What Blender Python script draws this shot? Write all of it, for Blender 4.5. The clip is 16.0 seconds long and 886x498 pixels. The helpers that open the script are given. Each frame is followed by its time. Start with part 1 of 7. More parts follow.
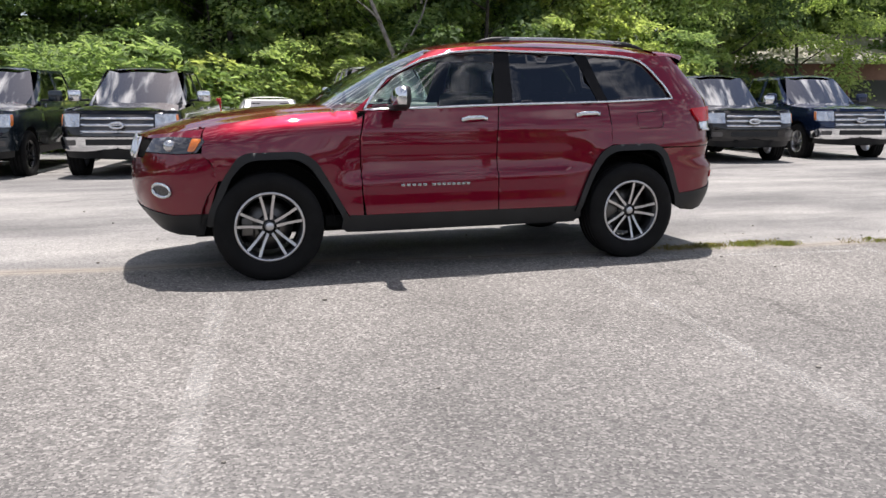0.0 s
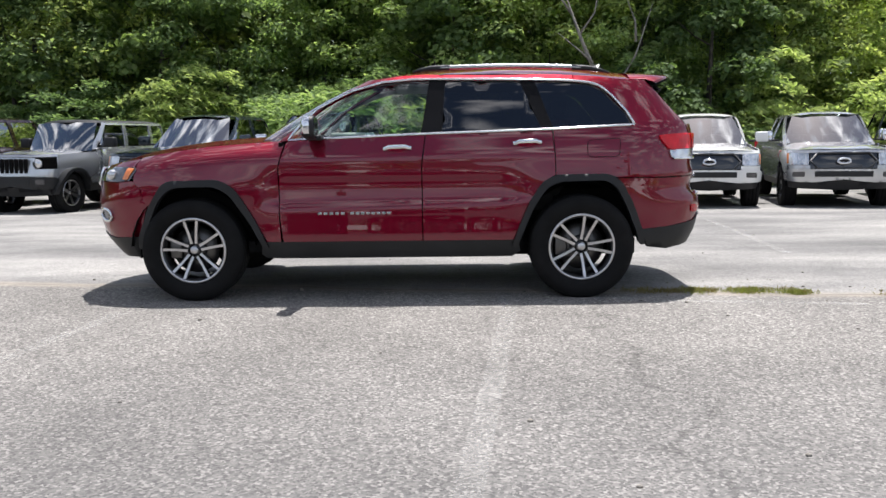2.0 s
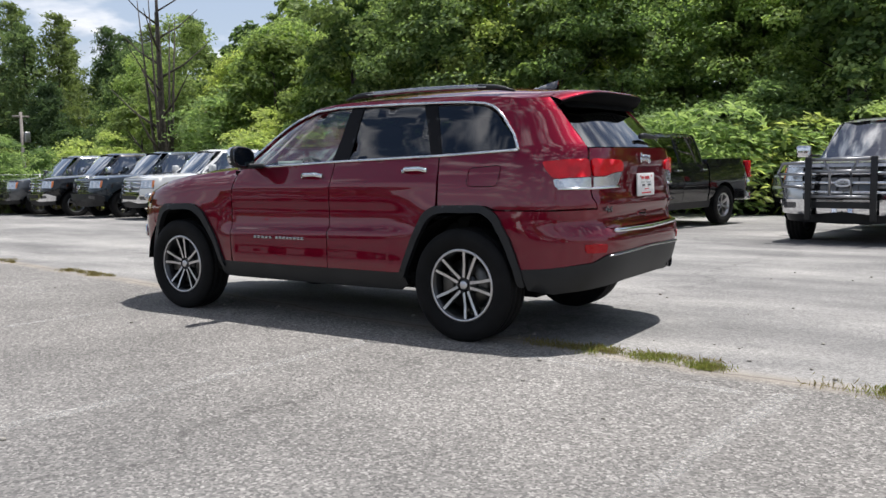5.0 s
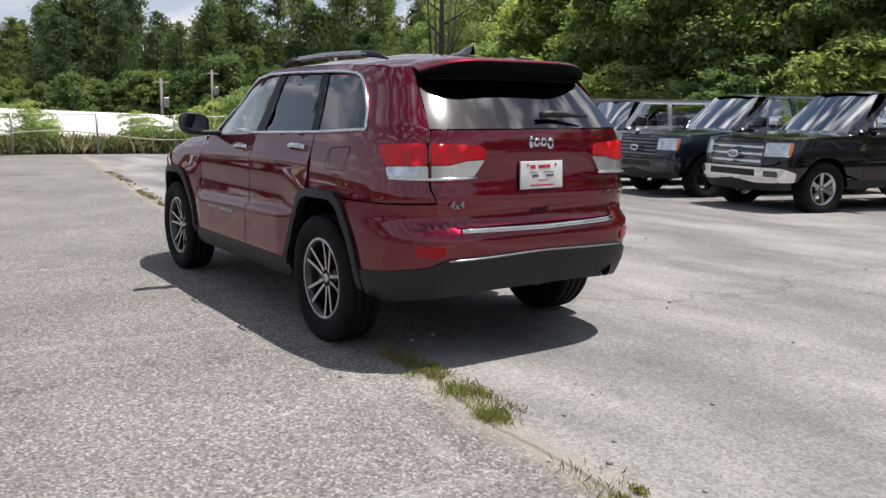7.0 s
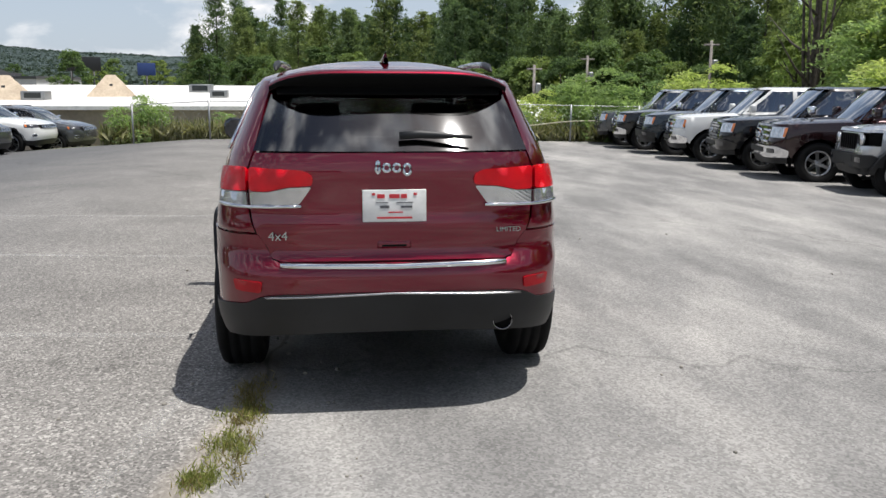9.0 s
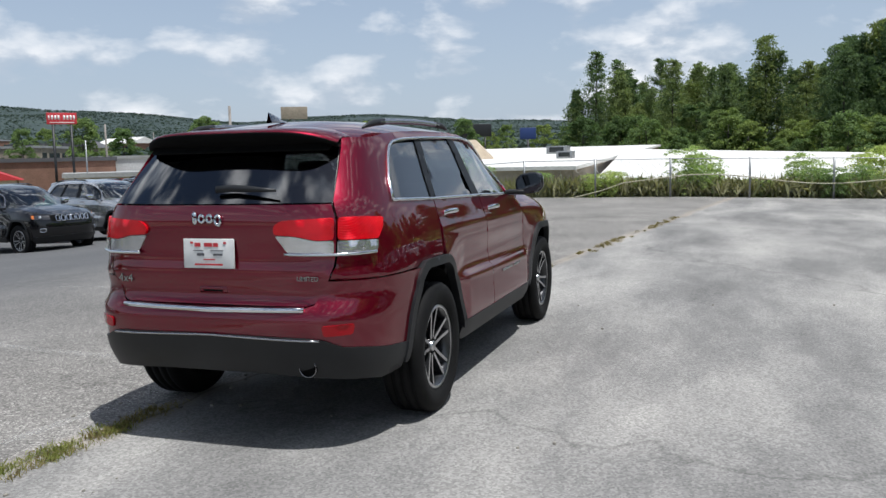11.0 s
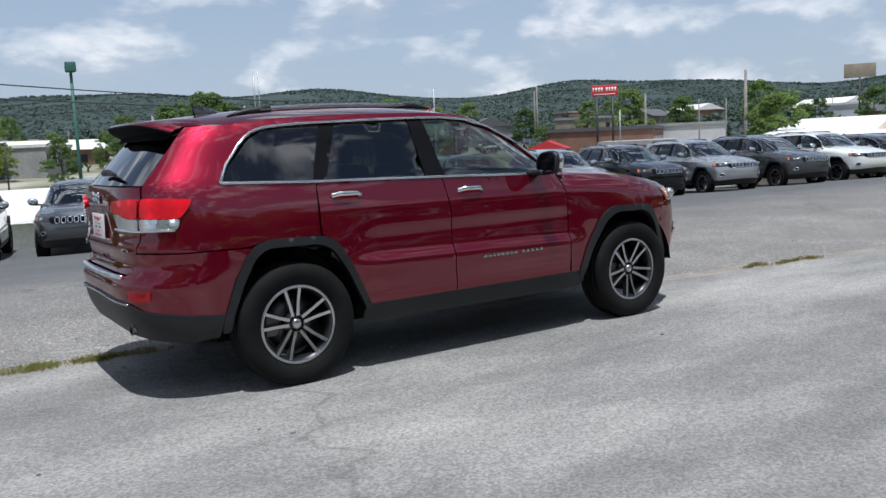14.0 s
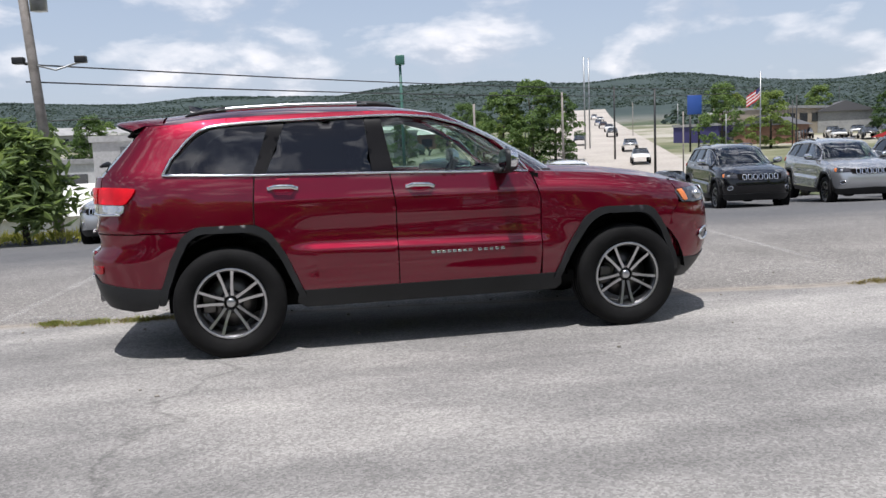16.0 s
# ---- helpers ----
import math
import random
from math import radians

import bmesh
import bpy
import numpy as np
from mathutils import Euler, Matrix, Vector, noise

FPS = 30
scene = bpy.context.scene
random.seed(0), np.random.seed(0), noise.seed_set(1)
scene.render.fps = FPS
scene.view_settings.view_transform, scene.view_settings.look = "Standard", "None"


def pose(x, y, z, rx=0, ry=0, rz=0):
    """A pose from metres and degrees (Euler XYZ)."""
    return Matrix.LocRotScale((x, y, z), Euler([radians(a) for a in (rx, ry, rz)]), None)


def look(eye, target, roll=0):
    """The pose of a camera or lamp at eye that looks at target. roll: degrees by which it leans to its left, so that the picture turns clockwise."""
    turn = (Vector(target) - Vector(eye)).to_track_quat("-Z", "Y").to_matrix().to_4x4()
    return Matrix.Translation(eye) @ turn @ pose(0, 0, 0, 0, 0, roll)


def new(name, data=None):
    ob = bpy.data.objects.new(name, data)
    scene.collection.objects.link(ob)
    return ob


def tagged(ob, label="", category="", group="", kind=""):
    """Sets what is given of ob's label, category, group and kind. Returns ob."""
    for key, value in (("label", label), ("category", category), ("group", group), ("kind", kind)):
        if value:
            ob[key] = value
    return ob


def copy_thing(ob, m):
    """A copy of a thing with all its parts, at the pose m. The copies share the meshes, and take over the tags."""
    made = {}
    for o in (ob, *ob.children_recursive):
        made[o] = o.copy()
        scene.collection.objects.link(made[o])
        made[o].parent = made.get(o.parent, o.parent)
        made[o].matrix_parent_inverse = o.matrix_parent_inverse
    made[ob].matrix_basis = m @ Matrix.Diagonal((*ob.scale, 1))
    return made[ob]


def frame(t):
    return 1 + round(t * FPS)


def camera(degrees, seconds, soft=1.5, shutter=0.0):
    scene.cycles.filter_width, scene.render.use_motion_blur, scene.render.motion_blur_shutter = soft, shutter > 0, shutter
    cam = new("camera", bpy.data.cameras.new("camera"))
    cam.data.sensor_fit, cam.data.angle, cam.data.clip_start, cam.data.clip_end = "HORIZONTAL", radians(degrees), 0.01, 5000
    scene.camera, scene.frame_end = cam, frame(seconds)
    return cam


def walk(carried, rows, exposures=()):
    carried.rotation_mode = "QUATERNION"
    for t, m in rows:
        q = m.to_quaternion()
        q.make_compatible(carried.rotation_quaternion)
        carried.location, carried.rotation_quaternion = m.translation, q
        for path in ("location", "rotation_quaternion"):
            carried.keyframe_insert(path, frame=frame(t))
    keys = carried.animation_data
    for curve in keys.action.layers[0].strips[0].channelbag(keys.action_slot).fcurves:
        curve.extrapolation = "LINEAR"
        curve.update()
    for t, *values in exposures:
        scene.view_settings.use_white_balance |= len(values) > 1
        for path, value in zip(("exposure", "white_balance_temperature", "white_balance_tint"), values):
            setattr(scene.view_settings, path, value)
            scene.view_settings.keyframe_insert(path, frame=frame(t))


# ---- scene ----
cam = camera(55.0, 16.0)
PATH = [
    (0, (-2.258, -6.922, 1.335), (-1.611, -5.065, 0.97), 0.3),
    (0.5, (-1.587, -7.145, 1.302), (-1.091, -5.236, 0.969), 0.6),
    (1, (-0.918, -7.242, 1.254), (-0.603, -5.288, 0.963), 0.0),
    (1.5, (-0.208, -7.326, 1.228), (-0.055, -5.349, 0.964), -0.5),
    (2, (0.507, -7.233, 1.205), (0.48, -5.25, 0.945), -0.7),
    (2.5, (1.236, -7.11, 1.168), (1.021, -5.138, 0.915), -0.5),
    (3, (1.964, -6.885, 1.168), (1.589, -4.936, 0.919), -0.5),
    (3.5, (2.687, -6.649, 1.178), (2.137, -4.74, 0.947), -1.7),
    (4, (3.356, -6.374, 1.191), (2.625, -4.524, 0.983), -1.8),
    (4.5, (3.98, -6.069, 1.203), (3.029, -4.32, 1.018), -1.7),
    (4.7, (4.237, -5.922, 1.197), (3.21, -4.217, 1.008), -1.5),
    (6.8, (6.001, -3.4, 1.358), (4.392, -2.252, 1.057), 0.3),
    (7, (6.067, -3.115, 1.383), (4.425, -2.019, 1.064), 0.2),
    (7.5, (6.194, -2.37, 1.439), (4.458, -1.439, 1.089), -0.5),
    (8, (6.28, -1.632, 1.506), (4.449, -0.91, 1.154), -0.6),
    (8.5, (6.379, -0.965, 1.563), (4.461, -0.521, 1.207), 0.4),
    (9, (6.442, -0.271, 1.566), (4.49, -0.027, 1.206), 0.2),
    (9.5, (6.515, 0.456, 1.56), (4.546, 0.539, 1.221), -0.0),
    (10, (6.472, 1.186, 1.582), (4.499, 1.022, 1.298), 0.1),
    (10.2, (6.446, 1.483, 1.557), (4.481, 1.209, 1.298), -0.4),
    (12.3, (5.298, 4.226, 1.492), (3.673, 3.084, 1.252), -0.5),
    (12.5, (5.134, 4.453, 1.513), (3.563, 3.238, 1.274), -0.3),
    (13, (4.633, 4.904, 1.504), (3.22, 3.506, 1.28), -0.0),
    (13.5, (4.099, 5.369, 1.487), (2.858, 3.816, 1.265), -1.2),
    (14, (3.537, 5.778, 1.464), (2.451, 4.117, 1.216), -2.6),
    (14.5, (2.951, 6.211, 1.464), (2.008, 4.466, 1.206), -3.1),
    (15, (2.36, 6.523, 1.46), (1.614, 4.684, 1.219), -2.3),
    (15.5, (1.704, 6.771, 1.458), (1.168, 4.858, 1.228), -2.0),
    (16, (1.027, 6.907, 1.426), (0.675, 4.954, 1.179), -2.4),
]
EXPOSURES = [(0, 0.58, 6350, 16), (1.5, 0.70, 6250, 14), (3.5, 0.62, 6050, 12), (4.5, 0.46, 6100, 12), (7, 0.30, 6350, 14), (7.8, 0.40, 6350, 14), (9, 0.27, 6250, 11), (10.2, 0.17, 6100, 10), (12.3, 0.05, 5800, 9), (13.5, 0.02, 5750, 9), (14.5, 0.10, 5900, 11), (16, 0.26, 6100, 14)]
walk(cam, [(t, look(eye, target, roll)) for t, eye, target, roll in PATH], EXPOSURES)

# ---- world and sun ----
SUN_TO = Vector((0.11, 0.28, 1.0)).normalized()
world = bpy.data.worlds.new("sky")
scene.world = world
world.use_nodes = True
wn, wl = world.node_tree.nodes, world.node_tree.links
sky = wn.new("ShaderNodeTexSky")
sky.sky_type, sky.sun_disc = "NISHITA", False
sky.sun_elevation, sky.sun_rotation = radians(73), radians(21)
sky.air_density, sky.dust_density = 1.0, 1.5
coord = wn.new("ShaderNodeTexCoord")
sep = wn.new("ShaderNodeSeparateXYZ")
wl.new(coord.outputs["Generated"], sep.inputs[0])
def cloud_noise(shift):
    """Cumulus density over the sky's directions, squashed towards flat bases."""
    mp = wn.new("ShaderNodeMapping")
    mp.inputs["Scale"].default_value, mp.inputs["Location"].default_value = (1.0, 1.0, 2.3), (0.35, 0.1, shift)
    wl.new(coord.outputs["Generated"], mp.inputs[0])
    t = wn.new("ShaderNodeTexNoise")
    t.inputs["Scale"].default_value, t.inputs["Detail"].default_value = 8.5, 8
    t.inputs["Roughness"].default_value, t.inputs["Distortion"].default_value = 0.52, 0.15
    wl.new(mp.outputs[0], t.inputs["Vector"])
    return t.outputs[0]


here, above = cloud_noise(0.0), cloud_noise(0.05)
cover = wn.new("ShaderNodeValToRGB")
cover.color_ramp.elements[0].position, cover.color_ramp.elements[1].position = 0.49, 0.69
wl.new(here, cover.inputs[0])
rise = wn.new("ShaderNodeMath"); rise.operation = "SUBTRACT"      # thinner cloud above: a sunlit top
wl.new(here, rise.inputs[0]); wl.new(above, rise.inputs[1])
side = wn.new("ShaderNodeMapRange")
side.inputs[1].default_value, side.inputs[2].default_value = -0.07, 0.10
wl.new(rise.outputs[0], side.inputs[0])
tone = wn.new("ShaderNodeValToRGB")
tone.color_ramp.elements[0].position, tone.color_ramp.elements[1].position = 0.1, 0.9
tone.color_ramp.elements[0].color, tone.color_ramp.elements[1].color = (6.2, 6.6, 7.1, 1), (10.4, 10.2, 9.9, 1)
wl.new(side.outputs[0], tone.inputs[0])
haze = wn.new("ShaderNodeMix"); haze.data_type = "RGBA"; 
hz = wn.new("ShaderNodeMapRange")          # the haze thins out overhead
hz.inputs[1].default_value, hz.inputs[2].default_value, hz.inputs[3].default_value, hz.inputs[4].default_value = 0.0, 0.6, 0.72, 0.0
wl.new(sep.outputs[2], hz.inputs[0]); wl.new(hz.outputs[0], haze.inputs[0])
deep = wn.new("ShaderNodeMapRange")
deep.inputs[1].default_value, deep.inputs[2].default_value, deep.inputs[3].default_value, deep.inputs[4].default_value = 0.2, 0.8, 1.0, 0.6
wl.new(sep.outputs[2], deep.inputs[0])
blue = wn.new("ShaderNodeVectorMath"); blue.operation = "SCALE"
wl.new(sky.outputs[0], blue.inputs[0]); wl.new(deep.outputs[0], blue.inputs["Scale"])
near_sun = wn.new("ShaderNodeMapRange")    # clouds near the high sun are the brightest
near_sun.inputs[1].default_value, near_sun.inputs[2].default_value, near_sun.inputs[3].default_value, near_sun.inputs[4].default_value = 0.25, 0.9, 0.98, 1.95
wl.new(sep.outputs[2], near_sun.inputs[0])
lit = wn.new("ShaderNodeVectorMath"); lit.operation = "SCALE"
wl.new(tone.outputs[0], lit.inputs[0]); wl.new(near_sun.outputs[0], lit.inputs["Scale"])
haze.inputs[7].default_value = (6.2, 6.9, 7.8, 1)
wl.new(blue.outputs[0], haze.inputs[6])
mixs = wn.new("ShaderNodeMix"); mixs.data_type = "RGBA"
wl.new(cover.outputs[0], mixs.inputs[0]); wl.new(haze.outputs[2], mixs.inputs[6]); wl.new(lit.outputs[0], mixs.inputs[7])
wl.new(mixs.outputs[2], wn["Background"].inputs[0])
wn["Background"].inputs[1].default_value = 0.085
sun = new("sun", bpy.data.lights.new("sun", "SUN"))
sun.data.energy, sun.data.angle, sun.data.color = 4.6, radians(0.6), (1.0, 0.955, 0.88)
sun.matrix_world = look(SUN_TO * 50, (0, 0, 0))


# ---- materials ----
def tree_of(name):
    m = bpy.data.materials.new(name)
    m.use_nodes = True
    return m, m.node_tree.nodes, m.node_tree.links, m.node_tree.nodes["Principled BSDF"]


def setup(b, color=None, rough=0.5, metal=0.0, coat=0.0, spec=0.5, sheen=0.0):
    if color:
        b.inputs["Base Color"].default_value = (*color, 1)
    b.inputs["Roughness"].default_value, b.inputs["Metallic"].default_value = rough, metal
    b.inputs["Coat Weight"].default_value, b.inputs["Coat Roughness"].default_value = coat, 0.03
    b.inputs["Specular IOR Level"].default_value = spec


def place_node(n, l, scale):
    tc = n.new("ShaderNodeTexCoord")
    mp = n.new("ShaderNodeMapping")
    mp.inputs["Scale"].default_value = scale if isinstance(scale, tuple) else (scale,) * 3
    l.new(tc.outputs["Object"], mp.inputs[0])
    return mp


def noise_node(n, l, src, scale, detail=5, rough=0.55):
    t = n.new("ShaderNodeTexNoise")
    t.inputs["Scale"].default_value, t.inputs["Detail"].default_value, t.inputs["Roughness"].default_value = scale, detail, rough
    l.new(src, t.inputs["Vector"])
    return t.outputs[0]


def ramp(n, l, src, stops):
    r = n.new("ShaderNodeValToRGB")
    e = r.color_ramp.elements
    while len(e) < len(stops):
        e.new(0.5)
    for el, (p, c) in zip(e, stops):
        el.position, el.color = p, (*(c if isinstance(c, tuple) else (c, c, c)), 1)
    l.new(src, r.inputs[0])
    return r.outputs[0]


def mix_col(n, l, fac, a, b, blend="MIX"):
    m = n.new("ShaderNodeMix")
    m.data_type, m.blend_type = "RGBA", blend
    for i, v in ((0, fac), (6, a), (7, b)):
        if isinstance(v, (int, float)):
            m.inputs[i].default_value = v
        elif isinstance(v, tuple):
            m.inputs[i].default_value = (*v, 1)
        else:
            l.new(v, m.inputs[i])
    return m.outputs[2]


def bump(n, l, b, src, strength, dist):
    bp = n.new("ShaderNodeBump")
    bp.inputs["Strength"].default_value, bp.inputs["Distance"].default_value = strength, dist
    l.new(src, bp.inputs["Height"])
    l.new(bp.outputs[0], b.inputs["Normal"])


def mottled(name, dark, light, scale=3.0, rough=0.7, metal=0.0, coat=0.0, fine=60.0, relief=0.2, dist=0.004, spec=0.4):
    m, n, l, b = tree_of(name)
    setup(b, None, rough, metal, coat, spec)
    p = place_node(n, l, 1.0).outputs[0]
    a, f = noise_node(n, l, p, scale), noise_node(n, l, p, fine, 3)
    c = ramp(n, l, a, [(0.3, dark), (0.7, light)])
    l.new(mix_col(n, l, 0.35, c, ramp(n, l, f, [(0.3, 0.35), (0.7, 1.0)]), "MULTIPLY"), b.inputs["Base Color"])
    if relief:
        bump(n, l, b, f, relief, dist)
    return m


def paint(name, color, metal=0.4, edge=None, rough=(0.20, 0.28), coat=1.5):
    m, n, l, b = tree_of(name)
    setup(b, color, 0.30, metal, 1.0, 0.2)
    b.inputs["Coat IOR"].default_value, b.inputs["Coat Roughness"].default_value = coat, 0.012
    if edge:
        b.inputs["Specular Tint"].default_value = (*edge, 1)
    p = place_node(n, l, 1.0).outputs[0]
    dust = noise_node(n, l, p, 2.2, 4)
    l.new(mix_col(n, l, ramp(n, l, dust, [(0.5, 0.0), (0.9, 0.02)]), color, (0.35, 0.31, 0.27)), b.inputs["Base Color"])
    l.new(ramp(n, l, dust, [(0.3, rough[0]), (0.8, rough[1])]), b.inputs["Roughness"])
    return m


def plain(name, color, rough=0.5, metal=0.0, coat=0.0, spec=0.5):
    m, n, l, b = tree_of(name)
    setup(b, None, rough, metal, coat, spec)
    p = place_node(n, l, 1.0).outputs[0]
    f = noise_node(n, l, p, 14, 4)
    l.new(mix_col(n, l, 1.0, color, ramp(n, l, f, [(0.3, 0.82), (0.75, 1.0)]), "MULTIPLY"), b.inputs["Base Color"])
    return m


def pane(name, tint, f0=0.07, power=4.5, gloss=0.01):
    """Thin glass: see-through tint under a mirror gloss that grows at grazing angles."""
    m = bpy.data.materials.new(name)
    m.use_nodes = True
    n, l = m.node_tree.nodes, m.node_tree.links
    n.clear()
    out, mx = n.new("ShaderNodeOutputMaterial"), n.new("ShaderNodeMixShader")
    tr, gl, lw = n.new("ShaderNodeBsdfTransparent"), n.new("ShaderNodeBsdfGlossy"), n.new("ShaderNodeLayerWeight")
    tr.inputs[0].default_value = (*tint, 1)
    gl.inputs["Roughness"].default_value = gloss
    gl.inputs[0].default_value = (1, 1, 1, 1)
    lw.inputs[0].default_value = 0.5
    pw, ma = n.new("ShaderNodeMath"), n.new("ShaderNodeMath")
    pw.operation, pw.inputs[1].default_value = "POWER", power
    ma.operation, ma.inputs[1].default_value, ma.inputs[2].default_value = "MULTIPLY_ADD", 1 - f0, f0
    l.new(lw.outputs["Facing"], pw.inputs[0]); l.new(pw.outputs[0], ma.inputs[0])
    l.new(ma.outputs[0], mx.inputs[0]); l.new(tr.outputs[0], mx.inputs[1]); l.new(gl.outputs[0], mx.inputs[2])
    l.new(mx.outputs[0], out.inputs[0])
    return m


RED = paint("red_metallic_paint", (0.160, 0.0034, 0.0170), 0.82, (0.38, 0.05, 0.065), (0.40, 0.46), 1.62)
PLASTIC = mottled("black_plastic", (0.0085, 0.0092, 0.0102), (0.0155, 0.0165, 0.0185), 4, 0.5, fine=300, relief=0.08, dist=0.001)
DARK = plain("dark_void", (0.006, 0.006, 0.006), 0.9, spec=0.1)
RUBBER = mottled("tyre_rubber", (0.004, 0.004, 0.0042), (0.010, 0.010, 0.0102), 6, 0.78, fine=90, relief=0.25, dist=0.003, spec=0.2)
CHROME = plain("chrome", (0.82, 0.83, 0.85), 0.09, 1.0)
ALLOY = plain("machined_alloy", (0.62, 0.62, 0.63), 0.28, 1.0)
GUNMETAL = plain("dark_wheel_paint", (0.028, 0.029, 0.031), 0.35, 0.5, 0.6)
STEEL = plain("brake_steel", (0.13, 0.125, 0.12), 0.4, 1.0)
GLASS = pane("clear_green_glass", (0.60, 0.72, 0.66), 0.06, 2.6)
TINT = pane("privacy_glass", (0.045, 0.048, 0.05), 0.09, 4.0)
REAR_TINT = pane("rear_privacy_glass", (0.03, 0.033, 0.036), 0.13, 4.0, 0.05)


def fluted(name, color, rough, metal, coat, pitch, strength):
    """Moulded lamp plastic with fine ribs under a smooth skin."""
    m, n, l, b = tree_of(name)
    setup(b, None, rough, metal, coat, 0.5)
    p = place_node(n, l, 1.0).outputs[0]
    w = n.new("ShaderNodeTexWave")
    w.bands_direction = "DIAGONAL"
    w.inputs["Scale"].default_value, w.inputs["Distortion"].default_value = pitch, 0.4
    l.new(p, w.inputs["Vector"])
    f = noise_node(n, l, p, 9, 4)
    c = mix_col(n, l, 1.0, color, ramp(n, l, f, [(0.3, 0.55), (0.7, 1.0)]), "MULTIPLY")
    l.new(mix_col(n, l, ramp(n, l, w.outputs[0], [(0.3, 0.0), (0.8, 0.16)]), c, tuple(v * 0.45 for v in color)), b.inputs["Base Color"])
    bump(n, l, b, w.outputs[0], strength, 0.004)
    return m


LENS_RED = fluted("red_lens", (0.74, 0.003, 0.012), 0.12, 0.0, 0.0, 60, 0.15)
LENS_DEEP = plain("deep_red_lens", (0.40, 0.003, 0.010), 0.12, 0.0, 0.0, 0.35)
LENS_CLEAR = fluted("clear_lens", (0.78, 0.79, 0.80), 0.16, 0.8, 1.0, 34, 0.08)
LENS_AMBER = plain("amber_lens", (0.75, 0.20, 0.03), 0.15, 0.0, 1.0)
LENS_DARK = plain("lamp_dark", (0.05, 0.05, 0.055), 0.12, 0.3, 1.0)
GLOSS_BLACK = plain("gloss_black", (0.008, 0.008, 0.009), 0.08, 0.0, 1.0)
PILLAR = plain("satin_black", (0.006, 0.006, 0.007), 0.35, spec=0.12)
WHITE = plain("white_plastic", (0.78, 0.78, 0.76), 0.4)
PRINT_RED = plain("red_print", (0.55, 0.03, 0.04), 0.5)
PRINT_GREY = plain("grey_print", (0.10, 0.10, 0.11), 0.5)
CLOTH = mottled("dark_seat_leather", (0.014, 0.014, 0.015), (0.03, 0.03, 0.029), 5, 0.8, fine=120, spec=0.15)
BADGE = plain("badge_silver", (0.45, 0.45, 0.46), 0.25, 1.0)


# ---- building helpers ----
def mesh_of(bm, mat, smooth=True):
    me = bpy.data.meshes.new("mesh")
    if smooth:
        for f in bm.faces:
            f.smooth = True
    bm.to_mesh(me)
    bm.free()
    for m in (mat if isinstance(mat, (list, tuple)) else [mat]):
        me.materials.append(m)
    return me


def part(name, bm, mat, parent=None, label="", smooth=True):
    me = bm if isinstance(bm, bpy.types.Mesh) else mesh_of(bm, mat, smooth)
    ob = new(name, me)
    me.name = name
    if parent is not None:
        ob.parent = parent
    if label:
        ob["label"] = label
    return ob


def thing(name, label, category, at=(0, 0, 0), rz=0, group=""):
    ob = new(name)
    ob.matrix_basis = pose(*at, 0, 0, rz)
    ob.empty_display_size = 0.2
    return tagged(ob, label, category, group)


def box(bm, x0, x1, y0, y1, z0, z1, bevel=0.0, m=None):
    r = bmesh.ops.create_cube(bm, size=1)
    vs = r["verts"]
    for v in vs:
        v.co = Vector(((x0 + x1) / 2 + v.co.x * (x1 - x0), (y0 + y1) / 2 + v.co.y * (y1 - y0), (z0 + z1) / 2 + v.co.z * (z1 - z0)))
    if bevel:
        es = list({e for v in vs for e in v.link_edges})
        g = bmesh.ops.bevel(bm, geom=es, offset=bevel, segments=2, affect="EDGES", profile=0.6)
        vs = list({v for f in g["faces"] for v in f.verts} | {v for v in vs if v.is_valid})
    if m is not None:
        bmesh.ops.transform(bm, matrix=m, verts=vs)
    return vs


def boxm(*a, **k):
    bm = bmesh.new()
    box(bm, *a, **k)
    return bm


def tube(bm, pts, r, sides=8, closed=False, flat=1.0, up=Vector((0, 0, 1))):
    pts = [Vector(p) for p in pts]
    rings = []
    for i, p in enumerate(pts):
        a = pts[i - 1] if i or closed else p
        b = pts[(i + 1) % len(pts)] if i + 1 < len(pts) or closed else p
        d = (b - a).normalized()
        s = d.cross(up)
        s = s.normalized() if s.length > 1e-4 else Vector((1, 0, 0))
        t = s.cross(d).normalized()
        rad = r[i] if isinstance(r, (list, tuple)) else r
        rings.append([bm.verts.new(p + s * rad * flat * math.cos(2 * math.pi * k / sides) + t * rad * math.sin(2 * math.pi * k / sides)) for k in range(sides)])
    n = len(rings)
    for i in range(n if closed else n - 1):
        a, b = rings[i], rings[(i + 1) % n]
        for k in range(sides):
            bm.faces.new((a[k], a[(k + 1) % sides], b[(k + 1) % sides], b[k]))
    if not closed:
        bm.faces.new(rings[0][::-1]); bm.faces.new(rings[-1])
    return bm


def lathe(bm, prof, n=40, mats=None):
    """Rings of (radius, y) about the y axis."""
    rings = [[bm.verts.new((r * math.cos(2 * math.pi * k / n), y, r * math.sin(2 * math.pi * k / n))) for k in range(n)] for r, y in prof]
    for i in range(len(rings) - 1):
        for k in range(n):
            f = bm.faces.new((rings[i][k], rings[i][(k + 1) % n], rings[i + 1][(k + 1) % n], rings[i + 1][k]))
            if mats:
                f.material_index = mats[i]
    return bm


def grid_mesh(rows, mirror_close=False):
    bm = bmesh.new()
    vs = [[bm.verts.new(p) for p in row] for row in rows]
    for i in range(len(vs) - 1):
        for j in range(len(vs[0]) - 1):
            bm.faces.new((vs[i][j], vs[i][j + 1], vs[i + 1][j + 1], vs[i + 1][j]))
    return bm


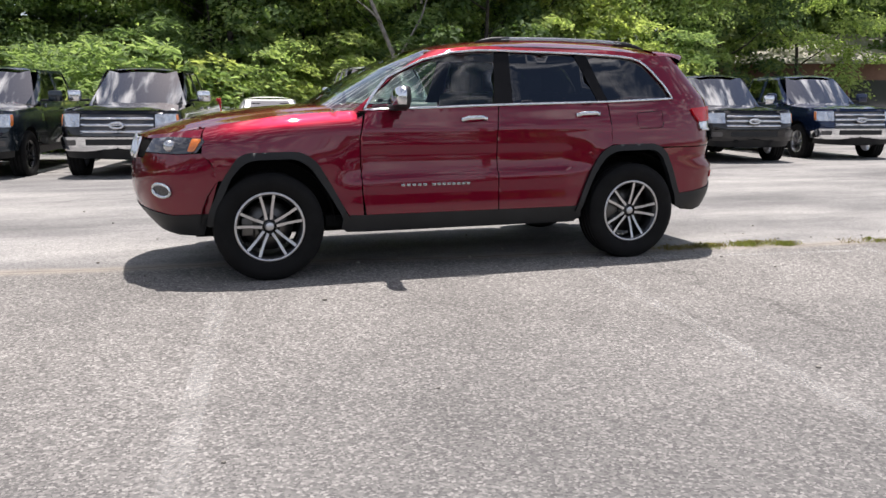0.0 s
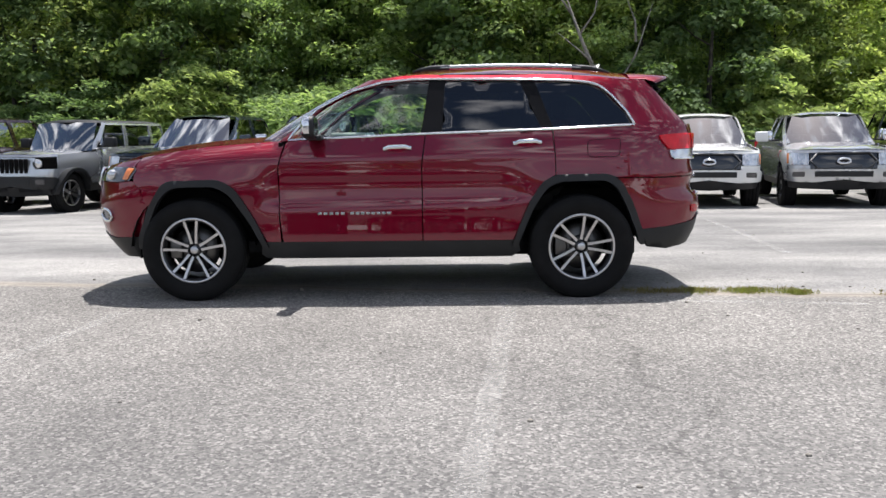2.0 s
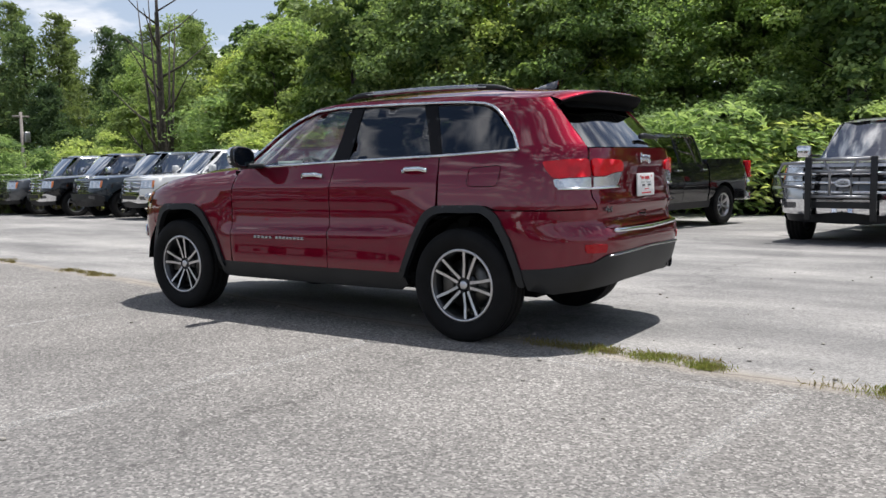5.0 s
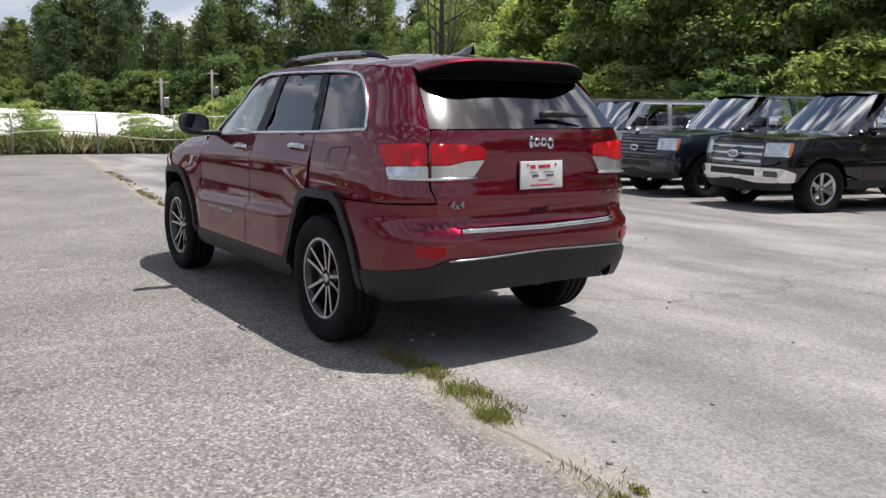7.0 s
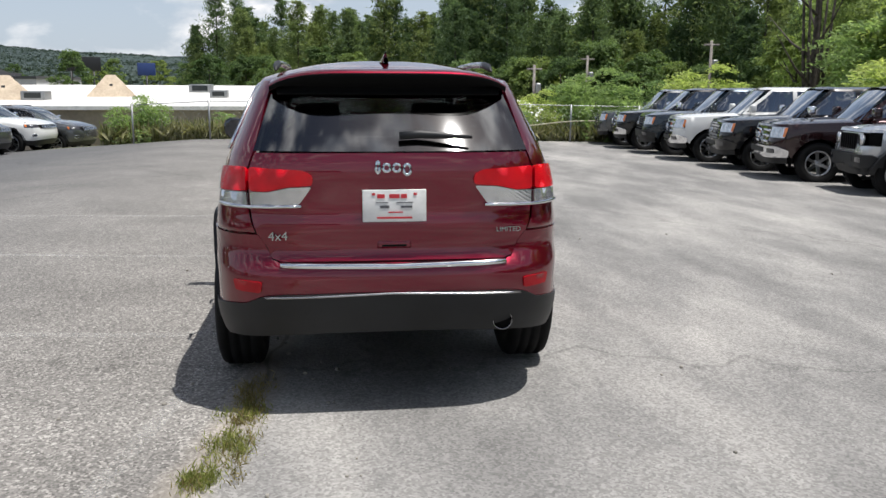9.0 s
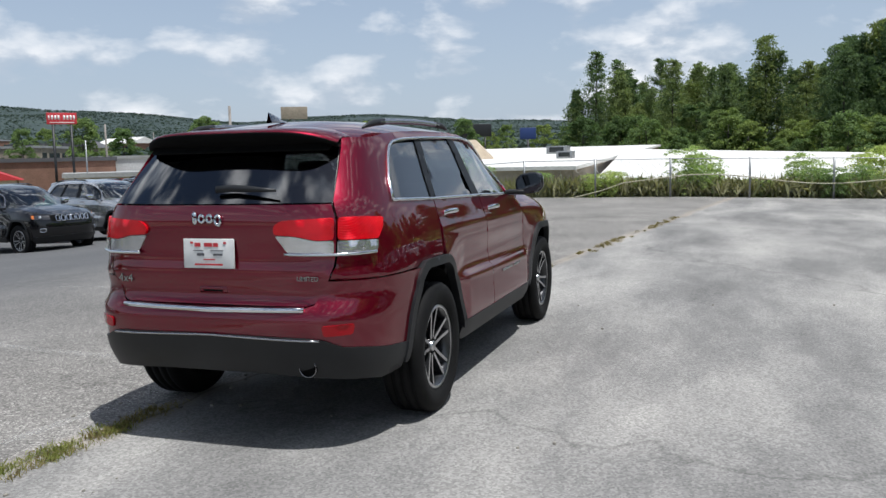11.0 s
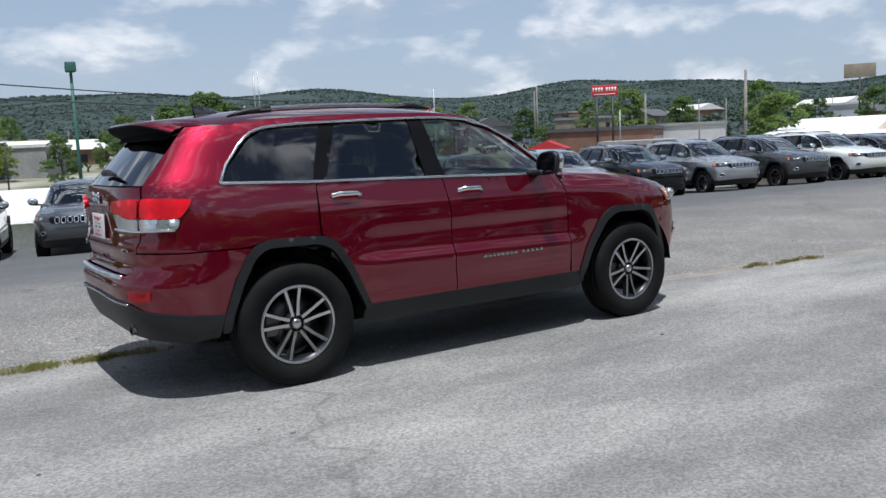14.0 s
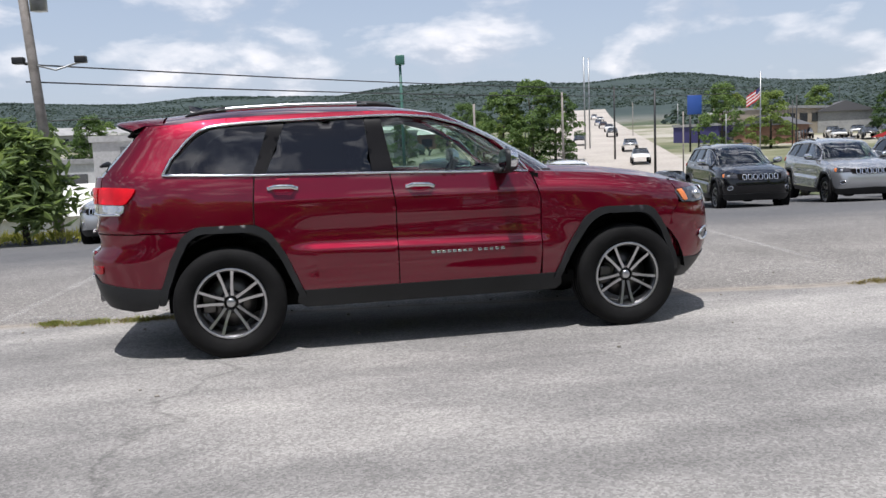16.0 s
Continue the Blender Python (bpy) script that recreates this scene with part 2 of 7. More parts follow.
class Tab:
    """A softly smoothed table of values."""

    def __init__(self, pts, sigma=0.02):
        xs, ys = [p[0] for p in pts], [p[1] for p in pts]
        self.x = np.arange(xs[0] - 0.4, xs[-1] + 0.4, 0.005)
        y = np.interp(self.x, xs, ys)
        lo, hi = (ys[1] - ys[0]) / (xs[1] - xs[0]), (ys[-1] - ys[-2]) / (xs[-1] - xs[-2])
        y = np.where(self.x < xs[0], ys[0] + (self.x - xs[0]) * lo, np.where(self.x > xs[-1], ys[-1] + (self.x - xs[-1]) * hi, y))
        k = np.exp(-0.5 * (np.arange(-30, 31) * 0.005 / sigma) ** 2)
        self.y = np.convolve(np.pad(y, 30, mode="edge"), k / k.sum(), "valid")

    def __call__(self, v):
        return np.interp(v, self.x, self.y)


class Shell:
    """A car's skin over (u, z): u runs round the plan from the rear middle, over the flank, to the front middle."""

    def __init__(self, wide, xr, xf, nr=5.0, nf=4.0, xcr=1.2, xcf=-1.1, extra=None):
        self.wide, self.xr, self.xf, self.nr, self.nf, self.xcr, self.xcf, self.extra = wide, xr, xf, nr, nf, xcr, xcf, extra
        self.rear, self.front = self.table(nr, 1.15), self.table(nf, 1.15)
        self.lr, self.lf = self.rear[1][-1], self.front[1][-1]
        self.total = self.lr + (xcr - xcf) + self.lf

    @staticmethod
    def table(n, a):
        th = np.concatenate([np.linspace(0, 1, 900) ** 4 * math.pi / 4, math.pi / 2 - (np.linspace(1, 0, 900) ** 4) * math.pi / 4])
        x, y = a * np.cos(th).clip(0) ** (2 / n), 0.9 * np.sin(th).clip(0) ** (2 / n)
        s = np.concatenate([[0], np.cumsum(np.hypot(np.diff(x), np.diff(y)))])
        return th, s

    def w(self, x, z):
        r = self.wide(z)
        return r + self.extra(x, z) if self.extra else r

    def at(self, u, z):
        u, z = np.asarray(u, float), np.asarray(z, float)
        sg, v = np.where(u < 0, -1.0, 1.0), np.abs(u)
        th = np.interp(v, self.rear[1], self.rear[0])
        fu = np.interp(self.total - v, self.front[1], self.front[0])
        xr = self.xcr + (self.xr(z) - self.xcr) * np.cos(th).clip(0) ** (2 / self.nr)
        xf = self.xcf + (self.xf(z) - self.xcf) * np.cos(fu).clip(0) ** (2 / self.nf)
        x = np.where(v < self.lr, xr, np.where(v > self.total - self.lf, xf, self.xcr - (v - self.lr)))
        k = np.where(v < self.lr, np.sin(th).clip(0) ** (2 / self.nr), np.where(v > self.total - self.lf, np.sin(fu).clip(0) ** (2 / self.nf), 1.0))
        return np.stack([x, sg * self.w(x, z) * k, z + 0 * x], -1)

    def skin(self, u, z, off=0.0):
        p = self.at(u, z)
        e = 0.004
        n = np.cross(self.at(np.asarray(u) + e, z) - self.at(np.asarray(u) - e, z), self.at(u, np.asarray(z) + e) - self.at(u, np.asarray(z) - e))
        n /= np.linalg.norm(n, axis=-1, keepdims=True) + 1e-9
        c = np.stack([p[..., 0] * 0.0 + p[..., 0] * 0.35, p[..., 1] * 0.0, p[..., 2] * 0 + 0.8], -1)
        n *= np.sign(np.sum(n * (p - c), -1, keepdims=True))
        return p + n * np.asarray(off)[..., None] if np.ndim(off) else p + n * off

    def side(self, x, z):
        if x > self.xcr:
            t = min(1.0, (x - self.xcr) / float(self.xr(z) - self.xcr))
            return float(np.interp(math.acos(t ** (self.nr / 2)), self.rear[0], self.rear[1]))
        if x < self.xcf:
            t = min(1.0, (self.xcf - x) / float(self.xcf - self.xf(z)))
            return self.total - float(np.interp(math.acos(t ** (self.nf / 2)), self.front[0], self.front[1]))
        return self.lr + self.xcr - x

    def back(self, y, z):
        s = min(1.0, abs(y) / float(self.w(2.2, z)))
        return math.copysign(float(np.interp(math.asin(s ** (self.nr / 2)), self.rear[0], self.rear[1])), y if y else 1)

    def nose(self, y, z):
        s = min(1.0, abs(y) / float(self.w(-2.2, z)))
        return self.total - float(np.interp(math.asin(s ** (self.nf / 2)), self.front[0], self.front[1]))


def inside(px, py, poly):
    r = np.zeros(px.shape, bool)
    for (x0, y0), (x1, y1) in zip(poly, poly[1:] + poly[:1]):
        c = ((y0 > py) != (y1 > py))
        with np.errstate(divide="ignore", invalid="ignore"):
            r ^= c & (px < (x1 - x0) * (py - y0) / (y1 - y0 + 1e-12) + x0)
    return r


def resample(poly, sp):
    out = []
    for a, b in zip(poly, poly[1:] + poly[:1]):
        k = max(1, int(math.ceil(math.hypot(b[0] - a[0], b[1] - a[1]) / sp)))
        out += [(a[0] + (b[0] - a[0]) * i / k, a[1] + (b[1] - a[1]) * i / k) for i in range(k)]
    return out


def rounded(poly, r=0.02, k=3):
    """Round the corners of a plan polygon."""
    out, n = [], len(poly)
    for i in range(n):
        p, a, b = Vector(poly[i]), Vector(poly[i - 1]), Vector(poly[(i + 1) % n])
        d = min(r, (a - p).length * 0.45, (b - p).length * 0.45)
        s, e = p + (a - p).normalized() * d, p + (b - p).normalized() * d
        for j in range(k + 1):
            t = j / k
            q = s * (1 - t) ** 2 + p * 2 * t * (1 - t) + e * t * t
            out.append((q.x, q.y))
    return out


from mathutils import geometry


def sheet(place, poly, sp=0.07, off=0.0, depth=0.02, flip=False, holes=()):
    """A panel: poly, in the surface's own plane, filled, laid on the surface and given turned-in edges."""
    loops = [resample(poly, sp)] + [resample(h, sp) for h in holes]
    us = [p for lo in loops for p in lo]
    edges, i0 = [], 0
    for lo in loops:
        edges += [(i0 + i, i0 + (i + 1) % len(lo)) for i in range(len(lo))]
        i0 += len(lo)
    a, b = np.min(us, 0), np.max(us, 0)
    gx, gy = np.meshgrid(np.arange(a[0] + sp / 2, b[0], sp), np.arange(a[1] + sp / 2, b[1], sp))
    gx, gy = gx.ravel(), gy.ravel()
    keep = inside(gx, gy, loops[0])
    for h in loops[1:]:
        keep &= ~inside(gx, gy, h)
    bx = np.array(us)
    near = np.min((gx[:, None] - bx[None, :, 0]) ** 2 + (gy[:, None] - bx[None, :, 1]) ** 2, 1) > (0.4 * sp) ** 2 if len(gx) else keep
    keep &= near
    pts = [Vector(p) for p in us] + [Vector(p) for p in zip(gx[keep], gy[keep])]
    v2, _, faces, _, _, _ = geometry.delaunay_2d_cdt(pts, edges, [], 0, 1e-6)
    q = np.array([(v.x, v.y) for v in v2])
    cen = np.array([q[list(f)].mean(0) for f in faces])
    ok = inside(cen[:, 0], cen[:, 1], loops[0])
    for h in loops[1:]:
        ok &= ~inside(cen[:, 0], cen[:, 1], h)
    top = place(q[:, 0], q[:, 1], off)
    low = place(q[:, 0], q[:, 1], off - depth)
    bm = bmesh.new()
    vs = [bm.verts.new(p) for p in top]
    for f, k in zip(faces, ok):
        if k:
            try:
                bm.faces.new([vs[i] for i in f])
            except ValueError:
                pass
    bm.normal_update()
    outw = place(q[:, 0], q[:, 1], off + 0.02) - top
    idx = {v: i for i, v in enumerate(vs)}
    turned = [f for f in bm.faces if f.normal.dot(Vector(outw[idx[f.verts[0]]])) < 0]
    bmesh.ops.reverse_faces(bm, faces=turned)
    if depth:
        be = [e for e in bm.edges if len(e.link_faces) == 1]
        lowv, upv = {}, {}
        for e in be:
            for v in e.verts:
                if v not in lowv:
                    lowv[v] = bm.verts.new(low[idx[v]])
                    upv[v] = bm.verts.new(v.co)
        for e in be:
            x, y = e.verts
            bm.faces.new((upv[x], upv[y], lowv[y], lowv[x]))
    loose = [v for v in bm.verts if not v.link_faces]
    bmesh.ops.delete(bm, geom=loose, context="VERTS")
    return bm


def skin_sheet(shell, poly, sgn=1, **k):
    return sheet(lambda u, z, off: shell.skin(u * sgn, z, off), poly, **k)


def along(shell, pts, off, sgn=1, sp=0.05):
    out = []
    for a, b in zip(pts, pts[1:]):
        k = max(1, int(math.hypot(b[0] - a[0], b[1] - a[1]) / sp))
        out += [(a[0] + (b[0] - a[0]) * i / k, a[1] + (b[1] - a[1]) * i / k) for i in range(k)]
    out.append(pts[-1])
    return [Vector(p) for p in shell.skin(np.array([p[0] for p in out]) * sgn, np.array([p[1] for p in out]), off)]


# ---- wheel ----
def wheel(parent, x, y, out, r=0.387, rim=0.245, style="split", w=0.25, turn=0.3, spoke=None):
    """A tyre on a rim at (x, y); out is +1 or -1, the side that shows."""
    spoke = spoke or ALLOY
    ty = bmesh.new()
    h = w / 2
    tread = [(rim + 0.002, -h * 0.75), (rim + 0.03, -h * 0.93), (r - 0.05, -h), (r - 0.012, -h * 0.88), (r, -h * 0.72)]
    for g in (-0.45, 0.0, 0.45):
        tread += [(r, h * (g - 0.08)), (r - 0.010, h * (g - 0.06)), (r - 0.010, h * (g + 0.06)), (r, h * (g + 0.08))]
    tread += [(r, h * 0.72), (r - 0.012, h * 0.88), (r - 0.05, h), (r - 0.075, h * 0.985), (rim + 0.03, h * 0.93), (rim + 0.002, h * 0.75)]
    lathe(ty, tread, 56)
    m = Matrix.Translation((x, y, r - 0.004)) @ Matrix.Rotation(0 if out > 0 else math.pi, 4, "Z")
    tyre = part("tyre", ty, RUBBER, parent, "black road tyre with grooved tread")
    tyre.matrix_local = m
    rm = bmesh.new()
    lathe(rm, [(rim - 0.02, -h * 0.7), (rim - 0.035, -h * 0.2), (rim - 0.03, h * 0.5), (rim - 0.012, h * 0.80), (rim + 0.004, h * 0.82), (rim + 0.006, h * 0.74)], 48, [0, 0, 0, 1, 1])
    lathe(rm, [(0.001, h * 0.35), (rim * 0.30, h * 0.35), (rim * 0.34, h * 0.1)], 24)
    rimo = part("rim", rm, [GUNMETAL if style != "chrome" else spoke, spoke], parent, "alloy rim with dark pockets")
    rimo.matrix_local = m
    sp = bmesh.new()
    n = 5 if style == "split" else 6

    def bar(a, r0, w0, r1, w1, shift0, shift1, y0, y1):
        ca, sa = math.cos(a), math.sin(a)
        q = []
        for rr, ww, sh, yy in ((r0, w0, shift0, y0), (r1, w1, shift1, y1)):
            for s in (-1, 1):
                t = sh + s * ww
                px, pz = rr * ca - t * sa, rr * sa + t * ca
                q.append(((px, yy, pz), (px * 0.99, yy - 0.045, pz * 0.99)))
        t_, b_ = [sp.verts.new(p[0]) for p in q], [sp.verts.new(p[1]) for p in q]
        f = sp.faces.new((t_[0], t_[1], t_[3], t_[2])); f.material_index = 1
        for i, j in ((0, 1), (1, 3), (3, 2), (2, 0)):
            sp.faces.new((t_[i], t_[j], b_[j], b_[i]))

    for k in range(n):
        a = turn + 2 * math.pi * k / n
        if style == "split":
            for s in (-1, 1):
                bar(a, rim * 0.20, 0.0105, rim * 0.52, 0.0095, s * 0.017, s * 0.028, h * 0.52, h * 0.60)
                bar(a, rim * 0.52, 0.0095, rim * 0.985, 0.0105, s * 0.028, s * 0.052, h * 0.60, h * 0.76)
        else:
            bar(a, rim * 0.2, 0.024, rim * 0.98, 0.034, 0, 0, h * 0.5, h * 0.72)
    spo = part("spokes", sp, [GUNMETAL if style != "chrome" else spoke, spoke], rimo, smooth=False)
    hb = bmesh.new()
    lathe(hb, [(0.001, h * 0.60), (0.026, h * 0.60), (0.031, h * 0.56), (0.033, h * 0.4)], 20)
    part("hub_cap", hb, spoke, rimo)
    if style != "split":
        return tyre
    for k in range(5):
        a = turn + 2 * math.pi * (k + 0.5) / 5
        ln = bmesh.new()
        tube(ln, [(0.055 * math.cos(a), h * 0.3, 0.055 * math.sin(a)), (0.055 * math.cos(a), h * 0.5, 0.055 * math.sin(a))], 0.010, 6)
        part("lug_nut", ln, STEEL, rimo)
    dk = bmesh.new()
    lathe(dk, [(0.06, 0.01), (rim * 0.72, 0.01), (rim * 0.72, -0.02), (0.06, -0.02)], 32)
    part("brake_disc", dk, STEEL, rimo)
    cp = boxm(rim * 0.42, rim * 0.80, -0.03, 0.035, -0.07, 0.07, bevel=0.012)
    part("brake_caliper", cp, STEEL, rimo)
    return tyre


def well(parent, x, y, out, r=0.47, w=0.36):
    """The dark liner over a wheel."""
    bm = bmesh.new()
    rows = []
    for k in range(15):
        a = math.radians(2 + 176 * k / 14)
        rows.append([(x + r * math.cos(a), y, 0.40 + r * 0.98 * math.sin(a)), (x + r * math.cos(a), y - out * w, 0.40 + r * 0.98 * math.sin(a))])
    vs = [[bm.verts.new(p) for p in row] for row in rows]
    for i in range(14):
        bm.faces.new((vs[i][0], vs[i][1], vs[i + 1][1], vs[i + 1][0]))
    bm.faces.new([v[1] for v in vs])
    return part("wheel_well", bm, DARK, parent, smooth=False)


def letters(name, text, size, m, mat, parent, depth=0.004):
    cu = bpy.data.curves.new(name, "FONT")
    cu.body, cu.size, cu.extrude, cu.align_x, cu.align_y = text, size, depth, "CENTER", "CENTER"
    ob = bpy.data.objects.new(name, cu)
    scene.collection.objects.link(ob)
    dg = bpy.context.evaluated_depsgraph_get()
    me = bpy.data.meshes.new_from_object(ob.evaluated_get(dg))
    bpy.data.objects.remove(ob)
    me.materials.clear(); me.materials.append(mat)
    o = part(name, me, mat, parent)
    o.matrix_local = m
    return o


# ---- the red wagon that the camera goes round ----
WIDE = Tab([(0.25, 0.82), (0.34, 0.885), (0.45, 0.915), (0.60, 0.910), (0.70, 0.911), (0.80, 0.914), (0.9, 0.914), (1.0, 0.905), (1.1, 0.888), (1.19, 0.862), (1.24, 0.848), (1.3, 0.82),
            (1.4, 0.775), (1.5, 0.735), (1.6, 0.695), (1.64, 0.672), (1.68, 0.63), (1.72, 0.56)], 0.03)
REAR = Tab([(0.25, 2.2), (0.36, 2.33), (0.5, 2.40), (0.62, 2.425), (0.735, 2.44), (0.77, 2.375), (0.85, 2.36), (0.925, 2.395), (0.98, 2.37), (1.2, 2.385), (1.285, 2.37), (1.4, 2.27), (1.55, 2.15), (1.64, 2.07), (1.70, 2.0)], 0.012)
NOSE = Tab([(0.25, -2.1), (0.36, -2.22), (0.5, -2.33), (0.62, -2.37), (0.75, -2.37), (0.88, -2.345), (1.0, -2.30), (1.05, -2.24), (1.12, -2.1)], 0.02)
SCREEN = Tab([(1.10, -1.2), (1.2, -1.05), (1.3, -0.89), (1.52, -0.51), (1.66, -0.19), (1.684, -0.126), (1.73, 0.16)], 0.02)
HOOD_EDGE = Tab([(-2.40, 0.985), (-2.27, 1.01), (-2.1, 1.035), (-1.95, 1.06), (-1.75, 1.10), (-1.4, 1.15), (-1.0, 1.18), (-0.7, 1.195), (-0.4, 1.20)], 0.05)
ROOF_EDGE = Tab([(-0.3, 1.60), (-0.15, 1.635), (0.1, 1.672), (0.3, 1.682), (0.83, 1.682), (1.3, 1.67), (1.6, 1.65), (1.9, 1.605), (2.1, 1.56)], 0.04)
ROOF_TOP = Tab([(-0.3, 1.62), (-0.15, 1.665), (0.16, 1.722), (0.45, 1.745), (0.93, 1.758), (1.42, 1.748), (1.92, 1.70), (2.1, 1.672)], 0.05)


def bulge(x, z):
    g = np.exp(-((np.abs(x) - 1.4575) / 0.34) ** 2) * np.exp(-((z - 0.82) / 0.20) ** 2) * 0.028
    # the doors' lower crease: a ledge that rises slightly to the rear
    zc = 0.712 + 0.020 * (x + 0.75)
    run = np.clip((x + 1.0) / 0.25, 0, 1) * np.clip((1.15 - x) / 0.3, 0, 1)
    g = g + 0.036 * run / (1 + np.exp(np.clip((z - zc) / 0.0095, -30, 30))) - 0.012 * run * np.exp(-((z - 0.86) / 0.09) ** 2)
    # the shoulder that runs back from the hood to the tail lamps
    zs = 1.045 + 0.03 * np.clip((x + 1.0) / 2.6, 0, 1)
    g = g + 0.010 * np.exp(-np.abs(z - zs) / 0.03) * np.clip((x + 1.6) / 0.5, 0, 1) * np.clip((2.05 - x) / 0.3, 0, 1)
    ze = HOOD_EDGE(x)
    t = np.clip((z - (ze - 0.13)) / 0.13, 0, 1.3) * np.clip((-0.62 - x) / 0.2, 0, 1)
    return g - 0.095 * t ** 2.2


def build_wagon():
    car = thing("suv", "dark red metallic mid-size SUV with chrome trim on worn asphalt", "car")
    S = Shell(WIDE, REAR, NOSE, 5.0, 3.0, 1.2, -1.35, bulge)
    G = Shell(WIDE, REAR, SCREEN, 5.0, 4.2, 1.2, 0.3)
    A = [(-1.80, 0.72), (-1.775, 0.715), (-1.67, 0.868), (-1.61, 0.901), (-1.24, 0.908), (-1.13, 0.845), (-0.985, 0.61), (-0.885, 0.435)]
    R = [(1.255, 0.918), (1.165, 0.87), (1.062, 0.714), (0.945, 0.435)]
    for sg in (-1, 1):
        s = lambda pts, sh=S: [(sh.side(x, z), z) for x, z in pts]
        P = lambda pts, **k: skin_sheet(S, s(pts), sg, **k)
        top = [(x, float(HOOD_EDGE(x))) for x in (-0.80, -1.0, -1.2, -1.4, -1.6, -1.75, -1.86)]
        part("fender", P([(-0.785, 0.445), (-0.795, 0.61), (-0.803, 1.0), (-0.76, 1.17)] + top + [(-1.885, 1.0), (-1.90, 0.90), (-1.84, 0.84)] + A, sp=0.04), RED, car)
        part("door", P([(-0.765, 0.445), (-0.787, 0.61), (-0.795, 1.0), (-0.74, 1.185), (-0.70, 1.19), (0.295, 1.225), (0.266, 1.0), (0.27, 0.445)], sp=0.022), RED, car)
        part("door", P([(0.278, 0.445), (0.274, 1.0), (0.303, 1.225), (1.24, 1.248), (1.256, 1.04), (1.258, 0.922)] + R[1:], sp=0.022), RED, car)
        q = [(G.side(x, z), z) for x, z in [(1.267, 0.922), (1.266, 1.04), (1.25, 1.248), (1.86, 1.275), (1.80, 1.38), (1.645, 1.55), (1.54, 1.605), (1.42, 1.618), (1.42, float(ROOF_EDGE(1.42))), (1.6, 1.65), (1.75, 1.63)]]
        q += [(G.back(0.585, 1.625), 1.625), (G.back(0.665, 1.30), 1.30), (G.back(0.70, 1.2), 1.2), (G.back(0.69, 0.97), 0.97), (G.back(0.665, 0.905), 0.905), (S.side(2.1, 0.897), 0.897), (S.side(1.72, 0.897), 0.897), (S.side(1.65, 0.922), 0.922)]
        part("quarter_panel", skin_sheet(G, q, sg, sp=0.05), RED, car)
        f = [(G.side(x, z), z) for x, z in [(-0.76, 1.19), (-0.64, 1.32), (-0.52, 1.43), (-0.25, 1.563), (-0.03, 1.622), (0.19, 1.642), (0.4, 1.642), (0.83, 1.636), (1.29, 1.624), (1.415, 1.618)]]
        f += [(G.side(x, float(ROOF_EDGE(x))), float(ROOF_EDGE(x))) for x in (1.415, 1.2, 0.83, 0.5, 0.3, 0.1, 0.0)]
        f += [(G.nose(0.56, 1.645), 1.645), (G.nose(0.63, 1.5), 1.5), (G.nose(0.70, 1.35), 1.35), (G.nose(0.76, 1.18), 1.18)]
        part("roof_pillar_frame", skin_sheet(G, f, sg, sp=0.05), RED, car)
        part("pillar_lining", skin_sheet(G, f, sg, sp=0.09, off=-0.03, depth=0.0), LINING, car)
        part("pillar_lining", skin_sheet(G, q, sg, sp=0.09, off=-0.04, depth=0.0), LINING, car)
        # side glass and the black pillars between
        g = lambda pts: [(G.side(x, z), z) for x, z in pts]
        wins = (([(-0.70, 1.20), (-0.47, 1.43), (-0.22, 1.55), (-0.02, 1.608), (0.19, 1.628), (0.335, 1.63), (0.25, 1.228)], GLASS),
                ([(0.425, 1.236), (0.445, 1.63), (0.83, 1.622), (1.02, 1.615), (1.185, 1.255)], TINT),
                ([(1.255, 1.257), (1.11, 1.612), (1.42, 1.603), (1.53, 1.588), (1.63, 1.535), (1.785, 1.38), (1.835, 1.285)], TINT))
        for pts, mt in wins:
            part("side_window", skin_sheet(G, rounded(g(pts), 0.03), sg, sp=0.09, off=-0.012, depth=0.0), mt, car, "tinted side glass" if mt is TINT else "clear green side glass").visible_shadow = False
        for pts in ([(0.255, 1.215), (0.33, 1.64), (0.45, 1.64), (0.42, 1.22)], [(1.175, 1.24), (1.01, 1.63), (1.12, 1.63), (1.262, 1.245)]):
            part("door_pillar", skin_sheet(G, g(pts), sg, sp=0.03, off=-0.006, depth=0.02), PILLAR, car, "black door pillar")
        bm = bmesh.new()
        low = g([(-0.735, 1.193), (-0.4, 1.207), (0.29, 1.231), (1.25, 1.255), (1.855, 1.281)])
        tube(bm, along(G, low, 0.006, sg), 0.0105, 6)
        ring = g([(1.855, 1.281), (1.80, 1.385), (1.70, 1.50), (1.645, 1.55), (1.60, 1.58), (1.53, 1.602), (1.42, 1.614), (1.29, 1.622), (0.83, 1.634), (0.4, 1.640), (0.19, 1.640), (-0.03, 1.620), (-0.25, 1.561), (-0.52, 1.43), (-0.735, 1.193)])
        tube(bm, along(G, ring, 0.006, sg), 0.0105, 6)
        part("window_trim", bm, CHROME, car, "chrome trim round the side windows")
        # arches, sill, cladding
        AO = [(-1.885, 0.40), (-1.79, 0.697), (-1.672, 0.872), (-1.61, 0.905), (-1.24, 0.912), (-1.126, 0.848), (-0.98, 0.611), (-0.875, 0.40)]
        AI = [(-0.918, 0.40), (-1.022, 0.588), (-1.165, 0.800), (-1.268, 0.862), (-1.605, 0.857), (-1.722, 0.73), (-1.83, 0.40)]
        RO = [(0.93, 0.40), (1.06, 0.714), (1.163, 0.872), (1.262, 0.920), (1.647, 0.926), (1.75, 0.868), (1.852, 0.673), (1.935, 0.40)]
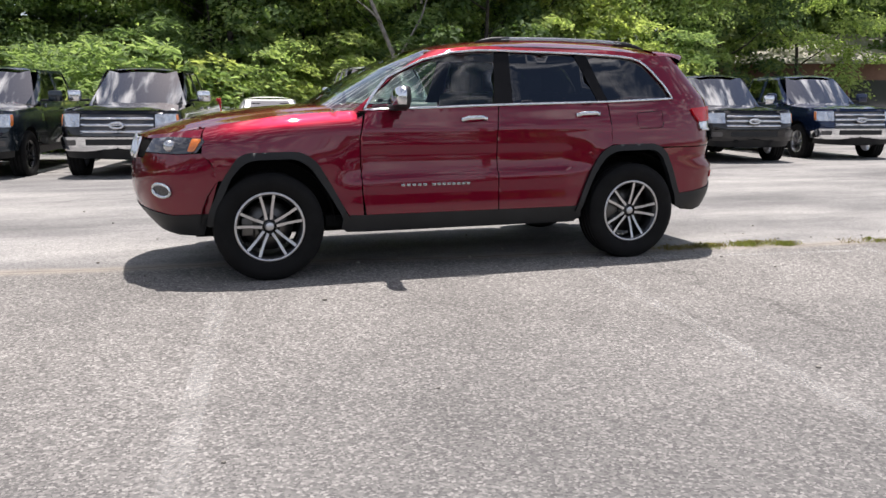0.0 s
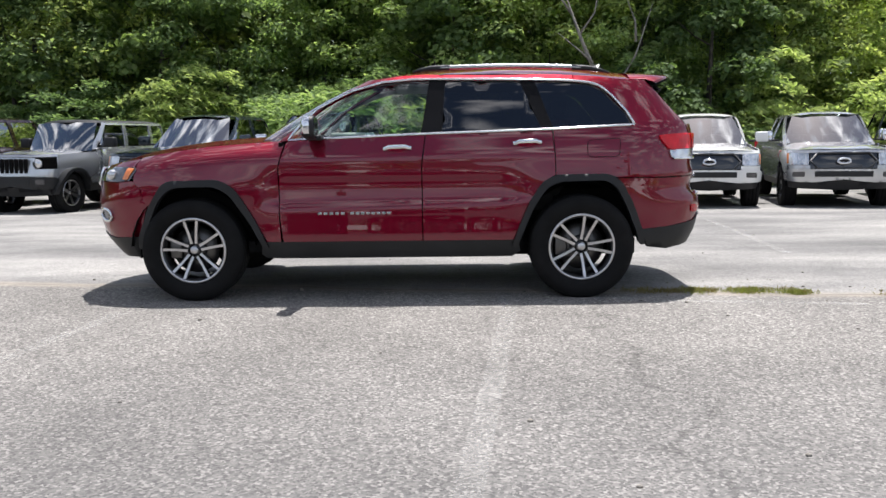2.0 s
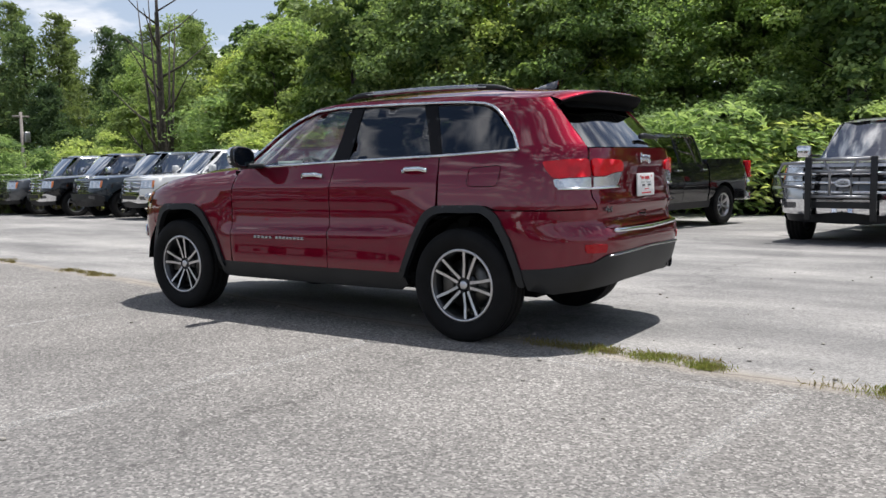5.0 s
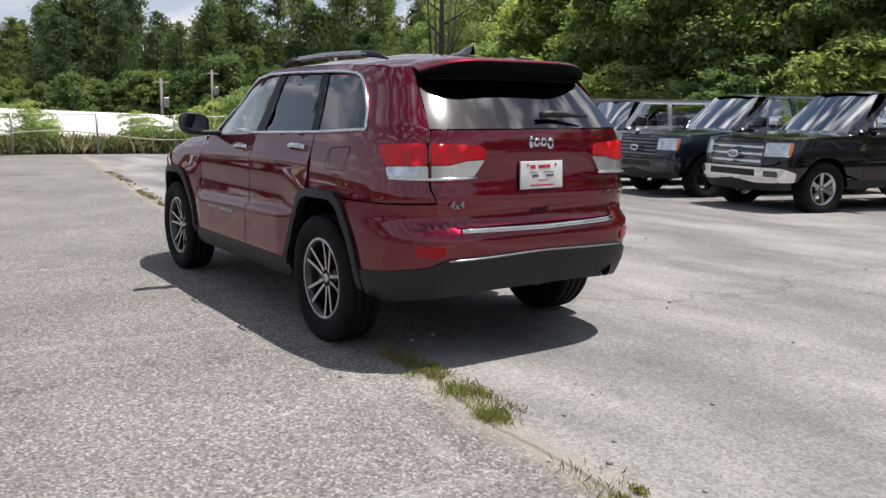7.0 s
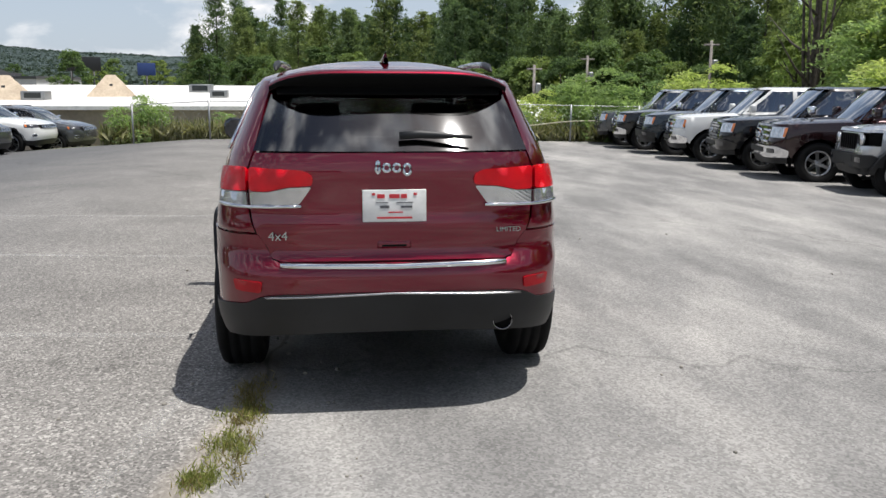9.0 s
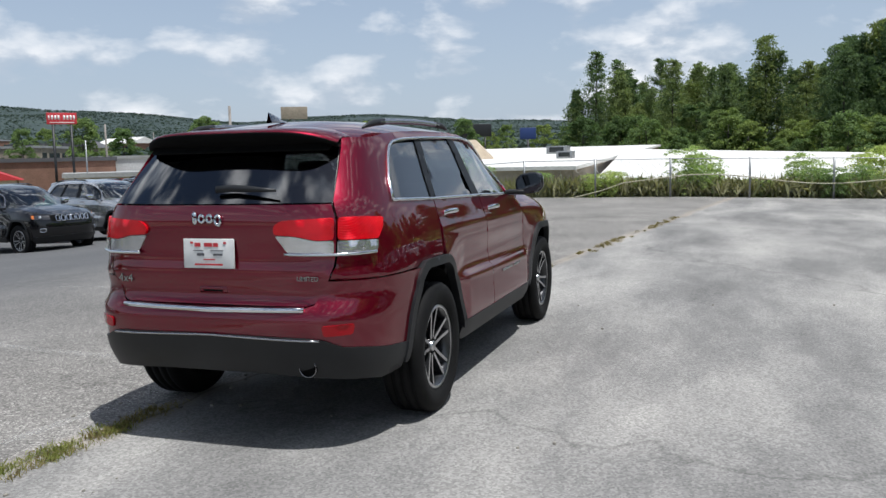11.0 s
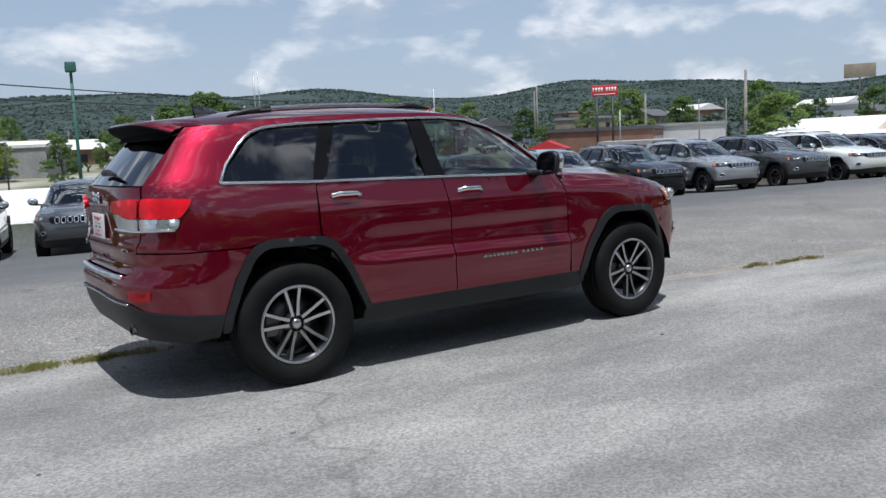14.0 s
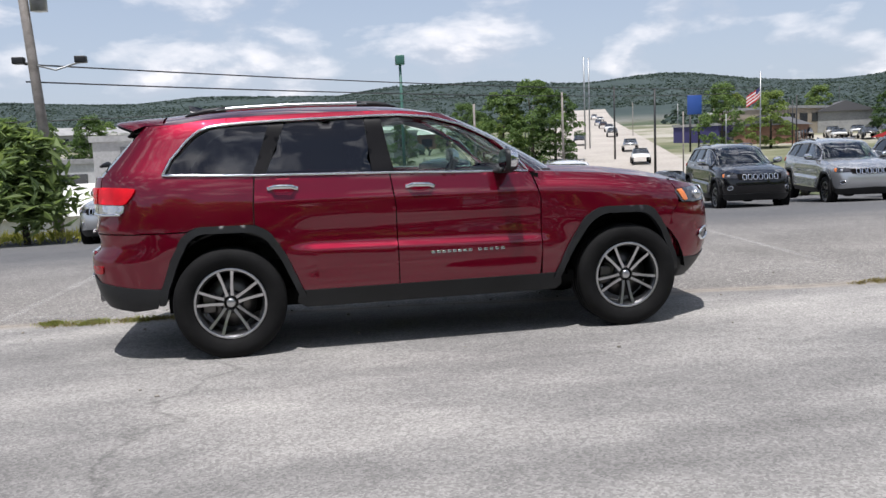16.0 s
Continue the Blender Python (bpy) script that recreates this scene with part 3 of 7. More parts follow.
        RI = [(1.885, 0.40), (1.80, 0.66), (1.712, 0.825), (1.635, 0.878), (1.287, 0.872), (1.20, 0.828), (1.10, 0.69), (0.975, 0.40)]
        for o, i in ((AO, AI), (RO, RI)):
            part("arch_flare", P(rounded(o + i, 0.10, 6), sp=0.03, off=0.020, depth=0.05), PLASTIC, car, "black plastic wheel arch flare")
        part("sill", P([(-0.93, 0.445), (-0.94, 0.35), (-0.9, 0.32), (0.94, 0.32), (1.0, 0.36), (0.98, 0.445)], sp=0.08, off=0.006, depth=0.10), PLASTIC, car, "black plastic sill")
        # lamps
        part("tail_lamp", skin_sheet(S, rounded([(S.back(0.695, 1.215), 1.215), (S.side(2.18, 1.212), 1.212), (S.side(2.03, 1.20), 1.20), (S.side(2.06, 1.15), 1.15), (S.side(2.11, 1.095), 1.095), (S.back(0.695, 1.105), 1.105)], 0.02), sg, sp=0.04, off=0.016, depth=0.03), LENS_RED, car, "red tail lamp lens")
        part("tail_lamp_lower", skin_sheet(S, rounded([(S.back(0.695, 1.100), 1.100), (S.side(2.11, 1.09), 1.09), (S.side(2.125, 1.04), 1.04), (S.side(2.16, 1.028), 1.028), (S.back(0.695, 1.035), 1.035)], 0.012), sg, sp=0.04, off=0.014, depth=0.03), LENS_CLEAR, car, "clear reversing lamp lens")
        part("tail_lamp", skin_sheet(S, rounded([(S.back(0.68, 1.215), 1.215), (S.back(0.43, 1.205), 1.205), (S.back(0.385, 1.18), 1.18), (S.back(0.385, 1.135), 1.135), (S.back(0.50, 1.128), 1.128), (S.back(0.60, 1.105), 1.105), (S.back(0.68, 1.105), 1.105)], 0.02), sg, sp=0.04, off=0.016, depth=0.03), LENS_RED, car, "red tail lamp lens")
        part("tail_lamp_lower", skin_sheet(S, rounded([(S.back(0.68, 1.100), 1.100), (S.back(0.60, 1.100), 1.100), (S.back(0.50, 1.123), 1.123), (S.back(0.39, 1.128), 1.128), (S.back(0.45, 1.045), 1.045), (S.back(0.49, 1.032), 1.032), (S.back(0.68, 1.035), 1.035)], 0.012), sg, sp=0.04, off=0.012, depth=0.03), LENS_CLEAR, car, "clear reversing lamp lens")
        bm = bmesh.new()
        tube(bm, along(S, [(S.back(0.44, 1.036), 1.036), (S.back(0.69, 1.030), 1.030), (S.side(2.14, 1.03), 1.03)], 0.018, sg), 0.009, 6)
        part("lamp_trim", bm, CHROME, car)
        part("bumper_reflector", skin_sheet(S, rounded([(S.back(0.775, 0.68), 0.68), (S.back(0.765, 0.625), 0.625), (S.back(0.64, 0.62), 0.62), (S.back(0.635, 0.675), 0.675)], 0.015), sg, sp=0.05, off=0.010, depth=0.03), LENS_DEEP, car, "dark red bumper reflector")
        # head lamp and fog lamp
        hl = [(S.side(-1.885, 1.005), 1.005), (S.side(-1.875, 0.985), 0.985), (S.side(-1.93, 0.91), 0.91), (S.side(-2.05, 0.90), 0.90), (S.nose(0.55, 0.905), 0.905), (S.nose(0.55, 0.995), 0.995), (S.side(-2.1, 1.01), 1.01)]
        part("head_lamp", skin_sheet(S, hl, sg, sp=0.04, off=0.004, depth=0.03), LENS_DARK, car, "dark clear-lens head lamp")
        part("turn_signal", skin_sheet(S, rounded([(S.side(-1.892, 0.998), 0.998), (S.side(-1.945, 0.918), 0.918), (S.side(-1.99, 0.918), 0.918), (S.side(-1.95, 1.0), 1.0)], 0.01), sg, sp=0.04, off=0.009, depth=0.02), LENS_AMBER, car, "amber turn signal lens")
        c = S.skin(np.array([S.side(-2.10, 0.95) * sg]), np.array([0.95]), 0.004)[0]
        bm = bmesh.new()
        bmesh.ops.create_uvsphere(bm, u_segments=16, v_segments=10, radius=0.042, matrix=Matrix.Translation(c) @ Matrix.Diagonal((1, 1, 1, 1)))
        part("projector_lens", bm, LENS_CLEAR, car)
        bm = bmesh.new()
        u0 = S.side(-2.17, 0.645)
        ell = [(u0 + 0.082 * math.cos(a) + 0.012 * math.sin(a), 0.645 + 0.045 * math.sin(a)) for a in np.linspace(0, 2 * math.pi, 21)]
        tube(bm, along(S, ell, 0.008, sg, 0.5)[:-1], 0.012, 6, closed=True)
        part("fog_lamp_bezel", bm, CHROME, car, "chrome fog lamp bezel")
        part("fog_lamp", skin_sheet(S, ell[:-1], sg, sp=0.05, off=0.004, depth=0.02), LENS_DARK, car)
        # mirror
        bm = bmesh.new()
        bmesh.ops.create_uvsphere(bm, u_segments=18, v_segments=12, radius=1)
        for v in bm.verts:
            k = v.co
            k.x, k.y, k.z = (math.copysign(abs(t) ** 0.72, t) for t in k)
            v.co = Vector((k.x * 0.075 + 0.012, k.y * 0.115, k.z * 0.085))
            if v.co.x > 0.045:
                v.co.x = 0.045
            v.co.z += 0.01 * v.co.y / 0.1 * sg
        for fc in bm.faces:
            fc.material_index = 1 if fc.calc_center_median().x > 0.0445 else (2 if fc.calc_center_median().x > 0.012 or fc.calc_center_median().z < -0.045 else 0)
        mo = part("wing_mirror", bm, [CHROME, GLASS_MIRROR, PLASTIC], car, "chrome-capped wing mirror")
        mo.matrix_local = pose(-0.53, sg * 1.035, 1.285)
        part("mirror_arm", boxm(-0.57, -0.46, min(sg * 0.84, sg * 1.0), max(sg * 0.84, sg * 1.0), 1.195, 1.235, bevel=0.015), PLASTIC, car)
        # handles, badges, filler
        for x, z in ((0.09, 1.125), (1.055, 1.155)):
            bm = bmesh.new()
            pts = along(S, [(S.side(x - 0.105, z - 0.002), z - 0.002), (S.side(x - 0.085, z), z)], 0.008, sg, 0.5) + along(S, [(S.side(x - 0.06, z + 0.002), z + 0.002), (S.side(x + 0.06, z + 0.005), z + 0.005)], 0.042, sg, 0.03) + along(S, [(S.side(x + 0.085, z + 0.005), z + 0.005), (S.side(x + 0.105, z + 0.004), z + 0.004)], 0.008, sg, 0.5)
            tube(bm, pts, 0.017, 8, flat=0.6)
            part("door_handle", bm, CHROME, car, "chrome door handle")
            el = [(S.side(x, z) + 0.075 * math.cos(a), z + 0.032 * math.sin(a)) for a in np.linspace(0, 2 * math.pi, 20)[:-1]]
            part("handle_recess", skin_sheet(S, el, sg, sp=0.04, off=0.0022, depth=0.004), RED_DEEP, car)
        for x0, x1 in ((-0.50, -0.29), (-0.26, 0.05)):
            k = int((x1 - x0) / 0.036)
            for i in range(k):
                xa = x0 + (x1 - x0) * i / k
                p = S.skin(np.array([S.side(xa + 0.012, 0.655) * sg]), np.array([0.655]), 0.003)[0]
                part("door_badge_bar", boxm(p[0] - 0.0145, p[0] + 0.0145, p[1] - 0.003, p[1] + 0.003, 0.645, 0.665, bevel=0.002), BADGE, car)
        if sg < 0:
            fl = rounded([(S.side(x, z), z) for x, z in ((1.50, 1.05), (1.50, 1.17), (1.73, 1.185), (1.745, 1.17), (1.735, 1.065), (1.71, 1.05))], 0.03)
            bm = bmesh.new()
            tube(bm, along(S, fl + fl[:1], 0.0002, sg, 0.06), 0.0017, 4)
            part("fuel_flap_gap", bm, DARK, car)
        wheel(car, -1.4575, sg * 0.815, sg, turn=0.25 if sg < 0 else 0.95)
        wheel(car, 1.4575, sg * 0.825, sg, turn=0.62 if sg < 0 else 0.2)
        for x in (-1.4575, 1.4575):
            well(car, x, sg * 0.90, sg)
        # seat and roof bar
        for nm, x in (("front_seat", 0.15), ("rear_seat", 1.05)):
            bm = bmesh.new()
            y = sg * 0.38
            box(bm, x - 0.28, x + 0.24, y - 0.25, y + 0.25, 0.62, 0.80, bevel=0.05)
            box(bm, x + 0.16, x + 0.31, y - 0.25, y + 0.25, 0.72, 1.32, bevel=0.06, m=None)
            box(bm, x + 0.24, x + 0.34, y - 0.13, y + 0.13, 1.33, 1.50, bevel=0.04)
            part(nm, bm, CLOTH, car, "dark leather seat")
        bm = bmesh.new()
        pts = [(x, sg * (0.585 + 0.01 * math.sin((x - 0.25) * 2)), float(ROOF_EDGE(x)) * 0.50 + float(ROOF_TOP(x)) * 0.50 + 0.022 * min(1, (x - 0.16) / 0.16, (1.74 - x) / 0.16)) for x in np.linspace(0.20, 1.70, 22)]
        tube(bm, pts[3:-3], 0.0185, 8, flat=1.15)
        part("roof_rail", bm, BADGE, car, "brushed silver roof rail")
        bm = bmesh.new()
        tube(bm, pts[:5], [0.006, 0.015, 0.02, 0.021, 0.021], 8)
        part("roof_rail_end", bm, PLASTIC, car)
        bm = bmesh.new()
        tube(bm, pts[-5:], [0.021, 0.021, 0.02, 0.015, 0.006], 8)
        part("roof_rail_end", bm, PLASTIC, car)

    # rear, across the middle
    bk = lambda pts, sh=S: [(sh.back(y, z), z) for y, z in pts]
    mir = lambda pts: pts + [(-u, z) for u, z in reversed(pts)]
    tg = bk([(0.66, 1.285), (0.69, 1.2), (0.68, 0.97), (0.645, 0.865), (0.60, 0.785), (0.545, 0.768)])
    part("tailgate", skin_sheet(S, mir(tg), 1, sp=0.045), RED, car)
    rb = [(S.side(1.70, 0.889), 0.889), (S.side(2.1, 0.889), 0.889)] + bk([(0.655, 0.895), (0.625, 0.86), (0.585, 0.775), (0.54, 0.757)])
    rl = [(S.side(1.745, 0.866), 0.866), (S.side(1.85, 0.673), 0.673), (S.side(1.905, 0.51), 0.51), (S.side(2.1, 0.525), 0.525)] + bk([(0.79, 0.55), (0.72, 0.56), (0.64, 0.60), (0.55, 0.612), (0.2, 0.618)])
    outer = rb + [(-u, z) for u, z in reversed(rb)] + [(-u, z) for u, z in rl] + rl[::-1]
    part("rear_bumper", skin_sheet(S, outer, 1, sp=0.05, off=0.002), RED, car)
    cl = rl[2:]
    cb = [(S.side(1.945, 0.38), 0.38), (S.side(2.1, 0.36), 0.36)] + bk([(0.8, 0.37), (0.6, 0.395), (0.3, 0.41)])
    outer = cl + [(-u, z) for u, z in reversed(cl)] + [(-u, z) for u, z in cb] + cb[::-1]
    part("rear_valance", skin_sheet(S, outer, 1, sp=0.05, off=0.012, depth=0.06), PLASTIC, car, "black plastic lower rear valance")
    bm = bmesh.new()
    tube(bm, along(S, [(-u, z) for u, z in bk([(0.62, 0.600)])] + [(S.back(0.0001, 0.617), 0.617)] + bk([(0.62, 0.600)]), 0.016, 1), 0.006, 6)
    part("valance_trim", bm, BADGE, car, "thin silver line on the bumper")
    bm = bmesh.new()
    e = bk([(0.545, 0.748)])
    tube(bm, along(S, [(-e[0][0], 0.748), (S.back(0.0001, 0.740), 0.740), e[0]], 0.008, 1), 0.016, 8, flat=1.0)
    part("bumper_trim", bm, CHROME, car, "chrome strip on the rear bumper")
    rows = []
    for t in np.linspace(0, 1, 22):
        hw = 0.668 - 0.098 * t
        rows.append([(2.366 - 0.335 * t + 0.020 * t * (1 - t) - (0.098 - 0.02 * t) * abs(k) ** 2.4, k * hw, 1.292 + 0.352 * t - 0.012 * abs(k) ** 2 * t) for k in np.linspace(-1, 1, 41)])
    part("rear_window", grid_mesh(rows), REAR_TINT, car, "dark privacy glass rear window").visible_shadow = False
    # spoiler
    rows = []
    for y in np.linspace(-0.60, 0.60, 25):
        k = (1 - abs(y / 0.605) ** 5)
        zt = 1.63 + 0.065 * k
        tip = 2.05 + 0.17 * k
        rows.append([(1.86, y * 0.97, zt + 0.002), (1.98, y * 0.985, zt - 0.003), (tip - 0.02, y, zt - 0.022), (tip, y, zt - 0.035), (tip - 0.012, y, zt - 0.058), (tip - 0.09, y * 0.985, zt - 0.070 * k - 0.03), (2.02, y * 0.97, zt - 0.125 * k - 0.03), (1.96, y * 0.95, zt - 0.13)])
    bm = grid_mesh(rows)
    for fc in bm.faces:
        if fc.calc_center_median().z < 1.63 + 0.065 * (1 - min(1, abs(fc.calc_center_median().y / 0.605)) ** 5) - 0.045:
            fc.material_index = 1
    part("spoiler", bm, [RED, DARK], car, "red roof spoiler with black underside")
    part("brake_light", boxm(2.125, 2.165, -0.13, 0.13, 1.628, 1.645, bevel=0.004), LENS_DEEP, car, "high brake light strip")
    part("inner_shade", skin_sheet(G, mir(bk([(0.56, 1.56), (0.56, 1.645), (0.3, 1.655)], G)), 1, sp=0.07, off=0.004, depth=0.01), DARK, car)
    # wiper, plate, badges, exhaust
    bm = bmesh.new()
    w0 = along(G, [(G.back(0.03, 1.345), 1.345), (G.back(0.12, 1.352), 1.352), (G.back(0.38, 1.338), 1.338)], 0.03, 1, 0.08)
    tube(bm, w0, [0.022] * (len(w0) - 3) + [0.02, 0.014, 0.008], 6, flat=0.7)
    part("wiper", bm, PLASTIC, car, "rear wiper")
    tilt = Matrix.Translation((2.392, 0, 1.035)) @ Matrix.Rotation(radians(-2), 4, "Y")
    pl = part("plate", boxm(-0.004, 0.006, -0.153, 0.153, -0.077, 0.077, bevel=0.003), WHITE, car, "white dealer plate with red and grey print")
    pl.matrix_local = tilt
    for y0, y1, z0, z1 in ((-0.083, -0.047, 0.036, 0.056), (-0.025, 0.025, 0.036, 0.056), (0.03, 0.06, 0.036, 0.056), (-0.108, -0.092, 0.05, 0.062), (0.092, 0.108, 0.05, 0.062), (-0.085, 0.085, -0.062, -0.053), (-0.03, 0.04, -0.034, -0.028)):
        part("print_bar", boxm(0.0065, 0.008, y0, y1, z0, z1), PRINT_RED, pl, smooth=False)
    for y0, y1, z0, z1 in ((-0.07, -0.025, -0.012, 0.002), (0.03, 0.085, -0.010, 0.0), (-0.09, -0.03, 0.014, 0.018), (0.01, 0.09, 0.014, 0.018)):
        part("print_bar", boxm(0.0065, 0.008, y0, y1, z0, z1), PRINT_GREY, pl, smooth=False)
    bm = bmesh.new()
    for i, (y, ww, hh, dz) in enumerate([(-0.078, 0.018, 0.055, -0.003), (-0.036, 0.036, 0.036, -0.006), (0.012, 0.036, 0.036, -0.006), (0.062, 0.036, 0.05, -0.014)]):
        r0 = bmesh.new()
        m = Matrix.Translation((2.392, y, 1.222 + dz))
        pts = [m @ Vector((0, 0.5 * ww * math.cos(a), 0.5 * hh * math.sin(a))) for a in np.linspace(0, 2 * math.pi, 13)[:-1]]
        tube(bm, pts, 0.0085, 6, closed=True)
    part("maker_badge", bm, BADGE_BLUE, car, "silver maker's badge on the tailgate")
    back_m = lambda y, z: Matrix.Translation(tuple(float(t) for t in S.skin(np.array([S.back(y, z)]), np.array([z]), 0.008)[0])) @ Matrix.Rotation(math.pi / 2, 4, "Z") @ Matrix.Rotation(math.pi / 2, 4, "X")
    letters("drive_badge", "4x4", 0.062, back_m(-0.555, 0.893), BADGE, car)
    letters("trim_badge", "LIMITED", 0.034, back_m(0.56, 0.912), BADGE, car)
    part("latch_recess", boxm(2.352, 2.372, -0.085, 0.085, 0.822, 0.862, bevel=0.012), RED_DEEP, car)
    part("latch_grip", boxm(2.350, 2.375, -0.06, 0.06, 0.832, 0.842, bevel=0.003), DARK, car)
    bm = bmesh.new()
    ring = [(0.048 * math.cos(t), 0.048 * math.sin(t)) for t in np.linspace(0, 2 * math.pi, 25)[:-1]]
    tube(bm, [(2.372, 0.540 + u, 0.449 + w) for u, w in ring], 0.004, 6, closed=True)
    tube(bm, [(2.15, 0.540, 0.453), (2.370, 0.540, 0.449)], 0.049, 24)
    for fc in list(bm.faces):
        if len(fc.verts) > 4:
            bm.faces.remove(fc)
    part("exhaust_tip", bm, GALV_TIP, car, "chrome exhaust tip")
    bm = bmesh.new()
    tube(bm, [(2.2, 0.540, 0.453), (2.366, 0.540, 0.449)], 0.044, 20)
    part("exhaust_inside", bm, DARK, car)
    # front
    fb = [(S.side(-1.795, 0.725), 0.725), (S.side(-1.845, 0.835), 0.835), (S.side(-1.905, 0.905), 0.905), (S.side(-2.05, 0.895), 0.895), (S.nose(0.55, 0.90), 0.90), (S.nose(0.53, 0.86), 0.86), (S.nose(0.0, 0.85), 0.85)]
    fl = [(S.side(-1.86, 0.49), 0.49), (S.side(-2.1, 0.47), 0.47), (S.nose(0.5, 0.50), 0.50), (S.nose(0.0, 0.52), 0.52)]
    part("front_valance", skin_sheet(S, fl + [(S.nose(0, 0.34), 0.34), (S.nose(0.5, 0.33), 0.33), (S.side(-2.05, 0.32), 0.32), (S.side(-1.9, 0.33), 0.33)], 1, sp=0.06, off=0.008, depth=0.06), PLASTIC, car)
    part("front_valance", skin_sheet(S, fl + [(S.nose(0, 0.34), 0.34), (S.nose(0.5, 0.33), 0.33), (S.side(-2.05, 0.32), 0.32), (S.side(-1.9, 0.33), 0.33)], -1, sp=0.06, off=0.008, depth=0.06), PLASTIC, car)
    for sg in (-1, 1):
        part("front_bumper", skin_sheet(S, fb + fl[::-1], sg, sp=0.05), RED, car)
        gr = [(S.nose(0.0, 0.855), 0.855), (S.nose(0.54, 0.865), 0.865), (S.nose(0.545, 0.995), 0.995), (S.nose(0.0, 1.0), 1.0)]
        part("grille_panel", skin_sheet(S, gr, sg, sp=0.08, off=-0.01, depth=0.01), DARK, car)
        part("hood_lip", skin_sheet(S, [(S.nose(0.0, 1.002), 1.002), (S.nose(0.55, 0.998), 0.998), (S.side(-2.1, 1.013), 1.013), (S.side(-1.9, 1.01), 1.01), (S.side(-1.87, 1.07), 1.07), (S.side(-2.1, 1.035), 1.035), (S.nose(0.45, 1.015), 1.015), (S.nose(0.0, 1.015), 1.015)], sg, sp=0.06), RED, car)
    for i in range(7):
        y = (i - 3) * 0.132
        p = S.skin(np.array([S.nose(abs(y) + 1e-4, 0.93) * (1 if y >= 0 else -1)]), np.array([0.93]), 0.008)[0]
        bm = bmesh.new()
        sq = lambda v: math.copysign(abs(v) ** 0.5, v)
        pts = [Vector((p[0] - 0.006 + abs(y) * 0.35 * 0.045 * sq(math.cos(a)) * (1 if y > 0 else -1) + 0.02 * sq(math.sin(a)), p[1] + 0.045 * sq(math.cos(a)), 0.93 + 0.064 * sq(math.sin(a)))) for a in np.linspace(0, 2 * math.pi, 25)[:-1]]
        tube(bm, pts, 0.0135, 6, closed=True)
        part("grille_slot_ring", bm, CHROME, car, "chrome grille slot ring")
    # hood, windscreen, roof
    rows = []
    for x in np.concatenate([np.linspace(-2.295, -2.2, 5), np.linspace(-2.17, -0.66, 30)]):
        ze = float(HOOD_EDGE(x))
        u = S.side(float(x), ze)
        yw = float(S.at(np.array([u]), np.array([ze]))[0][1]) if x > -2.29 else 0.12
        row = []
        for j in np.linspace(-1, 1, 25):
            cr = 0.048 * (1 - abs(j) ** 2.6) * min(1, (x + 2.32) / 0.35)
            rid = 0.010 * math.exp(-((abs(j) - 0.62) / 0.10) ** 2) * min(1, max(0, (x + 2.25) / 0.5))
            row.append((x, j * yw, ze + cr + rid))
        rows.append(row)
    part("hood", grid_mesh(rows), RED, car)
    part("cowl", boxm(-0.95, -0.62, -0.70, 0.70, 1.12, 1.205, bevel=0.02), PLASTIC, car)
    ws = [(G.nose(0.765, 1.19), 1.19), (G.nose(0.705, 1.35), 1.35), (G.nose(0.635, 1.5), 1.5), (G.nose(0.565, 1.645), 1.645), (G.nose(0.3, 1.668), 1.668), (G.nose(0.0, 1.672), 1.672), (G.nose(0.0, 1.185), 1.185)]
    for sg in (-1, 1):
        part("windscreen", skin_sheet(G, ws, sg, sp=0.07, off=-0.006, depth=0.0), GLASS, car, "clear windscreen").visible_shadow = False
    rows = []
    for x in np.linspace(-0.2, 2.04, 44):
        ze = float(ROOF_EDGE(x))
        yw = float(G.at(np.array([G.side(float(x), ze)]), np.array([ze]))[0][1])
        rows.append([(x, j * yw, ze + (float(ROOF_TOP(x)) - ze) * (1 - abs(j) ** 2.4)) for j in np.linspace(-1, 1, 29)])
    part("roof", grid_mesh(rows), RED, car)
    bm = bmesh.new()
    rows = []
    for k in range(9):
        t = k / 8
        hh = 0.055 * t ** 0.8
        rows.append([(1.52 + 0.20 * t - 0.0, s_ * 0.028 * (1 - t * 0.3), 1.738 - 0.01 * t) if abs(s_) == 1 else (1.53 + 0.20 * t, 0, 1.738 + hh) for s_ in (-1, 0, 1)])
    bm = grid_mesh(rows)
    bm.verts.ensure_lookup_table()
    part("fin_aerial", bm, GLOSS_BLACK, car, "black shark-fin aerial")
    # inside
    for q in ((-1.95, 1.9, -0.68, 0.68, 0.30, 0.42), (-1.9, -0.85, -0.70, 0.70, 0.42, 1.08), (-1.05, 1.02, -0.86, 0.86, 0.36, 0.44), (-0.80, 0.9, -0.845, -0.80, 0.44, 1.18), (-0.80, 0.9, 0.80, 0.845, 0.44, 1.18), (1.0, 2.2, -0.62, 0.62, 0.42, 0.80), (1.95, 2.28, -0.70, 0.70, 0.42, 1.22)):
        part("underbody", boxm(*q), DARK, car, smooth=False)
    part("dashboard", boxm(-0.90, -0.48, -0.76, 0.76, 0.95, 1.19, bevel=0.05), CLOTH, car)
    bm = bmesh.new()
    m = Matrix.Translation((-0.33, -0.38, 1.10)) @ Matrix.Rotation(radians(65), 4, "Y")
    tube(bm, [m @ Vector((0.19 * math.cos(a), 0.19 * math.sin(a), 0)) for a in np.linspace(0, 2 * math.pi, 25)[:-1]], 0.017, 6, closed=True)
    tube(bm, [m @ Vector((-0.19, 0, 0)), m @ Vector((0.19, 0, 0))], 0.02, 6)
    part("steering_wheel", bm, CLOTH, car)
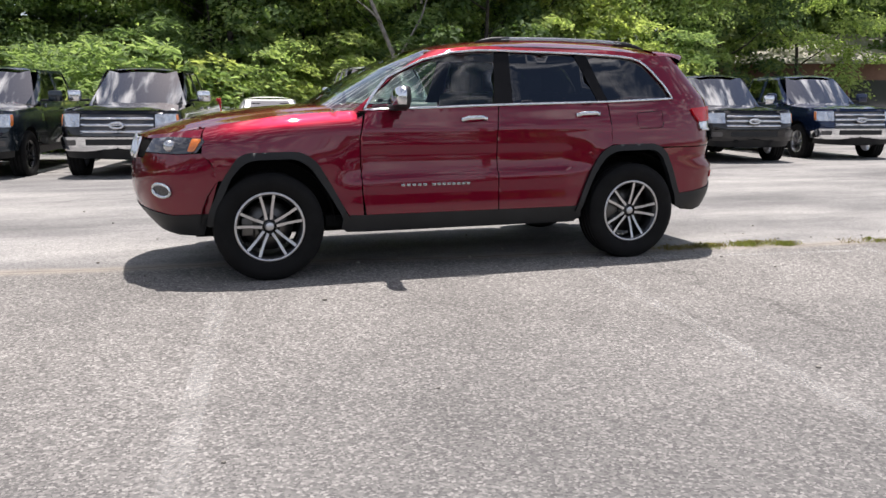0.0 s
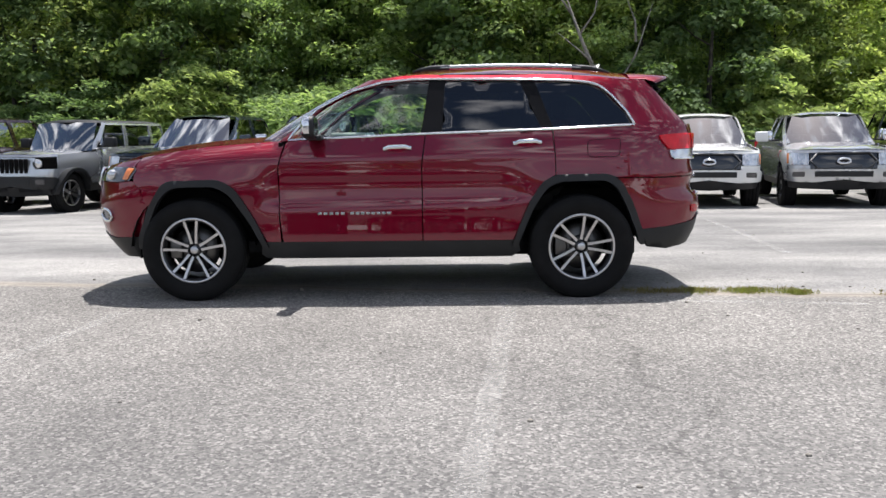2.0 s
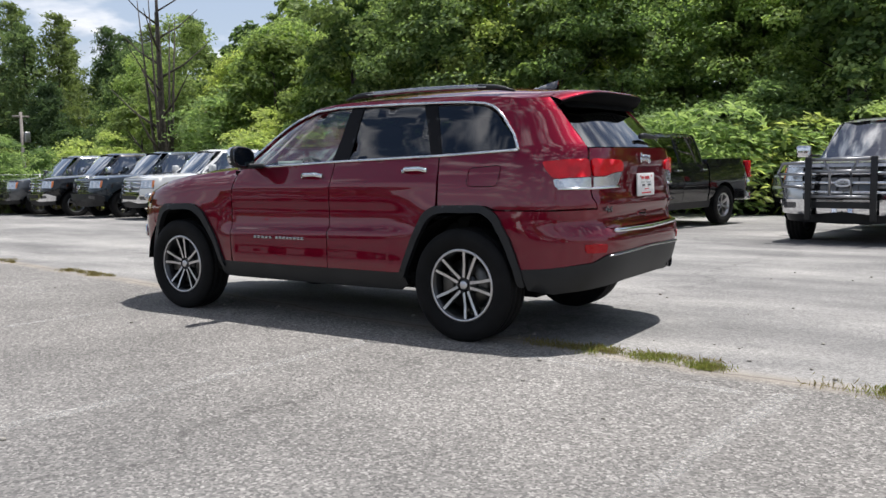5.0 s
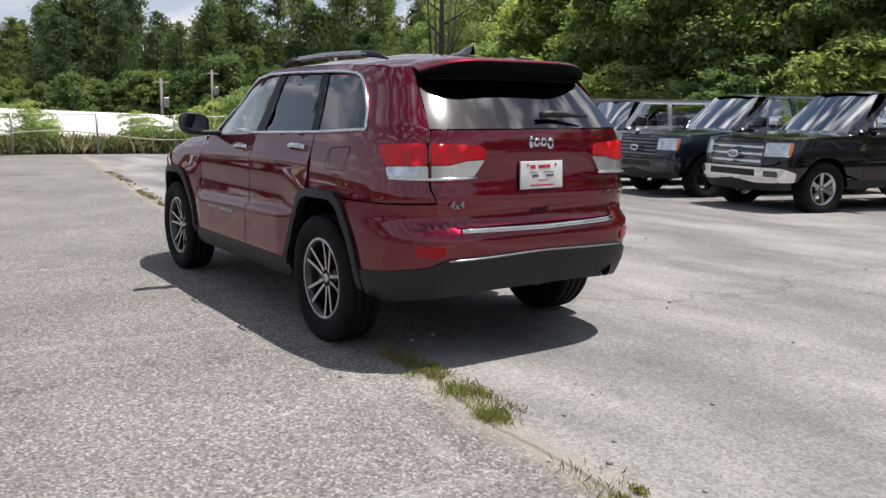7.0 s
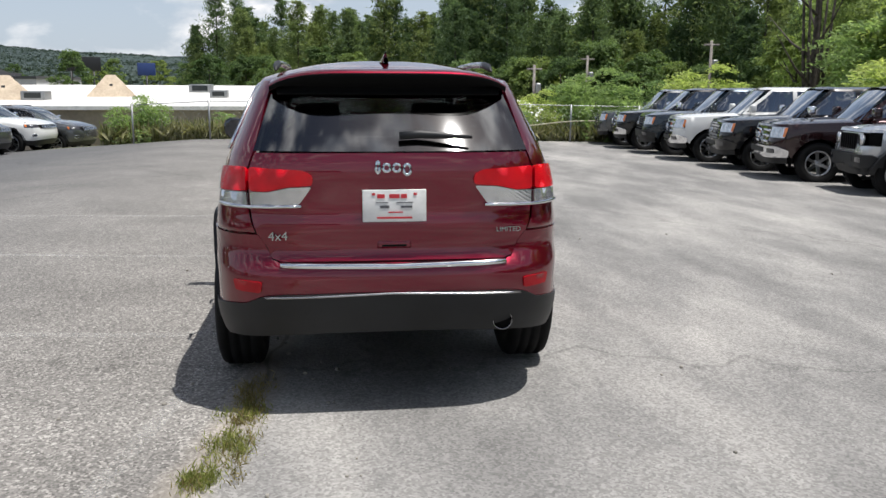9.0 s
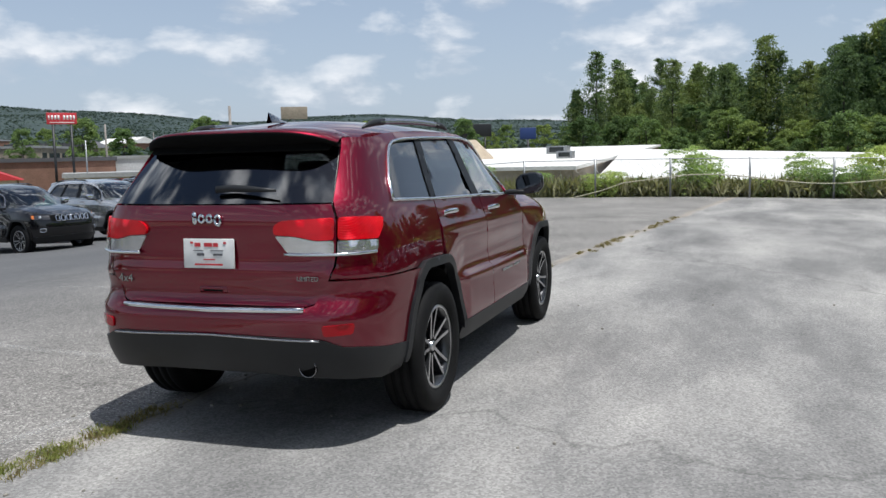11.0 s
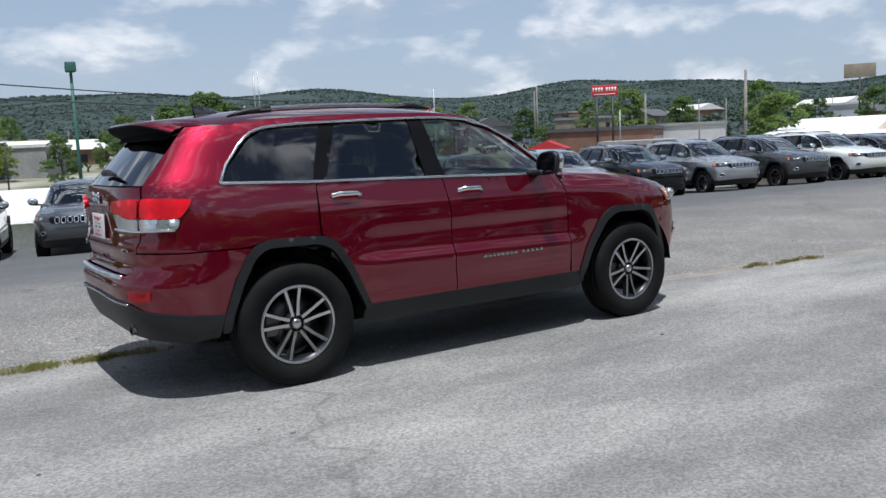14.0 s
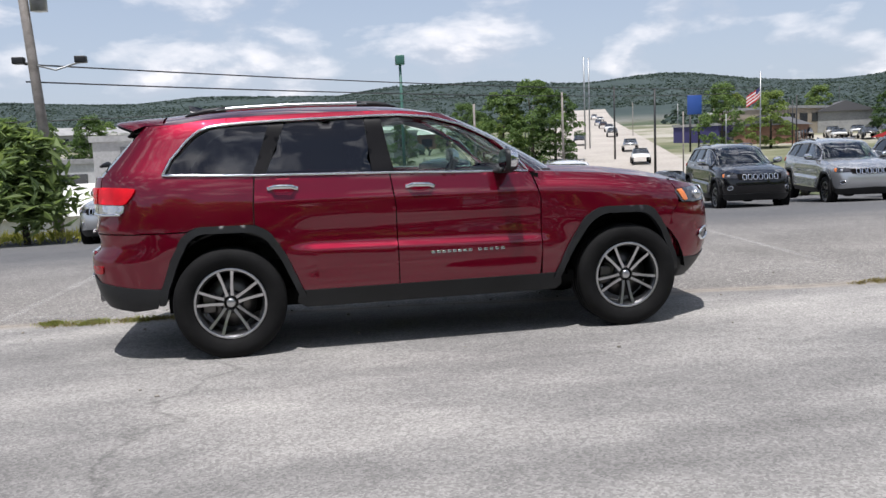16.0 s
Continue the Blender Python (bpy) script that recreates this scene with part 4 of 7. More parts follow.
    rows = [[(x, y, 1.60 + 0.04 * (1 - (y / 0.62) ** 2)) for y in np.linspace(-0.62, 0.62, 9)] for x in np.linspace(0.0, 1.9, 8)]
    part("headliner", grid_mesh(rows), LINING, car)
    part("window_sheet", boxm(-0.42, -0.16, -0.735, -0.725, 1.205, 1.25), WHITE, car, "white paper sheet inside the window")
    return car


GALV_TIP = plain("dark_chrome", (0.22, 0.22, 0.23), 0.2, 1.0)
GLASS_MIRROR = plain("mirror_glass", (0.11, 0.115, 0.125), 0.02, 1.0)
RED_DEEP = paint("red_recess_paint", (0.160, 0.0034, 0.0170), 0.82, (0.38, 0.05, 0.065), (0.40, 0.46), 1.62)
BADGE_BLUE = plain("bright_badge", (0.70, 0.72, 0.76), 0.12, 1.0)
LINING = plain("pale_headliner", (0.38, 0.37, 0.35), 0.8)
wagon = build_wagon()


# ---- the ground: one sheet from the lot to the hills ----
def gz(x, y):
    z = -0.018 * max(0.0, min(y, 26) - 1) - 0.067 * max(0.0, min(-y, 17) - 5)
    d = math.hypot(x, y)
    k = max(0.0, min(1.0, (-x - 23.5) / 16))
    k = max(k, min(1.0, max(0.0, (-y - 18) / 12)))
    k = k * k * (3 - 2 * k)
    side = max(0.0, min(1.0, (30 - y) / 40))
    valley = -2.4 + 0.045 * max(0.0, d - 62) * side - 0.010 * max(0.0, d - 260) * side
    ridge = 0.0
    if d > 200:
        t = min(1.0, (d - 200) / 420)
        a = math.atan2(y, x)
        n = noise.noise(Vector((math.cos(a) * 5.5, math.sin(a) * 5.5, 0.3))) * 9 + noise.noise(Vector((x * 0.012, y * 0.012, 2.0))) * 5
        tall = float(np.interp(math.degrees(a) % 360, (180, 205, 228, 250, 270, 290), (0.2, 0.42, 0.92, 1.12, 1.0, 0.8)))
        ridge = t * t * (3 - 2 * t) * (20 * tall + n * 1.0)
    return z * (1 - k) + k * (valley + ridge)


def asphalt():
    m, n, l, b = tree_of("worn_asphalt")
    setup(b, None, 0.9, 0, 0, 0.25)
    g = n.new("ShaderNodeNewGeometry").outputs["Position"]
    xyz = n.new("ShaderNodeSeparateXYZ")
    l.new(g, xyz.inputs[0])
    wob = noise_node(n, l, g, 0.9, 4)
    wa = n.new("ShaderNodeMath"); wa.operation = "MULTIPLY_ADD"
    l.new(wob, wa.inputs[0]); wa.inputs[1].default_value = 0.35; l.new(xyz.outputs[1], wa.inputs[2])
    # the joint between the two pavings runs at a slight angle
    wb = n.new("ShaderNodeMath"); wb.operation = "MULTIPLY_ADD"
    l.new(xyz.outputs[0], wb.inputs[0]); wb.inputs[1].default_value = 0.126; l.new(wa.outputs[0], wb.inputs[2])
    seam = n.new("ShaderNodeMapRange")
    seam.inputs[1].default_value, seam.inputs[2].default_value = -0.355, -0.235
    l.new(wb.outputs[0], seam.inputs[0])
    # coarse chip side
    vor = n.new("ShaderNodeTexVoronoi"); vor.inputs["Scale"].default_value = 84
    l.new(g, vor.inputs["Vector"])
    chipc = n.new("ShaderNodeSeparateColor"); l.new(vor.outputs["Color"], chipc.inputs[0])
    chips = ramp(n, l, chipc.outputs[0], [(0.0, (0.105, 0.099, 0.092)), (0.42, (0.185, 0.176, 0.164)), (0.8, (0.250, 0.237, 0.219)), (1.0, (0.40, 0.381, 0.353))])
    blot = noise_node(n, l, g, 0.55, 6, 0.6)
    rough_side = mix_col(n, l, 1.0, chips, ramp(n, l, blot, [(0.28, 0.72), (0.5, 0.95), (0.72, 1.22)]), "MULTIPLY")
    # smoother side with long dark stains
    mp = n.new("ShaderNodeMapping"); mp.inputs["Scale"].default_value = (0.16, 0.42, 0.4); mp.inputs["Rotation"].default_value = (0, 0, 0.12)
    l.new(g, mp.inputs[0])
    stain = noise_node(n, l, mp.outputs[0], 1.6, 7, 0.62)
    vor2 = n.new("ShaderNodeTexVoronoi"); vor2.inputs["Scale"].default_value = 80
    l.new(g, vor2.inputs["Vector"])
    c2 = n.new("ShaderNodeSeparateColor"); l.new(vor2.outputs["Color"], c2.inputs[0])
    fine = ramp(n, l, c2.outputs[0], [(0.0, 0.70), (0.5, 0.95), (1.0, 1.24)])
    tone_ = ramp(n, l, stain, [(0.30, (0.120, 0.117, 0.113)), (0.47, (0.215, 0.209, 0.20)), (0.66, (0.355, 0.342, 0.32))])
    smooth_side = mix_col(n, l, 1.0, tone_, fine, "MULTIPLY")
    # towards the far cars, the dimming at grazing view is painted as darker grey
    far = n.new("ShaderNodeMapRange")
    far.inputs[1].default_value, far.inputs[2].default_value = -2.2, -8.0
    l.new(wa.outputs[0], far.inputs[0])
    dk = mix_col(n, l, 0.8, rough_side, (0.083, 0.086, 0.092))
    rough_side = mix_col(n, l, far.outputs[0], rough_side, dk)
    lot = mix_col(n, l, seam.outputs[0], rough_side, smooth_side)
    # cracks
    cr = n.new("ShaderNodeTexVoronoi"); cr.feature = "DISTANCE_TO_EDGE"; cr.inputs["Scale"].default_value = 0.09
    wv = n.new("ShaderNodeVectorMath"); wv.operation = "MULTIPLY_ADD"
    nz = n.new("ShaderNodeTexNoise"); nz.inputs["Scale"].default_value = 1.3; nz.inputs["Detail"].default_value = 5
    l.new(g, nz.inputs["Vector"]); l.new(nz.outputs["Color"], wv.inputs[0]); wv.inputs[1].default_value = (1.6, 1.6, 0); l.new(g, wv.inputs[2])
    l.new(wv.outputs[0], cr.inputs["Vector"])
    crack = ramp(n, l, cr.outputs["Distance"], [(0.0, 0.72), (0.0022, 1.0)])
    lot = mix_col(n, l, 1.0, lot, crack, "MULTIPLY")
    # pale grit along the seam
    gap = n.new("ShaderNodeMath"); gap.operation = "ADD"; gap.inputs[1].default_value = 0.295; l.new(wb.outputs[0], gap.inputs[0])
    ab = n.new("ShaderNodeMath"); ab.operation = "ABSOLUTE"; l.new(gap.outputs[0], ab.inputs[0])
    grit = ramp(n, l, ab.outputs[0], [(0.0, 0.75), (0.16, 0.0)])
    sand = ramp(n, l, noise_node(n, l, g, 2.2, 5), [(0.35, (0.25, 0.225, 0.19)), (0.7, (0.42, 0.36, 0.29))])
    lot = mix_col(n, l, grit, lot, sand)
    # the open joint along the middle of the seam
    lot = mix_col(n, l, 1.0, lot, ramp(n, l, ab.outputs[0], [(0.006, 0.62), (0.02, 1.0)]), "MULTIPLY")
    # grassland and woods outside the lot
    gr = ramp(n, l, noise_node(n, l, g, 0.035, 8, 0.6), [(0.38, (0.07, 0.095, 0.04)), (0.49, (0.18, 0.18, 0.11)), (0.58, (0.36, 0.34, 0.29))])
    # hill woods: the blue haze of distance is mixed into the base colour
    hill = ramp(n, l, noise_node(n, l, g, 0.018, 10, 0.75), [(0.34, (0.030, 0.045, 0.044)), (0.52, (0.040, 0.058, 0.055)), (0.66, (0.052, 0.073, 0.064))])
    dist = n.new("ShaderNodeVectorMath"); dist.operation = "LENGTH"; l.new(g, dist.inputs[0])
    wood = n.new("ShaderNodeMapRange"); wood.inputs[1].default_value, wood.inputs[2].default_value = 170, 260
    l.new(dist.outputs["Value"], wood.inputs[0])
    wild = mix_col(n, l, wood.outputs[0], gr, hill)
    ex = n.new("ShaderNodeMapRange"); ex.inputs[1].default_value, ex.inputs[2].default_value = -23.3, -23.9
    l.new(xyz.outputs[0], ex.inputs[0])
    ey = n.new("ShaderNodeMapRange"); ey.inputs[1].default_value, ey.inputs[2].default_value = -20.5, -21.2
    l.new(wa.outputs[0], ey.inputs[0])
    en = n.new("ShaderNodeMapRange"); en.inputs[1].default_value, en.inputs[2].default_value = 22.0, 22.8
    l.new(wa.outputs[0], en.inputs[0])
    m1 = n.new("ShaderNodeMath"); m1.operation = "MAXIMUM"; l.new(ey.outputs[0], m1.inputs[0]); l.new(en.outputs[0], m1.inputs[1])
    mw = n.new("ShaderNodeMath"); mw.operation = "LESS_THAN"; mw.inputs[1].default_value = -11.0
    l.new(xyz.outputs[1], mw.inputs[0])
    inv = n.new("ShaderNodeMath"); inv.operation = "SUBTRACT"; inv.inputs[0].default_value = 1; l.new(mw.outputs[0], inv.inputs[1])
    exm = n.new("ShaderNodeMath"); exm.operation = "MULTIPLY"; l.new(ex.outputs[0], exm.inputs[0]); l.new(inv.outputs[0], exm.inputs[1])
    m2 = n.new("ShaderNodeMath"); m2.operation = "MAXIMUM"; l.new(m1.outputs[0], m2.inputs[0]); l.new(exm.outputs[0], m2.inputs[1])
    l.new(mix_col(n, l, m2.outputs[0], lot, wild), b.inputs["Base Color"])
    bump(n, l, b, vor.outputs["Distance"], 0.35, 0.005)
    return m


def build_ground():
    a = np.concatenate([-np.geomspace(30, 1500, 46)[::-1], np.linspace(-28, 28, 57), np.geomspace(30, 1500, 46)])
    rows = [[(x, y, gz(x, y)) for x in a] for y in a]
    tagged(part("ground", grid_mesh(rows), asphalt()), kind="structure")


build_ground()


# ---- other cars and trucks ----
PAINTS = {k: paint("paint_" + k, c, mt) for k, c, mt in (("black", (0.006, 0.006, 0.007), 0.3), ("white", (0.72, 0.72, 0.70), 0.0), ("silver", (0.52, 0.53, 0.54), 0.7), ("grey", (0.10, 0.105, 0.11), 0.6),
         ("blue", (0.008, 0.02, 0.06), 0.5), ("slate", (0.022, 0.032, 0.042), 0.5), ("darkred", (0.022, 0.007, 0.008), 0.5))}
GALV_BAR = plain("guard_steel", (0.32, 0.32, 0.33), 0.35, 1.0)
CITY_GLASS = pane("truck_glass", (0.16, 0.20, 0.20), 0.30, 2.2)
TYPES = {
    "pickup": dict(xf=-2.75, xr=3.0, ax=(-1.84, 1.84), w=1.0, belt=1.28, hood=(1.15, 1.235), roof=1.93, ws=(-1.22, -0.55), cab=1.22, bed=1.38, r=0.41, sill=0.52),
    "tacoma": dict(xf=-2.5, xr=2.75, ax=(-1.65, 1.7), w=0.95, belt=1.20, hood=(1.06, 1.16), roof=1.79, ws=(-1.15, -0.50), cab=1.10, bed=1.24, r=0.395, sill=0.50),
    "heavy": dict(xf=-2.85, xr=3.2, ax=(-1.95, 2.0), w=1.02, belt=1.36, hood=(1.26, 1.34), roof=2.02, ws=(-1.28, -0.62), cab=1.25, bed=1.46, r=0.43, sill=0.56),
    "wagon": dict(xf=-2.45, xr=2.7, ax=(-1.55, 1.45), w=1.0, belt=1.22, hood=(1.12, 1.18), roof=1.90, ws=(-0.98, -0.35), cab=None, bed=None, r=0.40, sill=0.46),
    "boxy": dict(xf=-2.05, xr=2.2, ax=(-1.42, 1.5), w=0.84, belt=1.25, hood=(1.14, 1.20), roof=1.83, ws=(-0.70, -0.40), cab=None, bed=None, r=0.41, sill=0.55),
    "sedan": dict(xf=-2.3, xr=2.4, ax=(-1.4, 1.4), w=0.9, belt=0.95, hood=(0.80, 0.92), roof=1.45, ws=(-0.95, -0.1), cab=1.3, bed=1.0, r=0.33, sill=0.35),
}


def build_vehicle(kind, colour, label, name, grille="bars", bumper="chrome", rim_style="six", rimc=None, guard=False, flare=None):
    q = TYPES[kind]
    car = thing(name, label, "car" if kind in ("wagon", "boxy", "sedan") else "truck")
    body = PAINTS[colour]
    W, belt, roof, sill, r = q["w"], q["belt"], q["roof"], q["sill"], q["r"]
    xf, xr, (a0, a1) = q["xf"], q["xr"], q["ax"]
    h0, h1 = q["hood"]
    w0, w1 = q["ws"]
    box_up = kind == "boxy"
    wide = Tab([(0.30, 0.90 * W), (sill, 0.955 * W), (0.75, W), (1.0, W), (belt - 0.06, 0.965 * W), (belt, 0.935 * W), (belt + 0.2, (0.87 if not box_up else 0.92) * W), (roof - 0.12, (0.76 if not box_up else 0.87) * W), (roof - 0.04, (0.70 if not box_up else 0.84) * W), (roof, 0.6 * W)], 0.02)
    nose = Tab([(0.3, xf + 0.12), (0.55, xf), (0.8, xf), (h0, xf + 0.08), (h0 + 0.06, xf + 0.16)], 0.02)
    cabr = q["cab"] if q["cab"] else xr - 0.05
    slope = 0.12 if q["cab"] and kind != "sedan" else 0.32
    if box_up:
        slope = 0.10
    rear = Tab([(0.3, xr - 0.1), (0.5, xr), (belt, xr - 0.02), (belt + 0.3, xr - 0.05)], 0.02)
    glr = Tab([(belt - 0.1, cabr + 0.02), (belt, cabr), (roof, cabr - slope * (2.6 if kind == "sedan" else 1))], 0.02)
    scr = Tab([(belt - 0.12, w0 - 0.16), (belt, w0), (roof - 0.03, w1), (roof, w1 + 0.2)], 0.02)
    S = Shell(wide, rear, nose, 9.0, 5.0 if not box_up else 9.0, xr - 0.9, xf + 0.95)
    G = Shell(wide, glr, scr, 8.0, 5.0, cabr - 0.6, w1 + 0.55)
    top = q["bed"] or belt
    arch = lambda c, n=9: [(c + (r + 0.085) * math.cos(t), r + (r + 0.075) * math.sin(t)) for t in np.linspace(math.pi * 0.98, 0.02 * math.pi, n)]
    hz = lambda x: h0 + (h1 - h0) * max(0.0, min(1.0, (x - xf) / (w0 - xf))) ** 0.7
    for sg in (-1, 1):
        s = lambda pts, sh=S: [(sh.side(x, z), z) for x, z in pts]
        xs = list(np.linspace(w0 + 0.12, xf + 0.30, 7))
        fn = [(w0 + 0.16, sill)] + [(w0 + 0.14, belt - 0.06)] + [(x, hz(x) - 0.015) for x in xs] + [(xf + 0.28, 0.62), (a0 - r - 0.1, 0.50)] + [p for p in arch(a0) if p[1] > 0.5]
        part("fender", skin_sheet(S, s(fn), sg, sp=0.10, depth=0.03), body, car)
        mid = w0 + 0.16 + (min(cabr, a1 - 0.2) - w0) * 0.52
        d2 = min(cabr - 0.03, a1 - r * 0.2) if q["cab"] else a1 - r - 0.02
        part("door", skin_sheet(S, s([(w0 + 0.17, sill), (w0 + 0.15, belt - 0.03), (mid - 0.005, belt - 0.01), (mid - 0.005, sill)]), sg, sp=0.12), body, car)
        if q["cab"]:
            part("door", skin_sheet(S, s([(mid + 0.005, sill), (mid + 0.005, belt - 0.01), (cabr - 0.04, belt), (cabr - 0.04, sill)]), sg, sp=0.12), body, car)
            bs = [(cabr + 0.01, sill), (cabr + 0.01, top), (xr - 0.03, top), (xr - 0.03, sill + 0.02), (a1 + r + 0.1, sill)] + [p for p in arch(a1) if p[1] > sill][::-1]
            if a1 - r - 0.085 < cabr:
                bs = [(cabr + 0.01, top), (xr - 0.03, top), (xr - 0.03, sill + 0.02), (a1 + r + 0.1, sill)] + [p for p in arch(a1) if p[1] > sill and p[0] > cabr][::-1]
            part("bed_side", skin_sheet(S, s(bs), sg, sp=0.12, depth=0.06), body, car)
        else:
            bs = [(mid + 0.005, sill), (mid + 0.005, belt - 0.01), (xr - 0.05, belt), (xr - 0.05, sill + 0.1), (a1 + r + 0.1, sill)] + [p for p in arch(a1) if p[1] > sill][::-1]
            part("rear_side", skin_sheet(S, s(bs), sg, sp=0.12, depth=0.04), body, car)
        g = lambda pts: [(G.side(x, z), z) for x, z in pts]
        zt, zb = roof - 0.105, belt + 0.025
        fx = lambda z: w0 + 0.14 + (w1 + 0.16 - w0) * (z - belt) / (roof - belt)
        rx = lambda z: cabr - 0.10 - slope * (2.2 if kind == "sedan" else 1) * (z - belt) / (roof - belt)
        fr = [(fx(belt) - 0.09, belt - 0.02), (fx(roof) - 0.10, roof - 0.05), (rx(roof) + 0.06, roof - 0.05), (rx(belt) + 0.09, belt - 0.005)]
        frame_poly = resample(g(fr), 0.15)
        holes = [g([(fx(zb) + 0.06, zb), (fx(zt) + 0.05, zt), (mid - 0.05, zt), (mid - 0.05, zb)]), g([(mid + 0.05, zb), (mid + 0.05, zt), (rx(zt) - 0.03, zt), (rx(zb) - 0.03, zb)])]
        if not q["cab"] and kind != "sedan":
            m2 = mid + 0.95
            holes = [holes[0], g([(mid + 0.05, zb), (mid + 0.05, zt), (m2 - 0.05, zt), (m2 - 0.05, zb)]), g([(m2 + 0.05, zb), (m2 + 0.05, zt), (rx(zt) - 0.06, zt), (rx(zb) - 0.06, zb)])]
        part("cab_frame", skin_sheet(G, frame_poly, sg, sp=0.10, holes=holes, depth=0.03), body, car)
        for h in holes:
            part("side_window", skin_sheet(G, h, sg, sp=0.2, off=-0.015, depth=0.0), CITY_GLASS, car, "dark side glass")
        # lamps
        lz0, lz1 = h0 - 0.25, h0 - 0.04
        if box_up:
            c = S.skin(np.array([S.nose(0.56, 0.98) * sg]), np.array([0.98]), 0.0)[0]
            bm = bmesh.new()
            tube(bm, [(c[0] + 0.02, c[1], 0.98), (c[0] - 0.03, c[1], 0.98)], 0.092, 18)
            part("head_lamp", bm, LENS_CLEAR, car, "round head lamp")
        else:
            part("head_lamp", skin_sheet(S, rounded([(S.nose(0.60 * W, lz0), lz0), (S.nose(0.60 * W, lz1), lz1), (S.side(xf + 0.30, lz1), lz1), (S.side(xf + 0.24, lz0), lz0)], 0.02), sg, sp=0.08, off=0.006, depth=0.04), LENS_CLEAR, car, "clear head lamp")
            part("turn_signal", skin_sheet(S, [(S.side(xf + 0.30, lz1 - 0.01), lz1 - 0.01), (S.side(xf + 0.25, lz0 + 0.02), lz0 + 0.02), (S.side(xf + 0.21, lz0 + 0.02), lz0 + 0.02), (S.side(xf + 0.25, lz1 - 0.01), lz1 - 0.01)], sg, sp=0.08, off=0.010, depth=0.02), LENS_AMBER, car)
        part("nose_corner", skin_sheet(S, [(S.nose(0.58 * W, 0.72), 0.72), (S.nose(0.58 * W, lz0 - 0.008), lz0 - 0.008), (S.side(xf + 0.27, lz0 - 0.008), lz0 - 0.008), (S.side(xf + 0.275, 0.64), 0.64)], sg, sp=0.1), body, car)
        part("front_bumper", skin_sheet(S, rounded([(S.nose(0, 0.56), 0.56), (S.nose(0, 0.735), 0.735), (S.side(xf + 0.14, 0.735), 0.735), (S.side(xf + 0.33, 0.66), 0.66), (S.side(xf + 0.33, 0.53), 0.53), (S.nose(0.5, 0.52), 0.52)], 0.02), sg, sp=0.09, off=0.05, depth=0.10), CHROME if bumper == "chrome" else (PLASTIC if bumper == "black" else body), car, "front bumper")
        part("air_dam", skin_sheet(S, [(S.nose(0, 0.36), 0.36), (S.nose(0, 0.535), 0.535), (S.side(xf + 0.30, 0.51), 0.51), (S.side(xf + 0.34, 0.40), 0.40)], sg, sp=0.12, off=0.01, depth=0.06), PLASTIC, car, "black air dam")
        part("bumper_insert", skin_sheet(S, [(S.nose(0, 0.60), 0.60), (S.nose(0, 0.70), 0.70), (S.nose(0.50 * W, 0.70), 0.70), (S.nose(0.50 * W, 0.60), 0.60)], sg, sp=0.12, off=0.054, depth=0.01), PLASTIC, car)
        part("fog_lamp", skin_sheet(S, rounded([(S.nose(0.66 * W, 0.60), 0.60), (S.nose(0.66 * W, 0.69), 0.69), (S.nose(0.84 * W, 0.69), 0.69), (S.nose(0.84 * W, 0.60), 0.60)], 0.02), sg, sp=0.08, off=0.056, depth=0.01), LENS_DARK, car)
        bm = bmesh.new()
        box(bm, w0 + 0.26, w0 + 0.40, sg * (W + 0.16) - 0.12, sg * (W + 0.16) + 0.12, belt + 0.02, belt + 0.22, bevel=0.04)
        part("wing_mirror", bm, CHROME if colour in ("black", "silver") and not box_up else (body if not box_up else PLASTIC), car, "wing mirror")
        part("mirror_arm", boxm(w0 + 0.28, w0 + 0.36, min(sg * 0.9 * W, sg * (W + 0.1)), max(sg * 0.9 * W, sg * (W + 0.1)), belt + 0.02, belt + 0.06), PLASTIC, car)
        for hx in (mid - 0.16, (cabr - 0.2 if q["cab"] else mid + 0.8)):
            p = S.skin(np.array([S.side(hx, belt - 0.12) * sg]), np.array([belt - 0.12]), 0.02)[0]
            part("door_handle", boxm(p[0] - 0.09, p[0] + 0.09, p[1] - 0.015, p[1] + 0.015, p[2] - 0.016, p[2] + 0.016, bevel=0.008), CHROME if bumper == "chrome" else body, car)
        for a in (a0, a1):
            wheel(car, a, sg * (W - 0.14), sg, r=r, rim=r * 0.60, style="chrome" if rimc is None else "six", w=0.27, spoke=rimc or ALLOY, turn=0.4)
            well(car, a, sg * (W - 0.04), sg, r + 0.085, 0.4)
            if flare:
                o = arch(a, 11)
                inn = [(a + (x - a) * 0.87, r + (z - r) * 0.87) for x, z in o]
                part("arch_flare", skin_sheet(S, s(o + inn[::-1]), sg, sp=0.09, off=0.05 if not box_up else 0.13, depth=0.08 if not box_up else 0.16), PLASTIC, car, "black arch flare")
        part("rocker", skin_sheet(S, s([(a0 + r + 0.08, sill + 0.0), (a0 + r + 0.1, sill - 0.14), (a1 - r - 0.1, sill - 0.14), (a1 - r - 0.08, sill)]), sg, sp=0.15, off=-0.01, depth=0.1), PLASTIC, car)
        part("hood_shoulder", skin_sheet(S, [(S.nose(0.0, h0 - 0.035), h0 - 0.035), (S.nose(0.6 * W, h0 - 0.035), h0 - 0.035), (S.side(xf + 0.30, h0 - 0.03), h0 - 0.03), (S.side(xf + 0.30, h0 + 0.02), h0 + 0.02), (S.nose(0.5, h0 + 0.015), h0 + 0.015), (S.nose(0, h0 + 0.015), h0 + 0.015)], sg, sp=0.1, depth=0.02), body, car)
    low, high = belt - 0.05, roof - 0.05
    edge = lambda y, z: float(G.at(np.array([G.nose(y, z)]), np.array([z]))[0][0])
    rows = []
